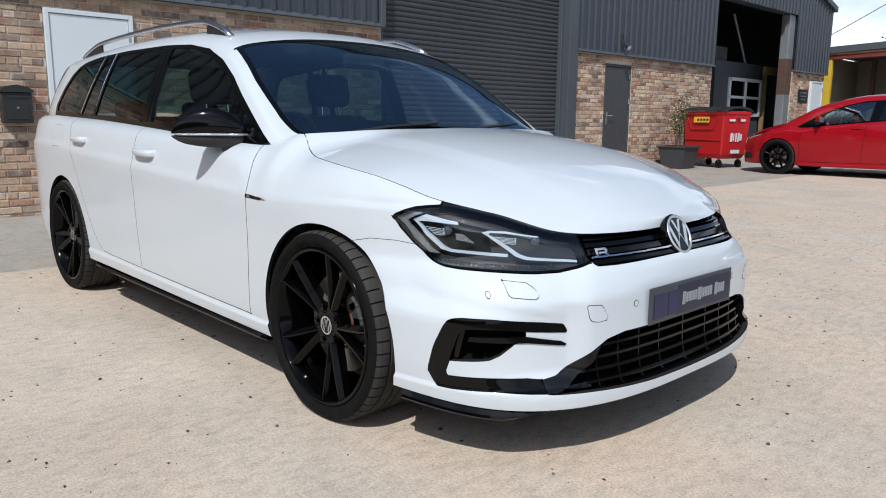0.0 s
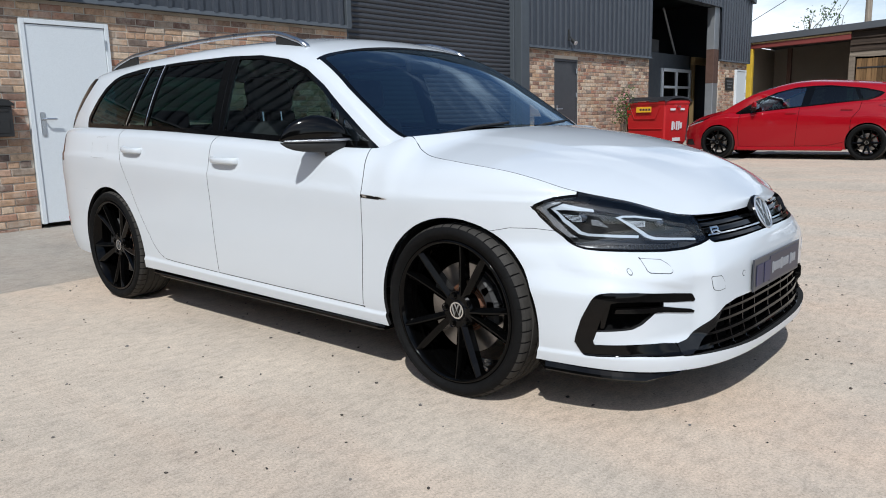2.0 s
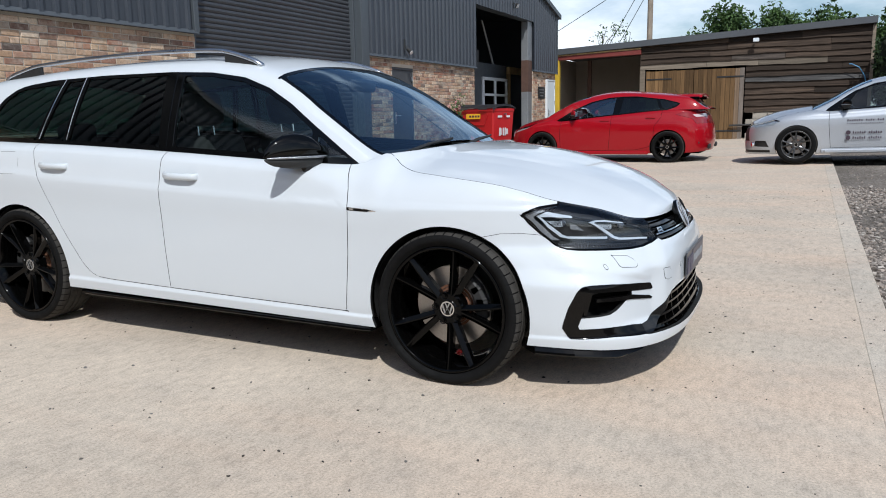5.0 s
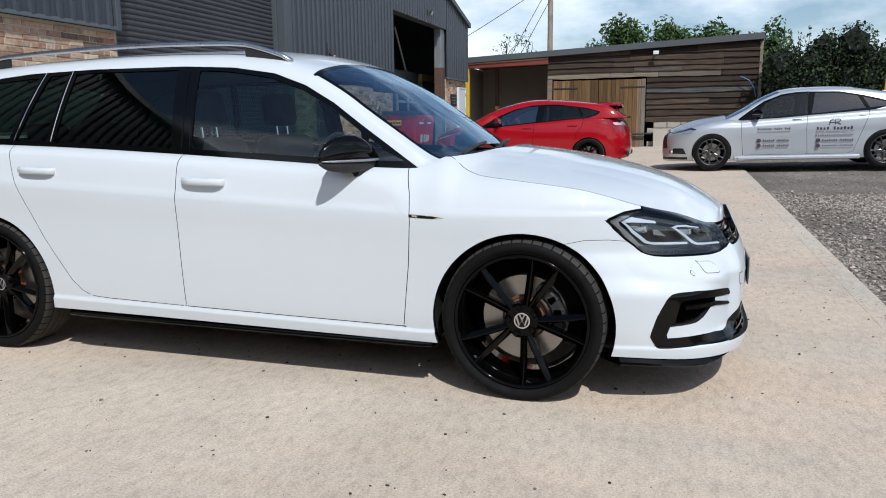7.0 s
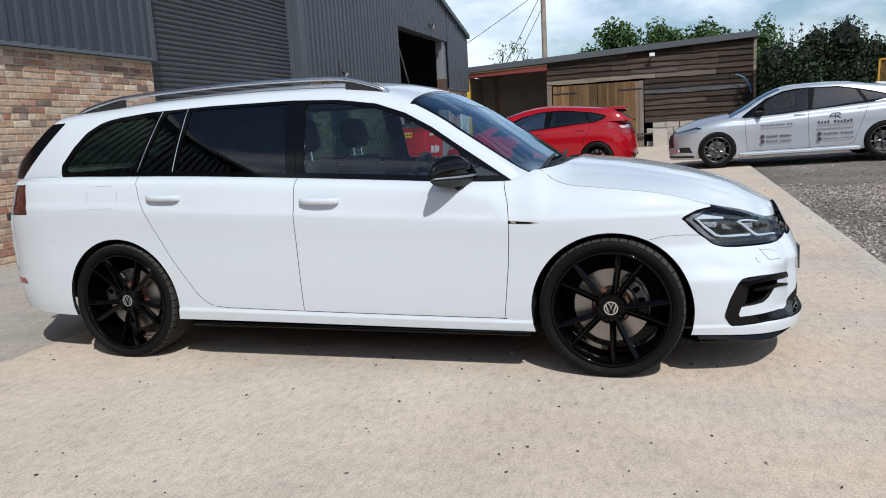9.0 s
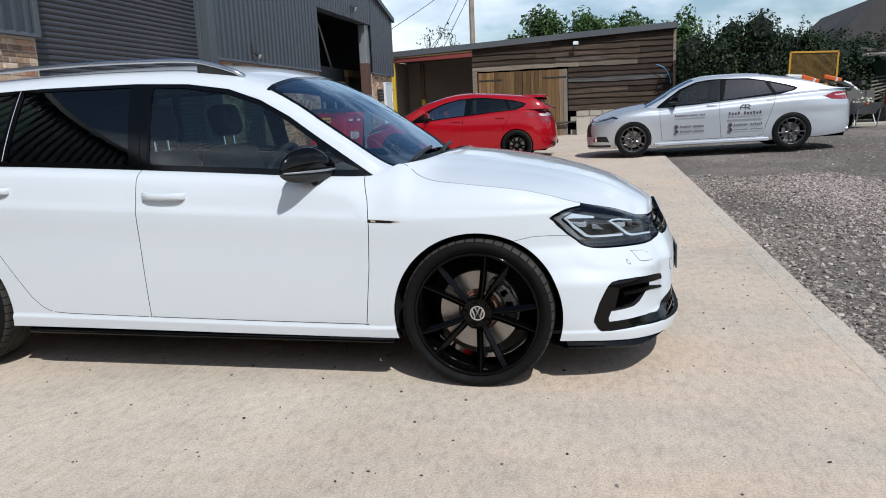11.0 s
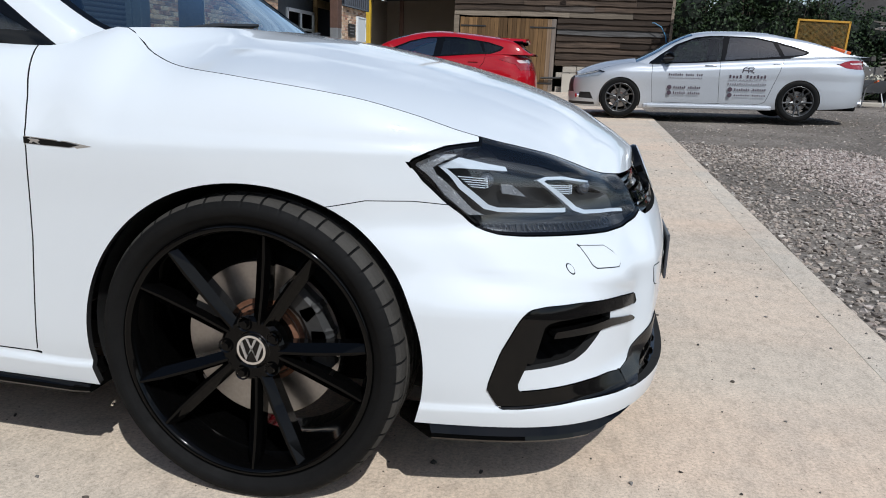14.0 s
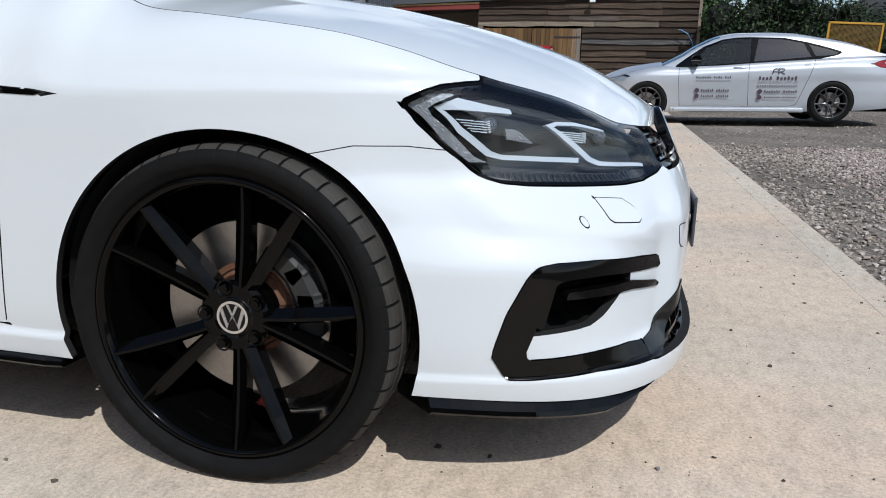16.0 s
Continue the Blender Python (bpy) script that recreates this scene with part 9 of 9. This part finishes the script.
    for k in range(420):
        c = Vector((x + rng.uniform(-0.85, 0.35), y + rng.uniform(-0.6, 0.6), z + 1.95 + 0.65 * rng.random() ** 1.3))
        d = Vector((rng.uniform(-1, 1), rng.uniform(-0.6, 0.6), rng.uniform(-0.5, 0.7))).normalized() * rng.uniform(0.12, 0.32)
        rod(c - d, c + d, 0.009, 0.004, 4, bm)
    solid("brushwood", bm, BRUSHWOOD, "heap of dry brushwood on the dumper", "brushwood", kind="stuff")
    solid("sack", box((0.42, 0.3, 0.30), (0, 0, 0), 0.12, segments=3), PURPLE, "purple plastic sack on the heap", "sack", smooth=True, m=pose(x + 0.40, y - 0.35, z + 2.12, 10, 15, 0))
    # planks leaning in a pile between trailer and dumper
    for k in range(7):
        solid("scrap_timber", box((1.0, 0.10, 0.035), (0, 0, 0), 0.004), GREYTIMBER, "weathered scrap plank leaning in a pile", "plank", "scrap planks", m=pose(7.95 + 0.03 * k, 18.1 + 0.06 * k, ground_z(8, 18) + 0.72 + 0.085 * k, 0, -17 + 2 * k, 4))
    solid("plank_prop", box((0.5, 0.45, 0.9), (8.0, 18.3, ground_z(8, 18) + 0.35), 0.02), SCRAP, "dark crate under the plank pile", "crate")
    solid("low_wall", box((9.0, 0.3, 0.14), (10.6, 17.6, ground_z(9.0, 17.5) - 0.02), 0.03), BLOCK, "low rough kerb of rubble and dust", "kerb", kind="structure")


SCRAP = worn("dark_scrap", (0.045, 0.042, 0.038), 0.8, 0.5, 10, 0.3)
GREYTARP = worn("grey_tarp", (0.22, 0.23, 0.23), 0.6, 0.2, 6, 0.2)
PALETIMBER = wood_mat("pale_scrap_board", (0.46, 0.44, 0.40), 0)
BRUSHPALE = island_mat("pale_rubble", [(0.40, 0.37, 0.30), (0.55, 0.52, 0.42), (0.30, 0.28, 0.24)], 0.9, 40)


# ---- behind the camera: a plain dark sheeted barn and distant hedges, to close the place ----
OLDSHEET = worn("old_black_sheet", (0.022, 0.023, 0.025), 0.7, 0.2, 4, 0.05)


def behind():
    V, F = [], []
    pts = []
    y = -13.0
    for i, x in enumerate(np.arange(-16, 12, 0.25)):
        for dx, dy in ((0.0, 0.0), (0.12, 0.0), (0.15, 0.022), (0.22, 0.022)):
            pts.append((x + dx, y + dy))
    for x, yy in pts:
        V += [(x, yy, -0.05), (x, yy, 4.2)]
    F = [(2 * i, 2 * i + 1, 2 * i + 3, 2 * i + 2) for i in range(len(pts) - 1)]
    ob = new("wall_opposite", mesh_of("wall_opposite", V, F, OLDSHEET, smooth=False))
    tagged(ob, "dark corrugated wall across the yard", "wall", kind="structure")
    solid("wall_opposite_back", box((28.2, 0.2, 4.3), (-2.0, -13.2, 2.1)), ANTHRACITE, "plain back of the dark wall", "wall", kind="structure")
    solid("roof_opposite", prism([(0, 4.15), (-5.5, 6.3), (-11, 4.15), (-11, 4.0), (-5.5, 6.1), (0.1, 4.0)], 28.4), FELT, "dark pitched roof across the yard", "roof", kind="structure", m=pose(-16.2, -12.9, 0, 0, 0, 90) @ pose(0, 0, 0) @ Matrix.Scale(-1, 4, (0, 1, 0)))


def far_green():
    rng = np.random.default_rng(61)
    centres, radii = [], []
    for x in np.arange(-40, 70, 2.4):
        h = 2.2 + 1.2 * math.sin(0.31 * x) + 0.8 * math.sin(0.83 * x + 2)
        for z in np.arange(0.6, h + 1.0, 1.2):
            centres.append((x + rng.uniform(-1, 1), 58 + rng.uniform(-2, 2), z))
            radii.append(rng.uniform(1.0, 1.8))
    V, F = leaf_cloud(rng, centres, radii, 16000, 0.22)
    ob = new("far_hedgerow", leaf_mesh("far_hedgerow", V, F, HEDGE))
    tagged(ob, "distant green hedgerow and trees", "hedgerow", kind="stuff")


waste_bin()
planter()
hedge()
for x, y, h, sp, sd, n in ((-2.7, 30.2, 4.15, 1.5, 71, 6000), (-1.45, 30.0, 4.75, 1.7, 72, 8000), (-0.2, 30.8, 4.45, 1.7, 77, 7000), (0.9, 30.2, 4.3, 1.6, 78, 7000), (2.0, 30.6, 4.6, 1.7, 73, 7000), (3.2, 30.0, 4.05, 1.6, 74, 6000)):
    tree(x, y, h, sp, sd, "leafy green broad tree behind the shed roof", LEAF, n, 0.085)
tree(-6.9, 29.0, 5.0, 1.1, 75, "thin sparse young tree behind the porch", LEAF, 520, 0.055, True)
tree(-5.9, 29.5, 4.5, 0.9, 76, "thin sparse young tree behind the porch", LEAF, 380, 0.055, True)
pole_and_wires()
barn()
clutter()
behind()
far_green()
